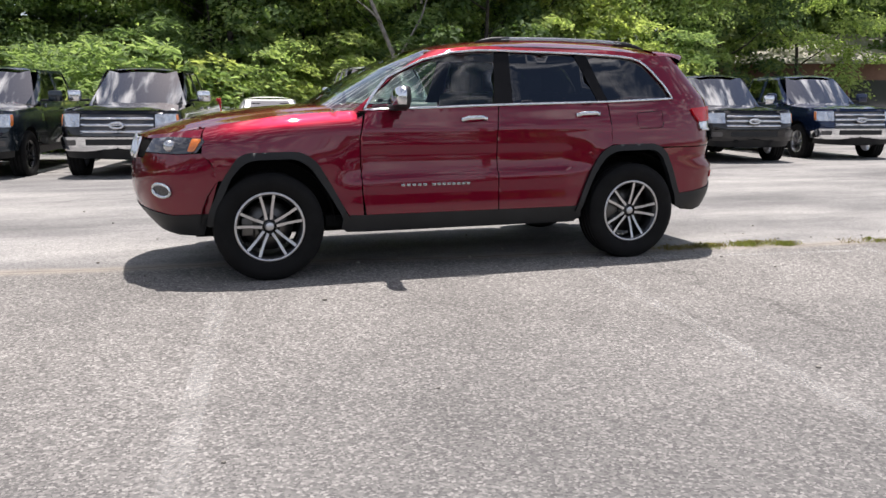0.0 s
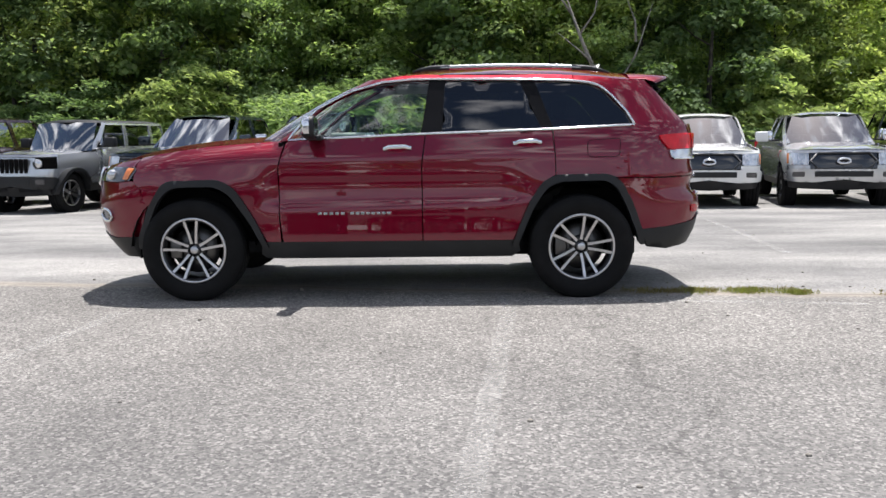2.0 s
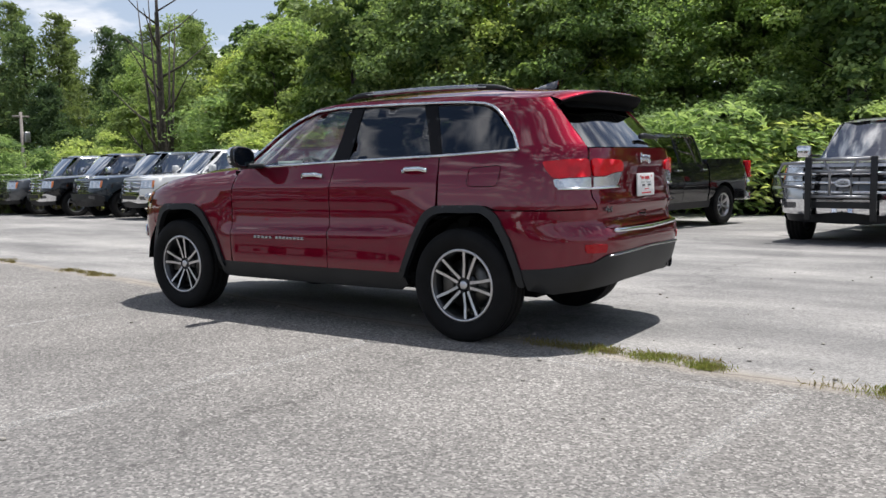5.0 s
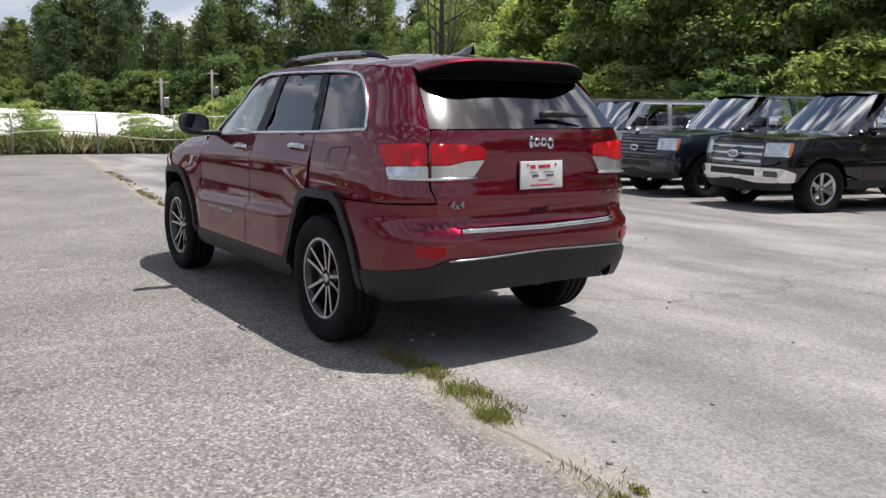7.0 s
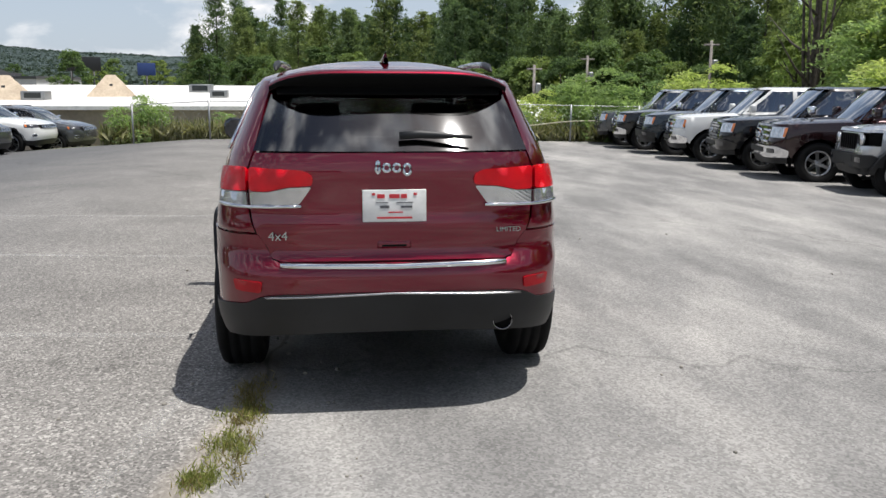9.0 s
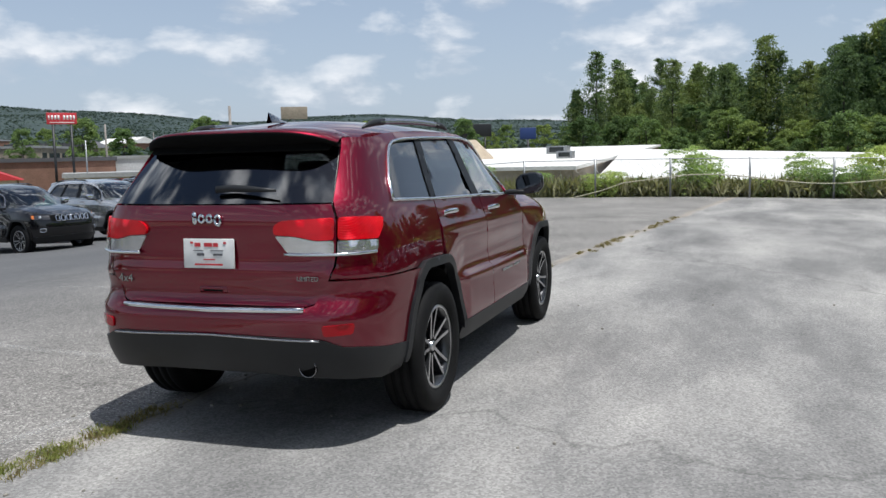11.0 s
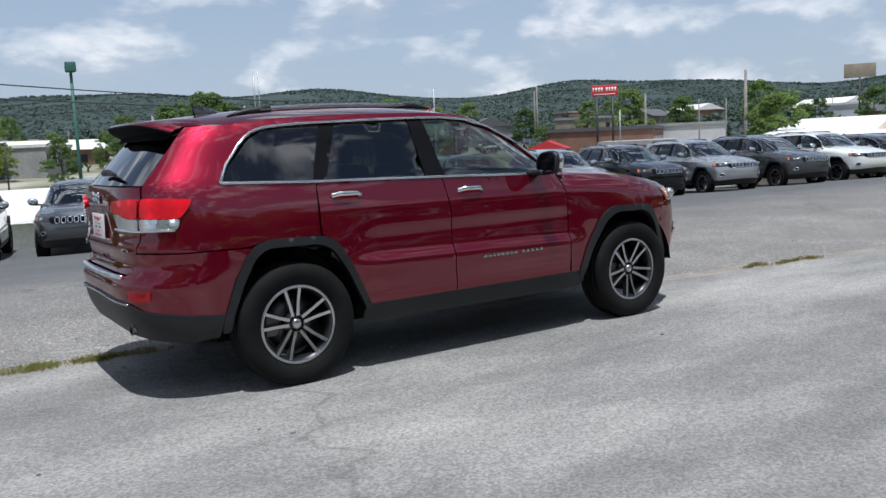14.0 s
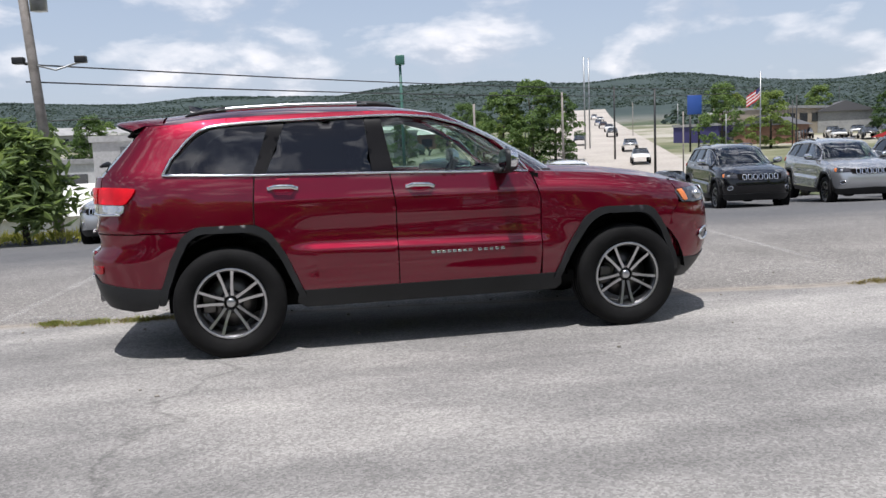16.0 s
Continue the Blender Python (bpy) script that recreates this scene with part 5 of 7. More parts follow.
    for t in np.linspace(0, 1, 12):
        z, hw = low + (high - low) * t, (0.87 - 0.25 * t) * W if not box_up else (0.88 - 0.06 * t) * W
        a = edge(1e-4, low) * (1 - t) + edge(1e-4, high) * t
        b = edge(0.86 * W, low) * (1 - t) + edge(0.6 * W, high) * t
        rows.append([(a + 0.03 - 0.03 * t * (1 - t) + 0.7 * (b - a) * k * k, k * hw, z - 0.02 * k * k * t) for k in np.linspace(-1, 1, 25)])
    part("windscreen", grid_mesh(rows), CITY_GLASS, car, "windscreen reflecting the sky")
    # grille
    z0, z1 = 0.745, h0 - 0.045
    mir_n = lambda y: S.nose(y, 0.9)
    for sg in (-1, 1):
        part("grille_panel", skin_sheet(S, [(S.nose(0, z0), z0), (S.nose(0, z1), z1), (S.nose(0.58 * W, z1), z1), (S.nose(0.58 * W, z0), z0)], sg, sp=0.15, off=-0.01, depth=0.01), GLOSS_BLACK if not box_up else body, car)
        if grille == "bars":
            for k in range(3):
                z = z0 + (z1 - z0) * (0.2 + 0.3 * k)
                bm = bmesh.new()
                tube(bm, along(S, [(S.nose(0, z), z), (S.nose(0.58 * W, z), z)], 0.012, sg, 0.15), 0.026, 6, flat=0.8)
                part("grille_bar", bm, CHROME, car, "chrome grille bar")
        elif grille == "dark":
            for k in range(5):
                z = z0 + (z1 - z0) * (0.12 + 0.19 * k)
                bm = bmesh.new()
                tube(bm, along(S, [(S.nose(0, z), z), (S.nose(0.57 * W, z), z)], 0.008, sg, 0.15), 0.014, 5)
                part("grille_bar", bm, PLASTIC, car, "black grille bar")
        elif grille == "mesh":
            bm = bmesh.new()
            rim_pts = [(S.nose(0, z1), z1), (S.nose(0.42, z1), z1), (S.nose(0.55, (z0 + z1) / 2), (z0 + z1) / 2), (S.nose(0.42, z0), z0), (S.nose(0, z0), z0)]
            tube(bm, along(S, rim_pts, 0.01, sg, 0.15), 0.022, 6)
            part("grille_surround", bm, GUNMETAL, car)
    if grille == "slots":
        for k in range(7):
            y = (k - 3) * 0.105
            part("grille_slot", boxm(xf - 0.004, xf + 0.05, y - 0.03, y + 0.03, z0 + 0.06, z1 - 0.02, bevel=0.01), DARK, car, "dark vertical grille slot")
    bm = bmesh.new()
    pts = [Vector((xf - 0.035, 0.11 * math.cos(t), (z0 + z1) / 2 + 0.045 * math.sin(t))) for t in np.linspace(0, 2 * math.pi, 17)[:-1]]
    if grille != "slots":
        tube(bm, pts, 0.022, 6, closed=True)
        part("maker_badge", bm, CHROME, car, "plain oval maker's badge")
    else:
        bm.free()
    if guard:
        for y in (-0.46, 0.46):
            part("guard_upright", boxm(xf - 0.20, xf - 0.13, y - 0.045, y + 0.045, 0.42, h0 + 0.12, bevel=0.015), PLASTIC, car, "black grille guard upright")
        x = xf - 0.17
        rods = [([(x, -0.46, z), (x, 0.46, z)], 0.024) for z in (h0 + 0.08, h0 - 0.10, 0.78)]
        for sg in (-1, 1):
            rods.append(([(x, sg * 0.46, h0 + 0.04), (x + 0.06, sg * 0.86, h0 + 0.02), (x + 0.16, sg * 0.96, h0 - 0.12), (x + 0.06, sg * 0.86, h0 - 0.32), (x, sg * 0.46, h0 - 0.34)], 0.024))
            rods.append(([(x, sg * 0.46, h0 - 0.14), (x + 0.13, sg * 0.94, h0 - 0.14)], 0.02))
            rods.append(([(x, sg * 0.15, 0.80), (x, sg * 0.15, h0 - 0.1), (x, sg * 0.25, h0 + 0.08)], 0.018))
        for pts, rad in rods:
            bm = bmesh.new()
            tube(bm, pts, rad, 8)
            part("guard_bar", bm, GALV_BAR, car, "steel grille guard bar")
    # hood, roof, rest
    rows = []
    wy = (0.90 if not box_up else 0.70) * W
    for t in np.linspace(0, 1, 16):
        row = []
        for k in np.linspace(-1, 1, 17):
            y = k * wy
            x0 = float(S.at(np.array([S.nose(abs(y) + 1e-4, h0)]), np.array([h0]))[0][0]) + 0.004
            x = x0 + (w0 + 0.1 - x0) * t
            e = min(1, 0.35 + 4 * t)
            row.append((x, y, hz(x) - 0.004 + e * (0.042 * (1 - abs(k) ** 3) + 0.018 * math.exp(-((abs(k) - 0.45) / 0.12) ** 2)) - 0.03 * abs(k) ** 8))
        rows.append(row)
    part("hood", grid_mesh(rows), body, car)
    rows = []
    xe = cabr - slope * (2.4 if kind == "sedan" else 1.0) - 0.02
    for x in np.linspace(w1 - 0.02, xe, 16):
        ze = roof - 0.06
        yw = float(G.at(np.array([G.side(float(x), ze)]), np.array([ze]))[0][1])
        e = min(1, (x - w1 + 0.1) / 0.25, (xe + 0.1 - x) / 0.2)
        rows.append([(x, j * yw, ze + 0.07 * e * (1 - abs(j) ** 3)) for j in np.linspace(-1, 1, 13)])
    part("roof", grid_mesh(rows), body if not box_up else PLASTIC, car)
    gl = [(G.back(0.66 * W, belt + 0.05), belt + 0.05), (G.back(0.56 * W, roof - 0.10), roof - 0.10)]
    part("rear_window", skin_sheet(G, gl + [(-u, z) for u, z in gl[::-1]], 1, sp=0.15, off=-0.004, depth=0.0), CITY_GLASS, car)
    bk = [(G.back(0.93 * W, belt - 0.03), belt - 0.03), (G.back(0.67 * W, roof - 0.06), roof - 0.06)]
    part("cab_back", skin_sheet(G, bk + [(-u, z) for u, z in bk[::-1]], 1, sp=0.12, off=-0.012, holes=[]), body, car)
    zt = top - 0.02
    tg = [(S.back(0.9 * W, sill), sill), (S.back(0.9 * W, zt), zt)]
    part("tailgate", skin_sheet(S, tg + [(-u, z) for u, z in tg[::-1]], 1, sp=0.15), body, car)
    for sg in (-1, 1):
        part("tail_lamp", boxm(xr - 0.14, xr + 0.005, min(sg * 0.80 * W, sg * 0.985 * W), max(sg * 0.80 * W, sg * 0.985 * W), top - 0.42, top - 0.05, bevel=0.02), LENS_RED, car, "red tail lamp")
    bm = bmesh.new()
    box(bm, xf + 0.2, xr - 0.1, -0.62 * W, 0.62 * W, 0.38, sill + 0.12)
    box(bm, xf + 0.15, w0, -0.72 * W, 0.72 * W, sill, h0 - 0.06)
    part("underbody", bm, DARK, car, smooth=False)
    part("rear_bumper", boxm(xr - 0.1, xr + 0.12, -0.93 * W, 0.93 * W, sill - 0.05, sill + 0.14, bevel=0.04), CHROME if bumper == "chrome" else PLASTIC, car)
    if q["cab"]:
        part("bed_floor", boxm(cabr + 0.02, xr - 0.06, -0.86 * W, 0.86 * W, top - 0.52, top - 0.48), PLASTIC, car)
    for sg in (-0.38, 0.38):
        bm = bmesh.new()
        x = w1 + 0.75
        box(bm, x, x + 0.16, sg - 0.24, sg + 0.24, belt - 0.45, belt + 0.15, bevel=0.05)
        box(bm, x + 0.02, x + 0.12, sg - 0.12, sg + 0.12, belt + 0.17, belt + 0.34, bevel=0.03)
        part("seat", bm, CLOTH, car)
    part("dashboard", boxm(w0 + 0.05, w0 + 0.5, -0.8 * W, 0.8 * W, belt - 0.3, belt - 0.02, bevel=0.04), CLOTH, car)
    return car


def stand(ob, x, y, rz):
    ob.matrix_basis = pose(x, y, gz(x, y), 0, 0, rz)


BAY_TURN = 13.0      # the bays on both sides of the lot run at this angle
ROW_Y = 9.2          # line of the front wheels of the row under the trees
for kind, colour, name, x, dy, label, kw in (
        ("pickup", "black", "pickup_truck", -2.5, 0, "black crew-cab pickup with chrome grille bars", dict(grille="bars")),
        ("pickup", "slate", "pickup_truck", -5.1, 0.5, "slate blue lifted pickup with black grille and wheels", dict(grille="dark", bumper="body", rimc=GUNMETAL)),
        ("boxy", "silver", "off_roader", -7.7, 0.2, "silver boxy off-roader with black fender flares", dict(grille="slots", bumper="black", flare=True, rimc=ALLOY)),
        ("pickup", "darkred", "pickup_truck", -10.3, 0.2, "dark maroon pickup with chrome grille bars", dict(grille="bars")),
        ("pickup", "black", "pickup_truck", -12.8, 0.3, "black pickup with black crosshair grille", dict(grille="dark", bumper="body", rimc=ALLOY)),
        ("pickup", "white", "pickup_truck", -15.3, 0.2, "white pickup with chrome bumper", dict(grille="bars")),
        ("pickup", "slate", "pickup_truck", -17.8, 0.3, "dark slate pickup in the row of trucks", dict(grille="dark", bumper="black", rimc=GUNMETAL)),
        ("pickup", "black", "pickup_truck", -20.2, 0.3, "black pickup with chrome grille beside the fence", dict(grille="bars")),
        ("wagon", "grey", "parked_suv", -22.4, 0.4, "dark grey SUV at the end of the truck row", dict(grille="dark", bumper="body")),
        ("heavy", "silver", "pickup_truck", 2.35, 0.0, "silver heavy-duty pickup with black grille guard", dict(grille="bars", guard=True, rimc=ALLOY)),
        ("tacoma", "white", "pickup_truck", 5.3, -0.1, "white mid-size pickup with black mesh grille", dict(grille="mesh", bumper="body", rimc=GUNMETAL)),
        ("tacoma", "silver", "pickup_truck", 7.6, -0.4, "silver mid-size pickup with dark mesh grille", dict(grille="mesh", bumper="body", rimc=GUNMETAL)),
        ("wagon", "black", "parked_suv", 10.0, -0.4, "large black SUV with chrome mesh grille", dict(grille="bars", bumper="body")),
        ("pickup", "blue", "pickup_truck", 13.0, -0.2, "dark blue pickup with tinted windows", dict(grille="bars")),
        ("pickup", "black", "pickup_truck", -0.2, 8.8, "black pickup parked in the back row", dict(grille="dark", bumper="black")),
        ("tacoma", "white", "pickup_truck", -4.6, 8.6, "white pickup parked in the back row", dict(grille="dark", bumper="body")),
        ("tacoma", "white", "pickup_truck", 0.0, 8.8, "white pickup in the back row by the trees", dict(grille="bars", bumper="chrome")),
        ("tacoma", "silver", "pickup_truck", 3.9, 8.8, "silver pickup in the back row by the trees", dict(grille="bars", bumper="chrome")),
):
    if label.startswith("black pickup parked in the back"):
        x = -2.2
    v = build_vehicle(kind, colour, label, name, **kw)
    tagged(v, group="row of parked trucks")
    f = -TYPES[kind]["ax"][0]
    rz = 90 - (BAY_TURN if kind != "heavy" else 6.0) + random.uniform(-1.5, 1.5)
    stand(v, x + math.cos(radians(rz)) * f, ROW_Y + dy + math.sin(radians(rz)) * f, rz)
v = build_vehicle("sedan", "white", "white sedan parked with its tail to the lot", "sedan", grille="dark", bumper="body")
stand(v, 1.0, 17.5, -90)

HIDDEN_FAR = ("lug_nut", "door_badge_bar", "print_bar", "brake_disc", "brake_caliper", "hub_cap", "plate", "exhaust_tip", "exhaust_inside", "wiper", "drive_badge", "trim_badge",
              "maker_badge", "latch_recess", "latch_grip", "bumper_reflector", "lamp_trim", "brake_light", "inner_shade", "fuel_flap_gap", "handle_recess", "steering_wheel",
              "window_sheet", "valance_trim", "bumper_trim", "pillar_lining", "tail_lamp_lower")
# the row of wagons of the same make as the red one
def repaint(ob, mat, label):
    for o in ob.children_recursive:
        for i, sl in enumerate(o.material_slots):
            if sl.material in (RED, RED_DEEP):
                sl.link = "OBJECT"
                sl.material = mat
        if o.get("label") in ("red roof spoiler with black underside",):
            o["label"] = "roof spoiler with black underside"
    tagged(ob, label, "car", "row of parked wagons")


for x, colour in ((5.3, "silver"), (2.6, "white"), (0.0, "grey"), (-2.8, "black"), (-5.6, "silver"), (-8.1, "white"), (-10.9, "black"), (-13.8, "silver"), (-16.3, "black"), (-18.9, "silver"), (-21.6, "grey"), (-24.0, "white"), (-26.4, "grey")):
    y = -1.4575 + (-14.0 + max(0, -12 - x) * 0.27 if x < -7 else -15.5 + 1.5 * max(0, (1.0 - x) / 9))
    if -7 < x < -5 or -9 < x < -7.5:
        y -= 6.0
    rz = -90 - BAY_TURN + random.uniform(-2, 2)
    cx, cy = x + 2.37 * math.cos(radians(rz)), y + 2.4 + 2.37 * math.sin(radians(rz))     # the nose keeps the row's line
    o = copy_thing(wagon, pose(cx, cy, gz(cx, cy), 0, 0, rz))
    o.name = "parked_wagon"
    for q in list(o.children_recursive):     # too small to tell on the far row
        if q.name.split(".")[0] in HIDDEN_FAR:
            bpy.data.objects.remove(q)
    names = {"silver": "silver", "white": "white", "grey": "dark grey", "black": "black"}
    repaint(o, PAINTS[colour], names[colour] + " mid-size SUV with chrome grille parked in a row")


# ---- plants ----
def leafy(name, dark, light, trans=0.35):
    m = bpy.data.materials.new(name)
    m.use_nodes = True
    n, l = m.node_tree.nodes, m.node_tree.links
    b = n["Principled BSDF"]
    setup(b, None, 0.62, 0, 0, 0.18)
    geo, oi = n.new("ShaderNodeNewGeometry"), n.new("ShaderNodeObjectInfo")
    c = ramp(n, l, geo.outputs["Random Per Island"], [(0.0, dark), (1.0, light)])
    c = mix_col(n, l, 1.0, c, ramp(n, l, oi.outputs["Random"], [(0.0, (0.50, 0.58, 0.58)), (0.5, (0.95, 0.98, 0.95)), (1.0, (1.35, 1.2, 0.95))]), "MULTIPLY")
    l.new(c, b.inputs["Base Color"])
    tr, mx = n.new("ShaderNodeBsdfTranslucent"), n.new("ShaderNodeMixShader")
    l.new(mix_col(n, l, 1.0, c, (1.15, 1.2, 0.7), "MULTIPLY"), tr.inputs[0])
    mx.inputs[0].default_value = trans
    l.new(b.outputs[0], mx.inputs[1]); l.new(tr.outputs[0], mx.inputs[2]); l.new(mx.outputs[0], n["Material Output"].inputs[0])
    return m


LEAF = leafy("broad_leaf", (0.20, 0.28, 0.115), (0.52, 0.61, 0.26), 0.62)
# darker leaf: all of the back rows, and some trees of the front row
DARK_LEAF = leafy("dark_broad_leaf", (0.115, 0.170, 0.082), (0.32, 0.405, 0.185), 0.58)
FIELD_LEAF = leafy("field_tree_leaf", (0.09, 0.145, 0.055), (0.24, 0.32, 0.125), 0.48)
SUMAC = leafy("bush_leaf", (0.235, 0.325, 0.145), (0.46, 0.55, 0.28), 0.6)
NEEDLE = leafy("pine_needle", (0.105, 0.155, 0.085), (0.235, 0.305, 0.15), 0.48)
WEED = leafy("weed_blade", (0.20, 0.21, 0.09), (0.56, 0.50, 0.31), 0.5)
LAWN = leafy("grass_blade", (0.22, 0.25, 0.07), (0.48, 0.46, 0.17), 0.5)
STRAW = leafy("dry_grass_blade", (0.28, 0.21, 0.08), (0.50, 0.39, 0.19), 0.4)
BARK = mottled("bark", (0.035, 0.028, 0.022), (0.11, 0.095, 0.08), 6, 0.9, fine=50, relief=0.6, dist=0.02)
PALE_BARK = mottled("pale_dead_wood", (0.18, 0.16, 0.14), (0.34, 0.31, 0.28), 5, 0.9, fine=40, relief=0.5, dist=0.02)
rng = np.random.default_rng(7)


def leaves_mesh(name, centres, size, aspect, mat, up=0.3, ax=None, nrm=None):
    """Folded leaf blades at the given places, one mesh."""
    n = len(centres)
    d = rng.normal(size=(n, 3)) if ax is None else ax + rng.normal(size=(n, 3)) * 0.35
    d /= np.linalg.norm(d, axis=1, keepdims=True)
    u = rng.normal(size=(n, 3)) + np.array([0, 0, up * 3])
    s = np.cross(d, u)
    s /= np.linalg.norm(s, axis=1, keepdims=True) + 1e-9
    nr = np.cross(s, d)
    if nrm is not None:
        nr = nrm + rng.normal(size=(n, 3)) * 0.45
        nr /= np.linalg.norm(nr, axis=1, keepdims=True)
        s = np.cross(nr, d)
        s /= np.linalg.norm(s, axis=1, keepdims=True) + 1e-9
        d = np.cross(s, nr)
    L = (size * (0.6 + 0.8 * rng.random(n)))[:, None]
    w = L * aspect
    p0, p2 = centres - d * L * 0.5, centres + d * L * 0.5 - nr * L * 0.12
    p1, p3 = centres + s * w * 0.5 + nr * L * 0.06, centres - s * w * 0.5 + nr * L * 0.06
    v = np.stack([p0, p1, p2, p3], 1).reshape(-1, 3)
    f = np.arange(n * 4).reshape(-1, 4)
    me = bpy.data.meshes.new(name)
    me.from_pydata(v.tolist(), [], np.concatenate([f[:, [0, 1, 2]], f[:, [0, 2, 3]]]).tolist())
    me.materials.append(mat)
    return me


def trunk_mesh(h, r, limbs, lean=0.25, top=0.85, fork=0.35):
    bm = bmesh.new()
    px, py = random.uniform(-1, 1) * lean, random.uniform(-1, 1) * lean
    pts = [(px * t * t, py * t * t, h * top * t - 0.3) for t in np.linspace(0, 1, 8)]
    tube(bm, pts, [r * (1 - 0.8 * t) for t in np.linspace(0, 1, 8)], 8)
    for k in range(limbs):
        t = fork + (0.95 - fork) * k / max(1, limbs - 1)
        a = k * 2.4 + random.random()
        b = Vector((px * t * t, py * t * t, h * top * t))
        ln = h * 0.26 * (1.1 - t * 0.6)
        q = [b, b + Vector((math.cos(a) * ln * 0.5, math.sin(a) * ln * 0.5, ln * 0.30)), b + Vector((math.cos(a) * ln, math.sin(a) * ln, ln * 0.75))]
        tube(bm, q, [r * 0.4 * (1 - t * 0.6), r * 0.25 * (1 - t * 0.6), r * 0.06], 5)
    return bm


def broadleaf(h, wide, n_clump, per, low=0.12, size=0.24, mat=None):
    """A crown of many small domes of leaves, lit on top, with gaps between."""
    cs, ns = [], []
    for _ in range(n_clump):
        t = rng.random() ** 0.8
        z = h * (low + (1 - low) * t)
        rad = wide * (0.30 + 0.70 * math.sin(min(1, (t * 0.85 + 0.18)) * math.pi)) * (0.6 + 0.5 * rng.random())
        a = rng.random() * 2 * math.pi
        c = np.array([math.cos(a) * rad, math.sin(a) * rad, z])
        sp = wide * (0.14 + 0.16 * rng.random())
        d = rng.normal(size=(per, 3))
        d[:, 2] = np.abs(d[:, 2]) - 0.25
        d /= np.linalg.norm(d, axis=1, keepdims=True)
        cs.append(c + d * np.array([sp, sp, sp * 0.72]) * (0.72 + 0.42 * rng.random((per, 1))))
        ns.append(d * np.array([0.75, 0.75, 0.6]) + np.array([0, 0, 0.65]))
    return leaves_mesh("crown", np.concatenate(cs), np.full(n_clump * per, size), 0.68, mat or LEAF, nrm=np.concatenate(ns))


def pine(h, n=150):
    cs = []
    for i in range(n):
        t = 0.16 + 0.84 * rng.random() ** 0.8
        rad = (h * 0.29 * (1.04 - t) ** 0.62 + 0.15) * (0.35 + 0.8 * rng.random())
        a = rng.random() * 2 * math.pi
        m = 34
        s = 0.15 + 0.85 * rng.random(m) ** 0.7
        c = np.stack([np.cos(a) * s * rad, np.sin(a) * s * rad, h * t + (0.22 * s - 0.05) * rad], 1)
        cs.append(c + rng.normal(size=(m, 3)) * np.array([0.20, 0.20, 0.15]) * (rad ** 0.5))
    c = np.concatenate(cs)
    return leaves_mesh("crown", c, np.full(len(c), 0.36), 0.30, NEEDLE)


def sumac_bush(h, wide, stems=16, mat=None):
    cs, ax = [], []
    for _ in range(stems):
        a, rr = rng.random() * 2 * math.pi, wide * rng.random() ** 0.6
        hh = h * (0.35 + 0.7 * rng.random()) * (1 - 0.35 * rr / wide)
        base = np.array([math.cos(a) * rr, math.sin(a) * rr, hh])
        for k in range(8):
            b = k * 2.4 + rng.random()
            ln = 0.5 + 0.35 * rng.random()
            for z1 in (0.0, 0.22, 0.45, 0.7):
                zz = -hh * z1 * (0.8 + 0.4 * rng.random())
                t = np.linspace(0.12, 1, 9)
                q = base + np.stack([np.cos(b) * t * ln, np.sin(b) * t * ln, zz + 0.22 * t - 0.38 * t * t + 0 * t], 1)
                sd = np.array([-math.sin(b), math.cos(b), -0.25])
                for s in (-1, 1):
                    cs.append(q + s * sd * 0.07 + rng.normal(size=q.shape) * 0.05)
                    ax.append(np.tile(s * sd + np.array([math.cos(b), math.sin(b), 0]) * 0.5, (9, 1)))
    c = np.concatenate(cs)
    return leaves_mesh("crown", c, np.full(len(c), 0.17), 0.36, mat or SUMAC, 0.4, np.concatenate(ax))


def plant(name, crown, trunk, label, category="tree"):
    ob = thing(name, label, category)
    part("trunk", trunk, BARK, ob)
    part("crown", crown, None, ob)
    return ob


def put_copies(protos, spots, group):
    """First use of a prototype takes its own place, later ones are copies."""
    used = set()
    for i, (x, y, s, k) in enumerate(spots):
        p = protos[k % len(protos)]
        m = pose(x, y, gz(x, y) - 0.05, 0, 0, random.uniform(0, 360)) @ Matrix.Diagonal((s, s, s * random.uniform(0.9, 1.1), 1))
        if id(p) not in used:
            used.add(id(p))
            o = p
        else:
            o = copy_thing(p, Matrix.Identity(4))
        o.matrix_basis = m
        tagged(o, group=group)


woods = [plant("tree", broadleaf(h, w, 165, 115, low, 0.15, mt), trunk_mesh(h, 0.13, 5, top=0.5), "tall leafy broadleaf tree in the dense wood edge")
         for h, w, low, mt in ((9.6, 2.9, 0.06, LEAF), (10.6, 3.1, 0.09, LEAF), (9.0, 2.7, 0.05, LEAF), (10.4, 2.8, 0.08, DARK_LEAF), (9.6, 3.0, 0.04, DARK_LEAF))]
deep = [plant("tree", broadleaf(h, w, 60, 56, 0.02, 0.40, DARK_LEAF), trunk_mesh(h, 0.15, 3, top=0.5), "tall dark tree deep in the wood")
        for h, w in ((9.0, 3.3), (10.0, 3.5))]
spots, back = [], []
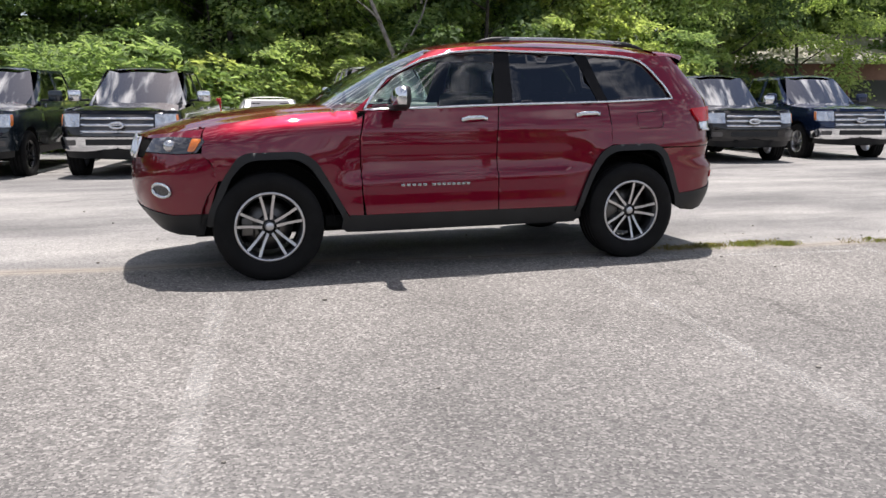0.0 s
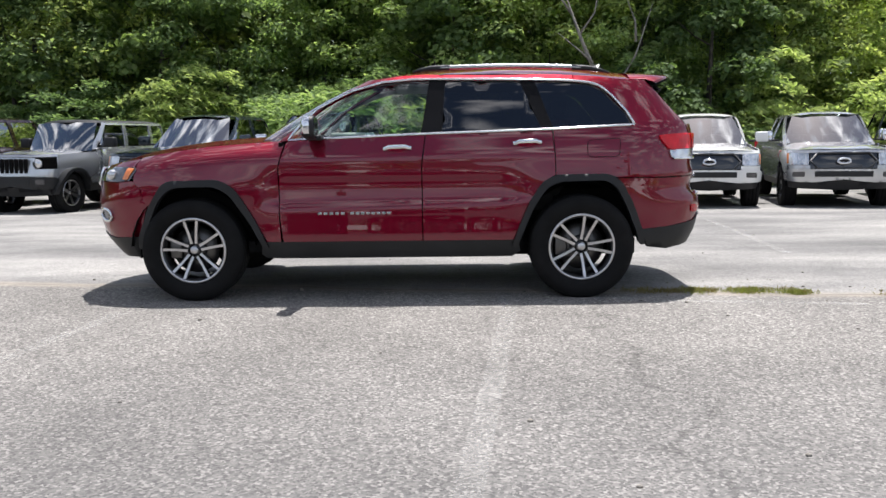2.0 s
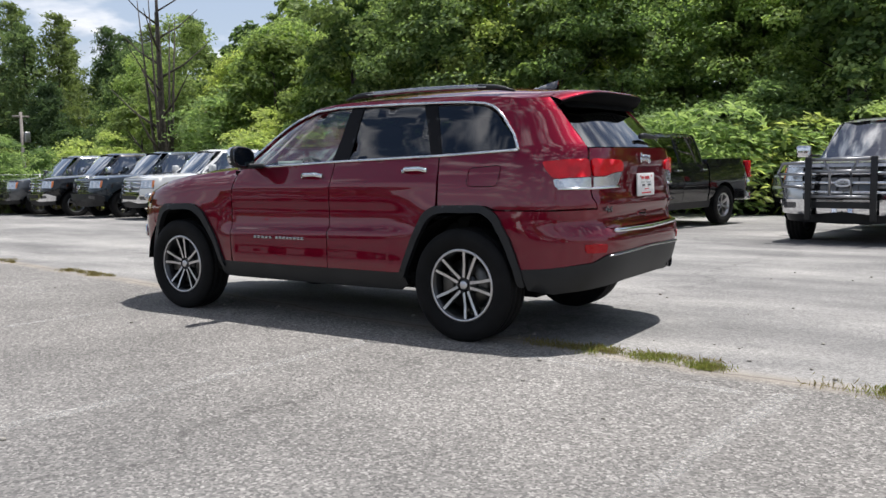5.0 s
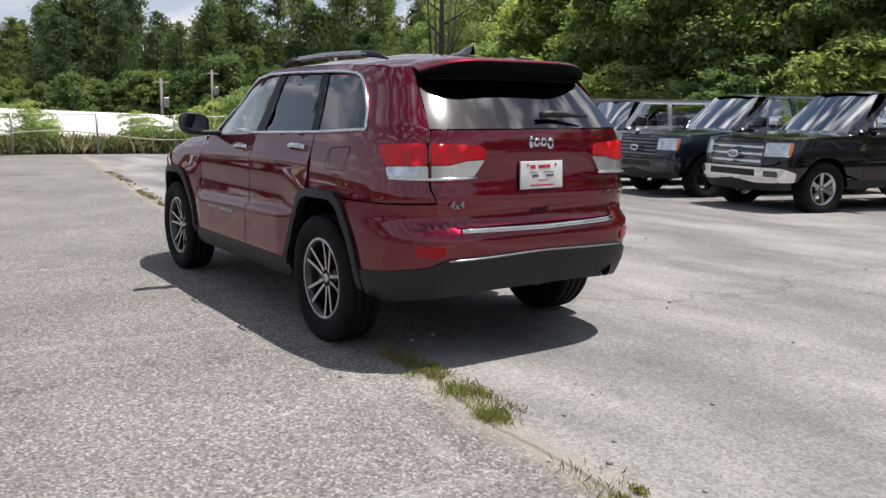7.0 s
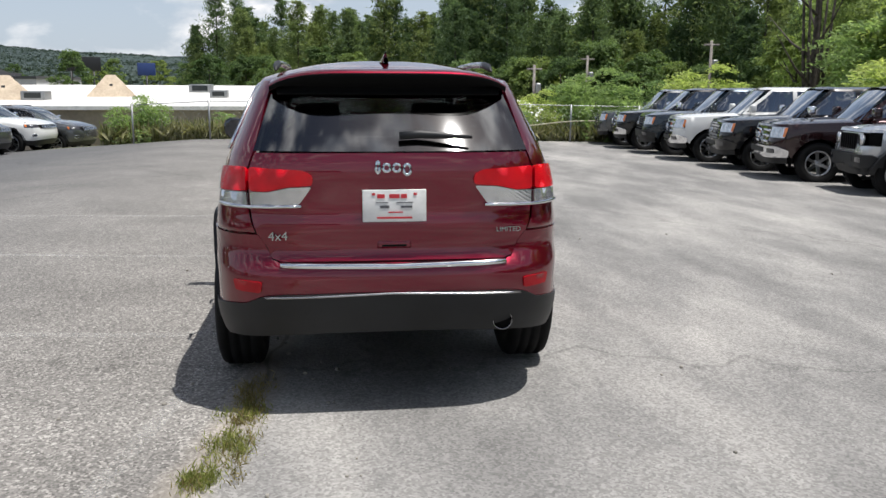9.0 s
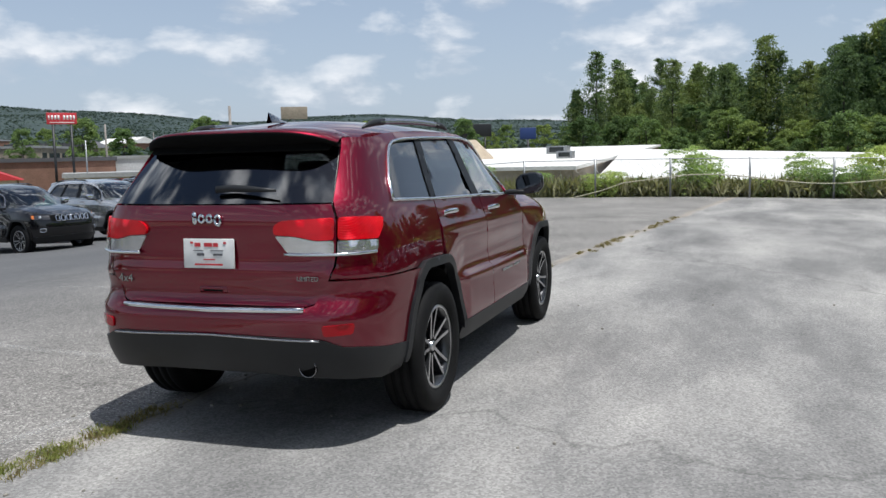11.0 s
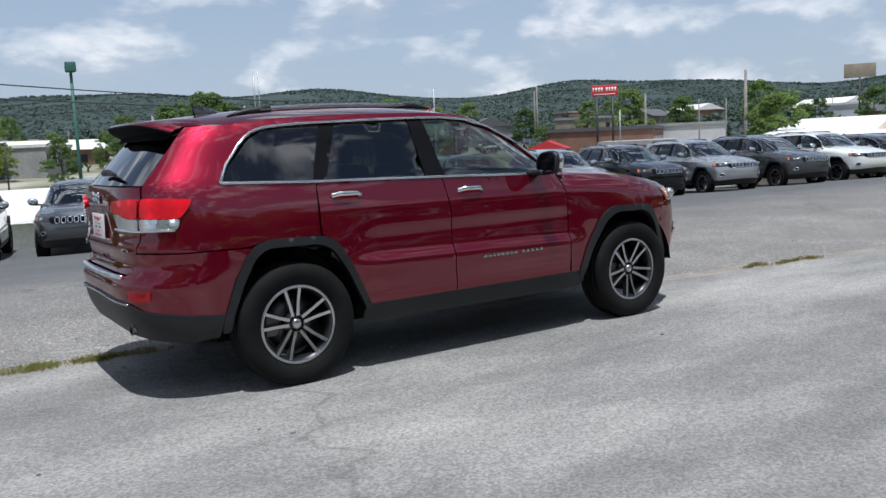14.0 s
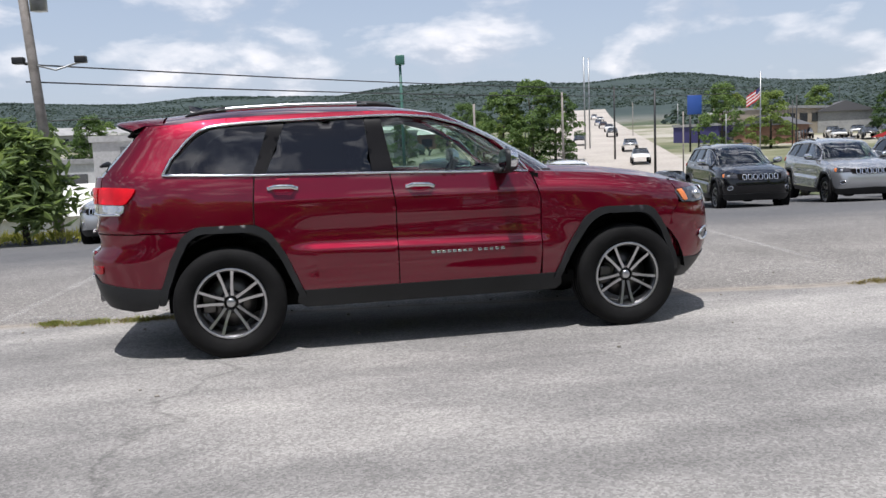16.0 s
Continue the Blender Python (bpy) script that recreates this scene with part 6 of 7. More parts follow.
for row, (y, step) in enumerate(((23.5, 3.5), (27.0, 3.0), (30.0, 3.0), (33.5, 3.2), (37.5, 3.6))):
    x = -46 + row * 1.3
    while x < 46:
        q = (x + random.uniform(-0.8, 0.8), y + random.uniform(-1.2, 1.2) + max(0, (-x - 16)) * 0.22, random.uniform(0.85, 1.15))
        if 24.0 < x < 29.5 and y < 29:      # the house stands in this gap
            x += step
            continue
        if row == 0:
            # most front trees in this x range get the darker leaf
            dark_stretch = -19 < x < -9.5
            spots.append((*q, random.choice((3, 4, 3, 4, 0)) if dark_stretch else random.choice((0, 1, 2, 0, 1, 2, 3))))
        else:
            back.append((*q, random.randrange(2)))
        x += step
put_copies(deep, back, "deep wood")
put_copies(woods, spots, "wood behind the lot")
pines = [plant("pine_tree", pine(h), trunk_mesh(h, 0.18, 0, top=0.97), "dark green tall pine on the far slope") for h in (12, 14, 10.5)]
spots = []
for i in range(150):
    t = random.random()
    x, y = -112 + 62 * t, -16 + 64 * t
    spots.append((x + random.uniform(-12, 5), y + random.uniform(-4, 12), random.uniform(0.85, 1.2) * (0.85 + 0.25 * t), random.randrange(3)))
put_copies(pines, spots, "pines on the slope")
far_trees = [plant("tree", broadleaf(8, 2.9, 80, 85, 0.04, 0.27, FIELD_LEAF), trunk_mesh(8, 0.2, 5), "rounded green tree standing in the valley") for _ in range(2)]
spots = [(-40.9, -25.6, 0.72, 0), (-24.5, -79.4, 1.15, 1), (-27.5, -81, 0.95, 0), (-21.5, -80, 0.9, 1), (-100, -70, 1.0, 1), (-52, -60, 0.5, 0)]
for i in range(80):
    t = random.random()
    spots.append((-104 + 52 * t + random.uniform(-3, 8), -13 + 60 * t + random.uniform(-6, -1), random.uniform(0.5, 0.95), i))
for i in range(60):
    a, d = radians(random.uniform(178, 298)), random.uniform(85, 160)
    if abs(math.degrees(a) - 248) > 5.5:
        spots.append((d * math.cos(a), d * math.sin(a), random.uniform(0.5, 0.9), i))
spots += [(8.4, 19.6, 0.8, 0), (11.0, 20.8, 0.75, 1), (-9.5, 22.3, 0.9, 1), (-14.0, 22.6, 1.0, 0), (-19.5, 22.8, 0.9, 1), (-25.0, 23.5, 0.95, 0), (-33.5, 22, 0.8, 1), (0.5, 22.2, 0.95, 0)]
put_copies(far_trees, spots, "trees in the valley")
bushes = [plant("bush", sumac_bush(h, w), trunk_mesh(h, 0.05, 4, fork=0.2, top=0.6), "light green bush with long feathered leaves", "bush") for h, w in ((2.9, 1.5), (2.4, 1.7), (3.4, 1.4))]
spots = []
x = -27.0
while x < 17:
    spots.append((x, 20.0 + random.uniform(-1.0, 0.8) + max(0, -x - 16) * 0.15, random.uniform(1.15, 1.75) * (0.68 if -17 < x < -9.5 else 1.0), random.randrange(3)))
    x += random.uniform(1.1, 1.9)
for x, y, s in ((-24.6, -7.0, 0.62), (-25.0, -4.3, 0.36), (-24.4, -1.9, 0.55), (-24.6, -0.3, 0.42), (-24.5, 1.1, 0.62), (-25.1, 2.3, 0.36), (-24.3, 3.2, 0.34), (-24.8, 4.6, 0.5), (-24.3, 5.9, 0.6), (-25.4, 7.4, 0.7), (-25.0, 9.4, 1.0), (-25.6, 11.5, 1.05), (-24.7, 13.4, 1.05), (-25.8, 15.5, 1.15), (9.5, -30, 0.6), (-33, -22, 0.6)):
    spots.append((x, y, s, random.randrange(3)))
put_copies(bushes, spots, "bushes at the lot's edge")
cedar = plant("cedar", pine(3.0, 90), trunk_mesh(3.0, 0.07, 0, top=0.95), "dark green young cedar at the edge of the lot")
cedar.matrix_basis = pose(7.9, -17.3, gz(7.9, -17.3)) @ Matrix.Diagonal((1.55, 1.55, 1, 1))
# dead tree with bare pale limbs, and a tall tree with a bare crown
bm = bmesh.new()
tube(bm, [(0, 0, -0.3), (-0.3, 0, 2.2), (-1.2, 0.1, 4.3), (-1.7, 0, 5.6)], [0.10, 0.08, 0.055, 0.02], 7)
for b, e in (((-0.4, 0, 2.6), (0.9, 0.2, 5.4)), ((-0.9, 0, 3.7), (-1.9, 0.3, 4.6)), ((-0.2, 0, 1.9), (1.4, -0.2, 3.2)), ((-1.3, 0.1, 4.5), (-0.7, 0, 6.0)), ((0.4, 0.1, 4.3), (0.1, 0.3, 5.7)), ((-1.5, 0.1, 5.1), (-2.4, 0, 6.1))):
    b, e = Vector(b), Vector(e)
    tube(bm, [b, (b + e) / 2 + Vector((0.15, 0, -0.1)), e], [0.042, 0.028, 0.009], 6)
o = part("dead_tree", bm, PALE_BARK)
o.matrix_basis = pose(5.6, 18.8, gz(5.6, 18.8))
tagged(o, "bare dead tree with pale broken limbs", "tree")
o = new("bare_tree")
tagged(o, "tall thin tree with a sparse dead crown", "tree")
bm = trunk_mesh(12.5, 0.26, 16, fork=0.15, top=0.97)
part("trunk", bm, BARK, o)
for k in range(5):
    bm = bmesh.new()
    a = k * 1.3
    tube(bm, [(math.cos(a) * 0.1, math.sin(a) * 0.1, 0), (math.cos(a) * 0.5, math.sin(a) * 0.5, 4.5), (math.cos(a) * 0.9, math.sin(a) * 0.9, 9.5 + k * 0.4)], [0.12, 0.08, 0.02], 6)
    part("stem", bm, BARK, o)
o.matrix_basis = pose(-31, 21.5, gz(-31, 21.5))


def tuft_field(name, spots, mat, label, height, kind="stuff", blade=0.10):
    c = np.array(spots)
    n = len(c)
    hh = height * (0.5 + 0.8 * rng.random(n))
    ctr = c + np.stack([0 * hh, 0 * hh, hh * 0.45], 1)
    ax = np.tile(np.array([0.0, 0, 0.7]), (n, 1))
    me = leaves_mesh(name, ctr, hh, blade, mat, 0.0, ax)
    o = new(name, me)
    return tagged(o, label, "grass", kind=kind)


sp = []
for i in range(15000):
    y = random.uniform(-8.2, 18)
    x = -23.6 - abs(random.gauss(0, 1.4))
    sp.append((x, y, gz(x, y)))
tuft_field("weeds", sp, WEED, "tall dry weeds along the wire fence", 0.62, blade=0.035)
sp = []
for i in range(2600):
    x, y = random.uniform(4, 16), random.uniform(-20.5, -16.5) - (0 if i % 2 else 1.5)
    sp.append((x, y, gz(x, y)))
tuft_field("verge_grass", sp, LAWN, "green grass on the verge below the lot", 0.28)
def clumps(x0, x1, n, per, spread=0.05):
    out = []
    for i in range(n):
        cx = random.uniform(x0, x1)
        cy, r = -0.45 - 0.126 * cx + random.gauss(0, 0.05), random.uniform(0.25, 1.3) * spread
        for _ in range(int(per * random.uniform(0.4, 1.5))):
            out.append((cx + random.gauss(0, r * 1.5), cy + random.gauss(0, r * 0.7), 0.0))
    return out


tuft_field("grass_tufts", clumps(2.30, 2.45, 4, 60, 0.05) + clumps(2.62, 2.84, 7, 110, 0.055) + clumps(3.0, 3.16, 6, 110, 0.05) + clumps(3.9, 4.1, 3, 50), LAWN, "green grass tufts in the pavement joint", 0.034)
tuft_field("dry_tufts", clumps(1.9, 2.35, 9, 90) + clumps(2.3, 3.2, 12, 45, 0.06) + clumps(3.4, 4.7, 8, 60) + clumps(-5.2, -4.0, 14, 90) + clumps(-9.5, -6.5, 22, 70) + clumps(-14, -10, 24, 70), STRAW, "yellow dry grass in the pavement joint", 0.034)


def far_woods():
    """Rounded far trees in one mesh: leaf plates lying on dome-shaped crowns."""
    cs, nr = [], []
    for i in range(42000):
        a, dd = radians(random.uniform(172, 305)), (105 + 145 * random.random() if i < 4500 else 250 + 380 * random.random())
        x, y = dd * math.cos(a), dd * math.sin(a)
        dens = noise.noise(Vector((x * 0.014, y * 0.014, 5.0)))
        if dd < 300 and abs(math.degrees(a) - 248) < 4:
            continue
        if dens < (0.06 if dd < 190 else -0.45):
            continue
        m = 30 if dd < 250 else 5
        d = rng.normal(size=(m, 3)); d[:, 2] = abs(d[:, 2])
        d /= np.linalg.norm(d, axis=1, keepdims=True)
        r = random.uniform(1.5, 2.8) if dd < 250 else random.uniform(0.7, 1.3)
        cs.append(np.array([x, y, gz(x, y) - (0.4 if dd < 250 else 0.5)]) + d * np.array([r, r, r * 0.9]) * (0.85 + 0.2 * rng.random((m, 1))))
        nr.append(d + rng.normal(size=(m, 3)) * 0.3)
    c, nr = np.concatenate(cs), np.concatenate(nr)
    nr /= np.linalg.norm(nr, axis=1, keepdims=True)
    s = np.cross(nr, rng.normal(size=nr.shape)); s /= np.linalg.norm(s, axis=1, keepdims=True)
    t = np.cross(nr, s)
    w = 0.62 * (0.6 + 0.7 * rng.random((len(c), 1)))
    v = np.stack([c - s * w, c - t * w * 0.8, c + s * w * 1.1, c + t * w * 0.8 - nr * 0.2], 1).reshape(-1, 3)
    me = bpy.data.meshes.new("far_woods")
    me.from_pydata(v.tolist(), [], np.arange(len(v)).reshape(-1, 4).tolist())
    # crown colours are bluer than leaves, with distance haze painted in
    me.materials.append(leafy("hazy_woodland", (0.052, 0.075, 0.071), (0.078, 0.103, 0.096), 0.3))
    tagged(new("far_woods", me), "woods on the far hills tinted blue for haze", "woods", kind="stuff")


far_woods()


# ---- painted bay lines ----
def worn_line():
    m, n, l, b = tree_of("worn_line_paint")
    setup(b, (0.62, 0.61, 0.58), 0.85, 0, 0, 0.2)
    g = n.new("ShaderNodeNewGeometry").outputs["Position"]
    a = noise_node(n, l, g, 34, 6, 0.7)
    c = noise_node(n, l, g, 2.2, 4)
    ad = n.new("ShaderNodeMath"); ad.operation = "ADD"; l.new(a, ad.inputs[0]); l.new(c, ad.inputs[1])
    t = ramp(n, l, ad.outputs[0], [(0.38, 0.02), (0.60, 0.18)])
    hv = n.new("ShaderNodeMath"); hv.operation = "MULTIPLY"; hv.inputs[1].default_value = 0.5; l.new(ad.outputs[0], hv.inputs[0])
    l.new(hv.outputs[0], t.node.inputs[0])
    l.new(t, b.inputs["Alpha"])
    return m


LINE = worn_line()
for (x0, y0), (x1, y1), w in (((0.90, -1.25), (0.42, -5.6), 0.11), ((3.62, -1.2), (3.2, -5.6), 0.11), ((-1.85, -1.35), (-2.45, -5.6), 0.11), ((-4.6, -1.3), (-5.1, -5.6), 0.11), ((6.4, -1.2), (6.0, -5.5), 0.11), ((3.9, 1.4), (4.35, 5.6), 0.11), ((-5.0, -0.95), (-3.6, -0.92), 0.06), ((1.55, -1.03), (3.42, -1.29), 0.09), ((0.88, -0.92), (0.85, -1.25), 0.09)):
    d = Vector((x1 - x0, y1 - y0, 0)).normalized()
    s = Vector((-d.y, d.x, 0)) * w / 2
    rows = [[Vector((x0 + (x1 - x0) * t, y0 + (y1 - y0) * t, 0)) + s * k for k in (-1, 1)] for t in np.linspace(0, 1, 14)]
    rows = [[(p.x, p.y, gz(p.x, p.y) + 0.004) for p in r_] for r_ in rows]
    tagged(part("bay_line", grid_mesh(rows), LINE), kind="structure")
bm = bmesh.new()
for i in range(130):
    x, y = random.gauss(1.5, 3.5), random.choice((random.gauss(-0.7, 0.25), random.uniform(-5, 5)))
    r0 = random.uniform(0.006, 0.018)
    bmesh.ops.create_icosphere(bm, subdivisions=1, radius=r0, matrix=Matrix.Translation((x, y, gz(x, y) + r0 * 0.3)) @ Matrix.Diagonal((1, random.uniform(0.6, 1), 0.6, 1)))
o = part("pebbles", bm, mottled("pebble_stone", (0.16, 0.15, 0.13), (0.42, 0.39, 0.34), 8, 0.9))
tagged(o, "loose pebbles scattered on the pavement", "pebbles", kind="stuff")

# ---- fence ----
GALV = plain("galvanised_steel", (0.33, 0.34, 0.34), 0.45, 0.8)
fence = thing("fence", "galvanised wire fence at the end of the lot", "fence")
ys = np.arange(-7, 18.1, 2.5)
for y in ys:
    bm = bmesh.new()
    z = gz(-23.3, y)
    tube(bm, [(-23.3, y, z - 0.1), (-23.3, y, z + 1.32)], 0.035, 8)
    part("post", bm, GALV, fence)
bm = bmesh.new()
tube(bm, [(-23.3, y, gz(-23.3, y) + 1.28) for y in ys], 0.014, 6)
part("top_rail", bm, GALV, fence)
bm = bmesh.new()
for k in range(110):
    for s in (-1, 1):
        y = -7 + k * 0.227
        y1 = y + s * 1.2
        if -7 <= y1 <= 18:
            tube(bm, [(-23.3, y, gz(-23.3, y) + 0.05), (-23.3, y1, gz(-23.3, y1) + 1.27)], 0.0022, 3)
part("chain_link", bm, GALV, fence)
bm = bmesh.new()
tube(bm, [(-23.15, y, gz(-23.3, y) + 0.62 + 0.14 * math.sin(y * 0.9) - (0.6 if y < -1 else 0) * min(1, (-1 - y) / 2)) for y in np.linspace(-3.4, 12, 40)], 0.02, 6)
part("strap", bm, plain("pale_strap", (0.5, 0.46, 0.33), 0.7), fence, "pale loose strap on the fence")


# ---- buildings and signs in the valley ----
SIDING = mottled("white_siding", (0.55, 0.56, 0.57), (0.70, 0.70, 0.70), 0.4, 0.6, fine=6, relief=0)
ROOF_WHITE = mottled("white_roof", (0.72, 0.70, 0.66), (0.84, 0.83, 0.80), 0.2, 0.6, fine=4, relief=0)
TAN = mottled("tan_block", (0.30, 0.25, 0.19), (0.42, 0.36, 0.28), 0.5, 0.8, fine=5, relief=0)
BRICK = mottled("brick_wall", (0.20, 0.11, 0.075), (0.30, 0.17, 0.12), 0.8, 0.85, fine=7, relief=0)
LANTERN = mottled("pale_tan_shingle", (0.46, 0.37, 0.27), (0.58, 0.48, 0.36), 1.5, 0.85, fine=9, relief=0)
GREYW = mottled("grey_wall", (0.28, 0.28, 0.28), (0.40, 0.40, 0.39), 0.5, 0.8, fine=5, relief=0)
CREAM = mottled("cream_render", (0.48, 0.42, 0.32), (0.60, 0.54, 0.43), 0.6, 0.8, fine=5, relief=0)
PURPLE = plain("violet_wall", (0.055, 0.05, 0.16), 0.6)
REDROOF = plain("red_awning", (0.50, 0.03, 0.035), 0.5)
DARKROOF = plain("dark_roof", (0.10, 0.10, 0.105), 0.8)
WINDOW = plain("window_dark", (0.03, 0.035, 0.04), 0.1, 0.0, 0.5)
ROADM = mottled("pale_road", (0.36, 0.33, 0.29), (0.48, 0.44, 0.39), 0.1, 0.9, fine=3, relief=0)


def building(x, y, rz, lx, ly, top, wall, roof, label, pitch=0.0, windows=6, base=None, name="building"):
    z0 = (gz(x, y) if base is None else base) - 1.2
    b = thing(name, label, "building", (x, y, 0), rz)
    part("wall", boxm(-lx / 2, lx / 2, -ly / 2, ly / 2, z0, top), wall, b, smooth=False)
    bm = bmesh.new()
    if pitch:
        e = 0.4
        vs = [bm.verts.new(p) for p in ((-lx / 2 - e, -ly / 2 - e, top), (lx / 2 + e, -ly / 2 - e, top), (lx / 2 + e, ly / 2 + e, top), (-lx / 2 - e, ly / 2 + e, top), (-lx / 2 - e, 0, top + pitch), (lx / 2 + e, 0, top + pitch))]
        for f in ((0, 1, 5, 4), (2, 3, 4, 5), (0, 4, 3), (1, 2, 5), (0, 3, 2, 1)):
            bm.faces.new([vs[i] for i in f])
    else:
        box(bm, -lx / 2 - 0.15, lx / 2 + 0.15, -ly / 2 - 0.15, ly / 2 + 0.15, top + 0.002, top + 0.35)
    part("roof", bm, roof, b, smooth=False)
    for k in range(windows):
        for s in (-1, 1):
            px = -lx / 2 + lx * (k + 0.5) / windows
            part("window", boxm(px - lx / windows * 0.32, px + lx / windows * 0.32, min(s * (ly / 2 - 0.1), s * (ly / 2 + 0.03)), max(s * (ly / 2 - 0.1), s * (ly / 2 + 0.03)), top - 1.9, top - 0.7), WINDOW, b, smooth=False)
    return b


hall = thing("warehouse", "long tan warehouse with a white flat roof below the lot", "building")
plan = ((-31.0, -19.6), (-31.0, -4.2), (-74.0, -4.2), (-74.0, -46.0))


def slab(outline, z0, z1, rise0=0.0, rise1=0.0):
    """A prism over a plan; its lower and upper faces may climb towards the west."""
    bm = bmesh.new()
    up = lambda x, k: k * (-31.0 - x)
    lo = [bm.verts.new((x, y, z0 + up(x, rise0))) for x, y in outline]
    hi = [bm.verts.new((x, y, z1 + up(x, rise1))) for x, y in outline]
    n = len(lo)
    for i in range(n):
        bm.faces.new((lo[i], lo[(i + 1) % n], hi[(i + 1) % n], hi[i]))
    bm.faces.new(hi)
    bm.faces.new(lo[::-1])
    return bm


part("wall", slab(plan, -4.0, 0.83, 0.0, 0.0276), TAN, hall, smooth=False)
bm = slab([(x + (0.2 if x > -40 else -0.2), y + (0.2 if y > -10 else -0.2)) for x, y in plan], 0.84, 1.0, 0.0276, 0.0276)
part("roof", bm, ROOF_WHITE, hall, "white membrane roof", smooth=False)
for x, y, a, h in ((-37.7, -14.7, 0.55, 0.42), (-47.0, -20.0, 0.6, 0.5), (-52, -9, 0.7, 0.5), (-41.5, -6.5, 0.45, 0.4)):
    z = 1.0 + 0.0276 * (-30.8 - x)
    unit = part("roof_unit", boxm(x - a, x + a, y - a, y + a, z - 0.02, z + h, bevel=0.03), GALV, hall, "grey rooftop air unit")
    part("vent_grille", boxm(x + a - 0.01, x + a + 0.02, y - a * 0.7, y + a * 0.7, z + 0.08, z + h - 0.08), WINDOW, unit, smooth=False)
shed = thing("warehouse", "white metal shed with a shallow sloping roof beyond the fence", "building")
part("wall", boxm(-58, -34, -3.6, 11.2, -4.0, 0.05), SIDING, shed, smooth=False)
bm = bmesh.new()
vs = [bm.verts.new(p) for p in ((-33.6, -3.9, 0.05), (-33.6, 11.5, -0.05), (-47, 11.5, 1.15), (-47, -3.9, 1.75), (-58.4, 11.5, 0.05), (-58.4, -3.9, 0.05))]
for f in ((0, 1, 2, 3), (3, 2, 4, 5), (1, 4, 2), (0, 3, 5)):
    bm.faces.new([vs[i] for i in f])
part("roof", bm, ROOF_WHITE, shed, "white metal roof", smooth=False)
building(6, -37, 4, 26, 18, -0.75, SIDING, ROOF_WHITE, "white metal-sided warehouse below the lot", 0.95, 0, name="warehouse")
front = building(8.5, -50, 4, 7.5, 8, 2.3, GREYW, GREYW, "white dealership front with dark sign bars", 0, 0)
for k in range(10):
    if k != 3:
        px = -2.6 + k * 0.52
        part("sign_bar", boxm(px - 0.16, px + 0.16, 4.0, 4.08, 1.45, 1.95), DARKROOF, front, smooth=False)
building(30, -62, 10, 40, 14, 1.0, SIDING, GREYW, "low white commercial building", 0, 8)
for x, y in ((-38.6, -16.4), (-43.6, -12.6)):
    b = thing("roof_lantern", "tan gabled roof lantern standing on the white warehouse roof", "roof", (x, y, 0), 12)
    z = 1.0 + 0.0276 * (-30.8 - x)
    bm = bmesh.new()
    vs = [bm.verts.new(p) for p in ((-1.3, -1.3, z - 0.05), (1.3, -1.3, z - 0.05), (1.3, 1.3, z - 0.05), (-1.3, 1.3, z - 0.05), (0.25, -0.24, z + 1.15), (0.25, 0.24, z + 1.15))]
    for f in ((0, 1, 4), (1, 2, 5, 4), (2, 3, 5), (3, 0, 4, 5)):
        bm.faces.new([vs[i] for i in f])
    part("roof", bm, LANTERN, b, "pale tan shingle roof", smooth=False)
    part("louvre", boxm(0.68, 0.78, -0.08, 0.08, z + 0.32, z + 0.65), WINDOW, b, smooth=False)
building(-58, -104, 30, 9, 7, 2.2, PURPLE, GREYW, "violet-fronted shop with a grey roof", 0, 4)
building(-70, -108, 30, 14, 10, 4.2, TAN, GREYW, "tan shop block with flat roof", 0, 4)
building(-68, -66, 40, 34, 10, 1.9, BRICK, DARKROOF, "long low brick shopping building", 0, 10)
building(-88, -74, 38, 26, 12, 2.2, SIDING, GREYW, "white storefront building with dark windows", 0, 9)
diner = building(-55, -50, 42, 17, 6, 0.55, CREAM, GREYW, "cream restaurant with a red band and flat roof", 0, 6)
part("red_band", boxm(-8.55, 8.55, -3.04, 3.04, 0.02, 0.42), REDROOF, diner, "red fascia band", smooth=False)
building(-48.6, -55.2, 42, 3.2, 3.0, 0.45, CREAM, REDROOF, "entrance porch with a red peaked awning", 0.75, 0)
building(28.5, 27, -35, 12, 8, 2.6, BRICK, plain("tan_shingles", (0.42, 0.39, 0.34), 0.8), "brick house with a pale roof among trees", 1.5, 2, name="house")
walls, roofs = [SIDING, TAN, BRICK, GREYW], [ROOF_WHITE, GREYW, DARKROOF]
for i in range(34):
    a, d = radians(random.choice((random.uniform(200, 241), random.uniform(256, 284)))), random.uniform(105, 240)
    x, y = d * math.cos(a), d * math.sin(a)
    building(x, y, random.uniform(0, 90), random.uniform(7, 16), random.uniform(6, 9), gz(x, y) + random.uniform(2.0, 3.4), walls[i % 4], roofs[i % 3], ("white", "tan", "brick", "grey")[i % 4] + " low commercial building in the valley", random.choice((0, 0, 1.5)), 5)
rows = []
for t in np.linspace(0, 1, 40):
    x, y = -25.4 - 75.6 * t, -58 - 217 * t
    rows.append([(x + s * 6.6, y - s * 2.3, gz(x + s * 6.6, y - s * 2.3) + 0.35) for s in (-1, -0.3, 0.3, 1)])
tagged(part("road", grid_mesh(rows), ROADM), kind="structure")


def pole(name, x, y, top, r, mat, label, lean=0.0, head=None, z0=None):
    ob = thing(name, label, "pole", (x, y, gz(x, y) - 0.3 if z0 is None else z0))
    bz = ob.location.z
    bm = bmesh.new()
    tube(bm, [(0, 0, 0), (lean * 0.5, 0, (top - bz) * 0.5), (lean, 0, top - bz)], [r, r * 0.9, r * 0.75], 8)
    part("shaft", bm, mat, ob)
    return ob, Vector((lean, 0, top - bz))


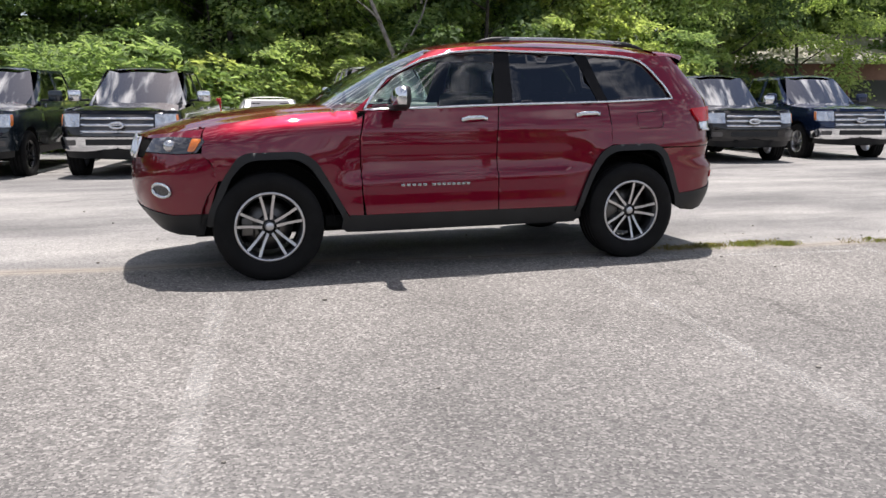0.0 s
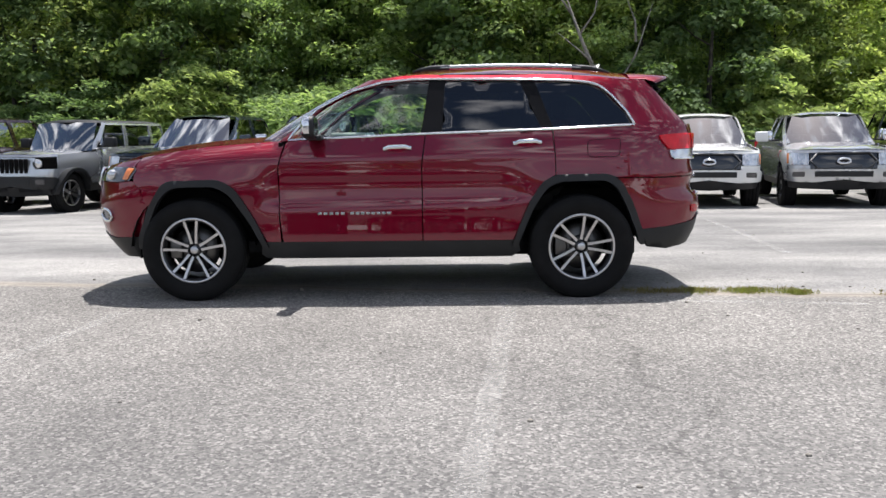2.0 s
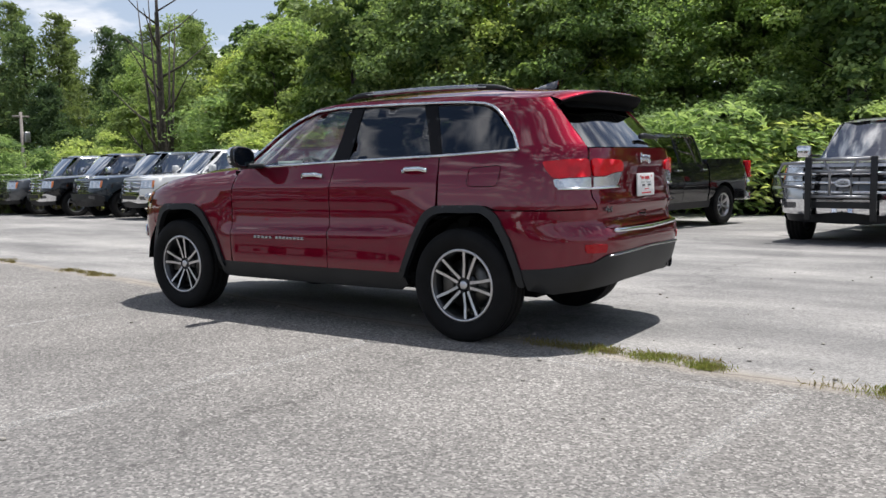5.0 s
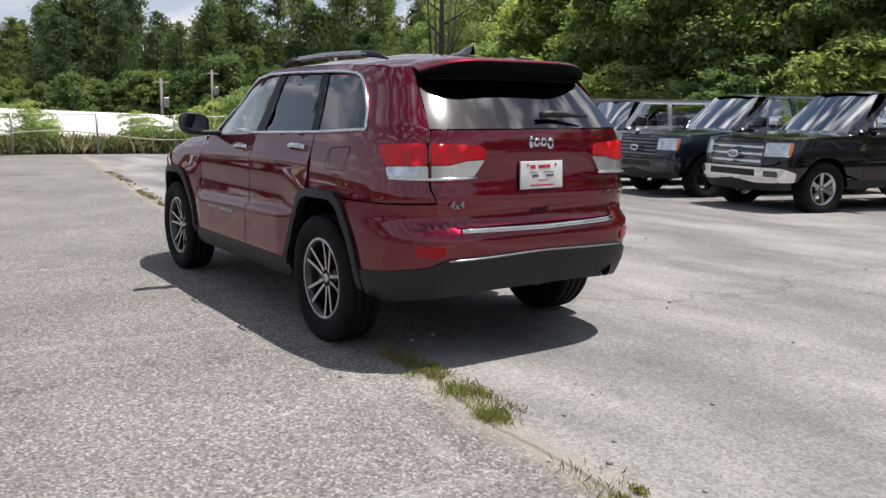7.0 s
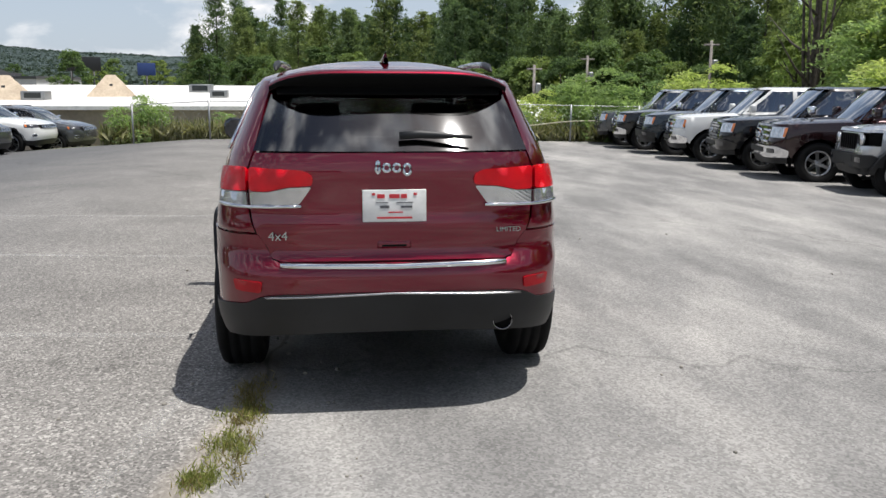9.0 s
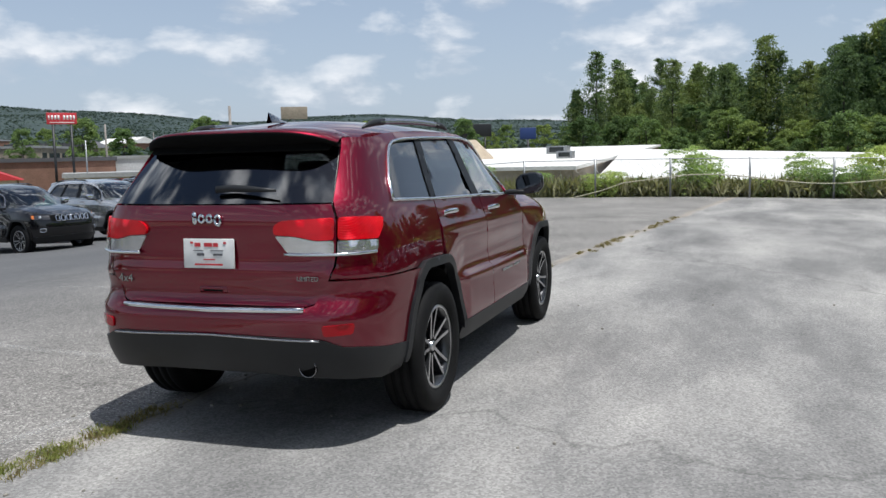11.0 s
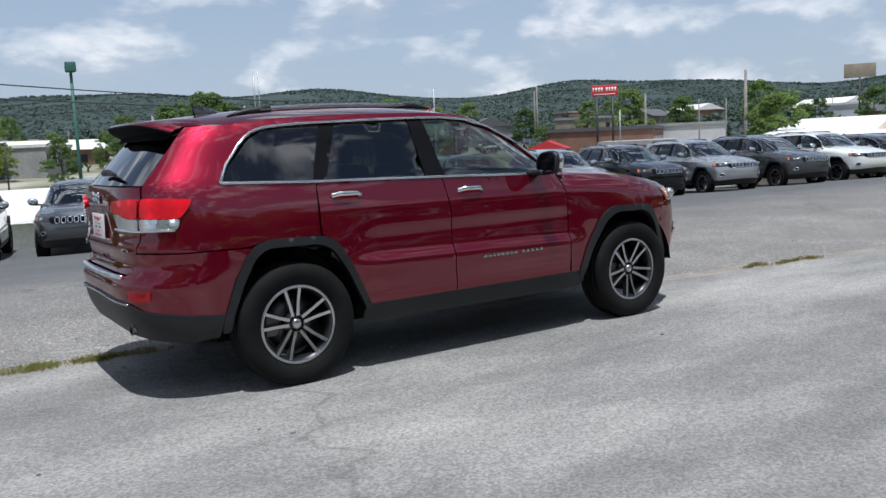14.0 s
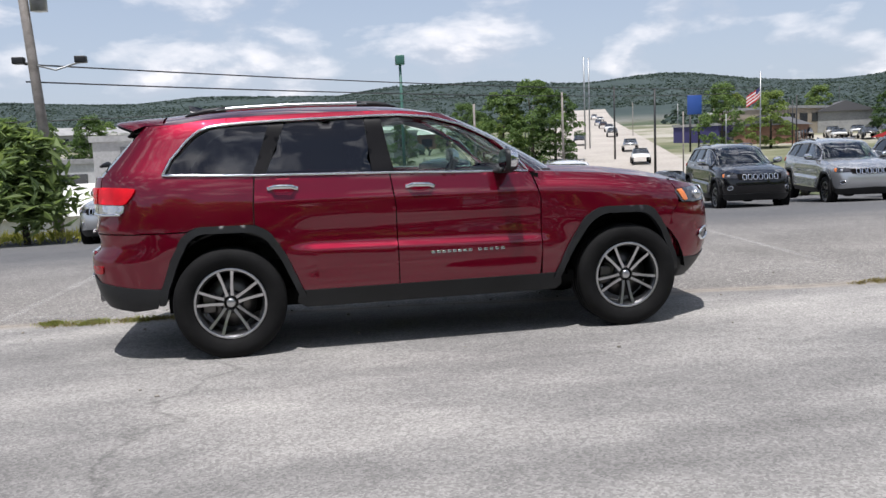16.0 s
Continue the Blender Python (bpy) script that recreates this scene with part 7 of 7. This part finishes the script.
WOODP = mottled("weathered_pole", (0.20, 0.18, 0.16), (0.36, 0.33, 0.30), 3, 0.9, fine=30)
GREENP = plain("green_pole_paint", (0.04, 0.13, 0.10), 0.5)
BLACKP = plain("black_pole_paint", (0.015, 0.016, 0.018), 0.5)
ob, tp = pole("utility_pole", 7.75, -20.1, 9.4, 0.16, WOODP, "weathered utility pole with transformer and lamps", 0.6)
bm = bmesh.new()
tube(bm, [(-0.05, 0.2, 6.9), (-0.05, 0.2, 7.7)], 0.24, 14)
part("transformer", bm, GALV, ob, "grey transformer can")
bm = bmesh.new()
tube(bm, [(-1.0, 0.1, 5.45), (-0.3, 0, 5.25), (0.6, 0.1, 5.5)], 0.03, 6)
part("lamp_bracket", bm, GALV, ob)
for s in (-1.05, 0.65):
    part("flood_lamp", boxm(s - 0.16, s + 0.16, 0, 0.3, 5.42, 5.62, bevel=0.03), BLACKP, ob)
    part("flood_lamp", boxm(s * 0.5 - 0.15, s * 0.5 + 0.15, 0, 0.3, 8.9, 9.1, bevel=0.03), BLACKP, ob)
WIRE = plain("cable_black", (0.02, 0.02, 0.02), 0.6)
for k, (a, b, sag) in enumerate((((8.1, -20.1, 8.7), (40, 20, 9.5), 1.2), ((8.3, -20.1, 4.2), (-40, -60, 5.0), 0.4), ((8.3, -20.1, 3.7), (-40, -60, 4.6), 0.4), ((30, -45, 3.6), (-12, -52, 4.6), 0.3))):
    a, b = Vector(a), Vector(b)
    bm = bmesh.new()
    tube(bm, [a.lerp(b, t) - Vector((0, 0, 4 * sag * t * (1 - t))) for t in np.linspace(0, 1, 14)], 0.022, 4)
    tagged(part("overhead_cable", bm, WIRE), "black overhead cable strung between poles", "cable")
ob, tp = pole("lamp_post", -7.2, -52.5, 7.0, 0.12, GREENP, "green lamp post with a box head")
part("lamp_head", boxm(-0.3, 0.3, -0.3, 0.3, tp.z - 0.1, tp.z + 0.55, bevel=0.08), GREENP, ob)
ob, tp = pole("flag_pole", -34.8, -53.2, 5.8, 0.06, GALV, "flag pole with a striped flag at half height")
bm = grid_mesh([[(0.05 + 1.3 * u * 0.8, 0.12 * math.sin(u * 5), tp.z - 1.1 - 0.75 * u - 0.85 * v) for u in np.linspace(0, 1, 9)] for v in np.linspace(0, 1, 8)])
for f in bm.faces:
    c = f.calc_center_median()
    v = (tp.z - 1.1 - 0.75 * (c.x - 0.05) / 1.04 - c.z) / 0.85
    f.material_index = 2 if c.x < 0.45 and v < 0.5 else int(v * 7) % 2
part("flag", bm, [PRINT_RED, WHITE, PURPLE], ob, "red and white striped flag")
for x, y, h, mt in ((-27.5, -56, 4.9, BLACKP), (-33, -78, 6.5, BLACKP), (-58, -52, 5.2, WOODP), (-22, -62, 5.2, WOODP), (-40.5, -27.5, 5.0, WOODP), (-14, -60, 4.4, WOODP), (-68, -80, 8, WOODP), (-37, -98, 11.5, GALV), (-38, -99, 11.5, GALV), (-80, -95, 8.5, WOODP)):
    pole("utility_pole", x, y, h, 0.11, mt, "thin pole rising from the valley")
for x, y, h in ((-51, 25.5, 5.2), (-62, 20, 4.6), (-55, 14, 3.6)):
    ob, tp = pole("utility_pole", x, y, h, 0.13, WOODP, "pale utility pole with crossarm by the wood")
    part("crossarm", boxm(-0.06, 0.06, -0.55, 0.55, tp.z - 0.35, tp.z - 0.23), WOODP, ob)
    part("transformer", boxm(-0.2, 0.2, 0.1, 0.5, tp.z - 2.0, tp.z - 1.3, bevel=0.08), GALV, ob)


def sign(x, y, z, w, h, rz, face, label, posts=2, bars=()):
    ob = thing("road_sign", label, "sign", (x, y, 0), rz)
    part("panel", boxm(-w / 2, w / 2, -0.12, 0.12, z - h / 2, z + h / 2, bevel=0.03), face, ob)
    g0 = gz(x, y)
    for k in range(posts):
        px = 0 if posts == 1 else (-w * 0.3 if k == 0 else w * 0.3)
        part("post", boxm(px - 0.1, px + 0.1, -0.1, 0.1, g0 - 0.5, z - h / 2), BLACKP, ob)
    for bx, bz, bw, bh in bars:
        part("bar", boxm(bx - bw / 2, bx + bw / 2, 0.122, 0.13, z + bz - bh / 2, z + bz + bh / 2), WHITE, ob)
    return ob


sign(-52.2, -51.5, 5.5, 2.35, 0.95, -42, PRINT_RED, "red roadside sign on two dark posts", 2, ((-0.95, 0.08, 0.16, 0.36), (-0.7, 0.08, 0.16, 0.36), (-0.45, 0.08, 0.16, 0.36), (-0.2, 0.08, 0.16, 0.36), (0.25, 0.08, 0.16, 0.36), (0.5, 0.08, 0.16, 0.36), (0.75, 0.08, 0.16, 0.36), (1.0, 0.08, 0.1, 0.36), (0, -0.34, 1.9, 0.06)))
sign(-99, -55, 8.0, 3.6, 1.7, -60, TAN, "tan billboard over the valley", 1)
sign(-112, -33, 5.2, 4.6, 1.8, -70, BLACKP, "dark billboard frame on the far lot", 2)
sign(-46, -86, 4.6, 1.6, 2.2, -20, plain("blue_sign", (0.03, 0.09, 0.35), 0.5), "blue fuel station sign", 2)
sign(-98, -22, 4.2, 2.0, 1.4, -70, plain("navy_sign", (0.03, 0.06, 0.2), 0.5), "blue sign over the warehouse roofs", 1)
# small cars about the valley
def small_car(colour, label):
    """A far car: lofted body, dark glasshouse, four wheels."""
    car = thing("car", label, "car", group="cars in the valley")
    prof = [(-2.2, 0.45, 0.62), (-2.1, 0.30, 0.80), (-1.2, 0.28, 0.95), (0.0, 0.28, 0.98), (1.4, 0.28, 1.0), (2.1, 0.32, 0.95), (2.2, 0.45, 0.8)]
    rows = []
    for x, z0, z1 in prof:
        w = 0.88 if abs(x) < 2 else 0.78
        rows.append([(x, -w * 0.9, z0), (x, -w, (z0 + z1) / 2), (x, -w * 0.93, z1), (x, 0, z1 + 0.05), (x, w * 0.93, z1), (x, w, (z0 + z1) / 2), (x, w * 0.9, z0)])
    part("body", grid_mesh(rows), PAINTS[colour], car)
    rows = [[(x, -w, 0.93), (x2, -w * 0.8, z), (x2, 0, z + 0.03), (x2, w * 0.8, z), (x, w, 0.93)] for x, x2, w, z in ((-1.1, -1.05, 0.78, 0.96), (-0.95, -0.3, 0.80, 1.40), (0.3, 0.3, 0.80, 1.45), (1.3, 1.0, 0.80, 1.42), (1.9, 1.85, 0.78, 0.98))]
    part("glasshouse", grid_mesh(rows), WINDOW, car)
    rows = [[(x, y, 1.43 + 0.05 * (1 - (y / 0.62) ** 2)) for y in np.linspace(-0.62, 0.62, 5)] for x in np.linspace(-0.25, 1.0, 5)]
    part("roof", grid_mesh(rows), PAINTS[colour], car)
    for x in (-1.4, 1.35):
        for y in (-0.8, 0.8):
            bm = bmesh.new()
            tube(bm, [(x, y - 0.1, 0.32), (x, y + 0.1, 0.32)], 0.32, 14)
            part("wheel", bm, RUBBER, car)
    return car


cols = ["white", "silver", "black", "grey", "white", "darkred", "blue"]
words = {"darkred": "dark red", "grey": "dark grey"}
protos = {c: small_car(c, "small " + words.get(c, c) + " car in the valley") for c in dict.fromkeys(cols)}
used = set()


def put_car(c, x, y, rz, lift=0.0):
    m = pose(x, y, gz(x, y) + lift, 0, 0, rz)
    if c not in used:
        used.add(c)
        protos[c].matrix_basis = m
    else:
        copy_thing(protos[c], m)


for i in range(9):
    t = 0.06 + 0.085 * i
    put_car(cols[i % 7], -25.4 - 75.6 * t + random.choice((-2.6, 2.6)) + random.uniform(-0.6, 0.6), -58 - 217 * t, 70 if i % 2 else 250, 0.36)
for i in range(24):      # the full lot by the violet shop
    put_car(cols[(i * 3) % 7], -66 - 2.9 * (i % 12) + random.uniform(-0.3, 0.3), -88 + 1.4 * (i % 12) - 7 * (i // 12), 62 + random.uniform(-3, 3))
for i in range(14):      # cars below the near row
    put_car(cols[(i * 2 + 1) % 7], -12 - 2.7 * (i % 7) + random.uniform(-0.3, 0.3), -40 - 6.5 * (i // 7) + 0.5 * (i % 7), 85 + random.uniform(-4, 4))
for i in range(10):      # the front of the white dealership
    put_car(cols[(i * 5 + 2) % 7], 2 + 2.9 * i, -43.5 - 0.1 * i, 88 + random.uniform(-4, 4))
for i in range(30):      # lamp and cable poles
    a, d = radians(random.uniform(204, 284)), random.uniform(62, 170)
    x, y = d * math.cos(a), d * math.sin(a)
    pole("utility_pole", x, y, gz(x, y) + random.uniform(4.0, 6.5), 0.07, random.choice((WOODP, GALV, BLACKP)), "thin pole rising from the valley")
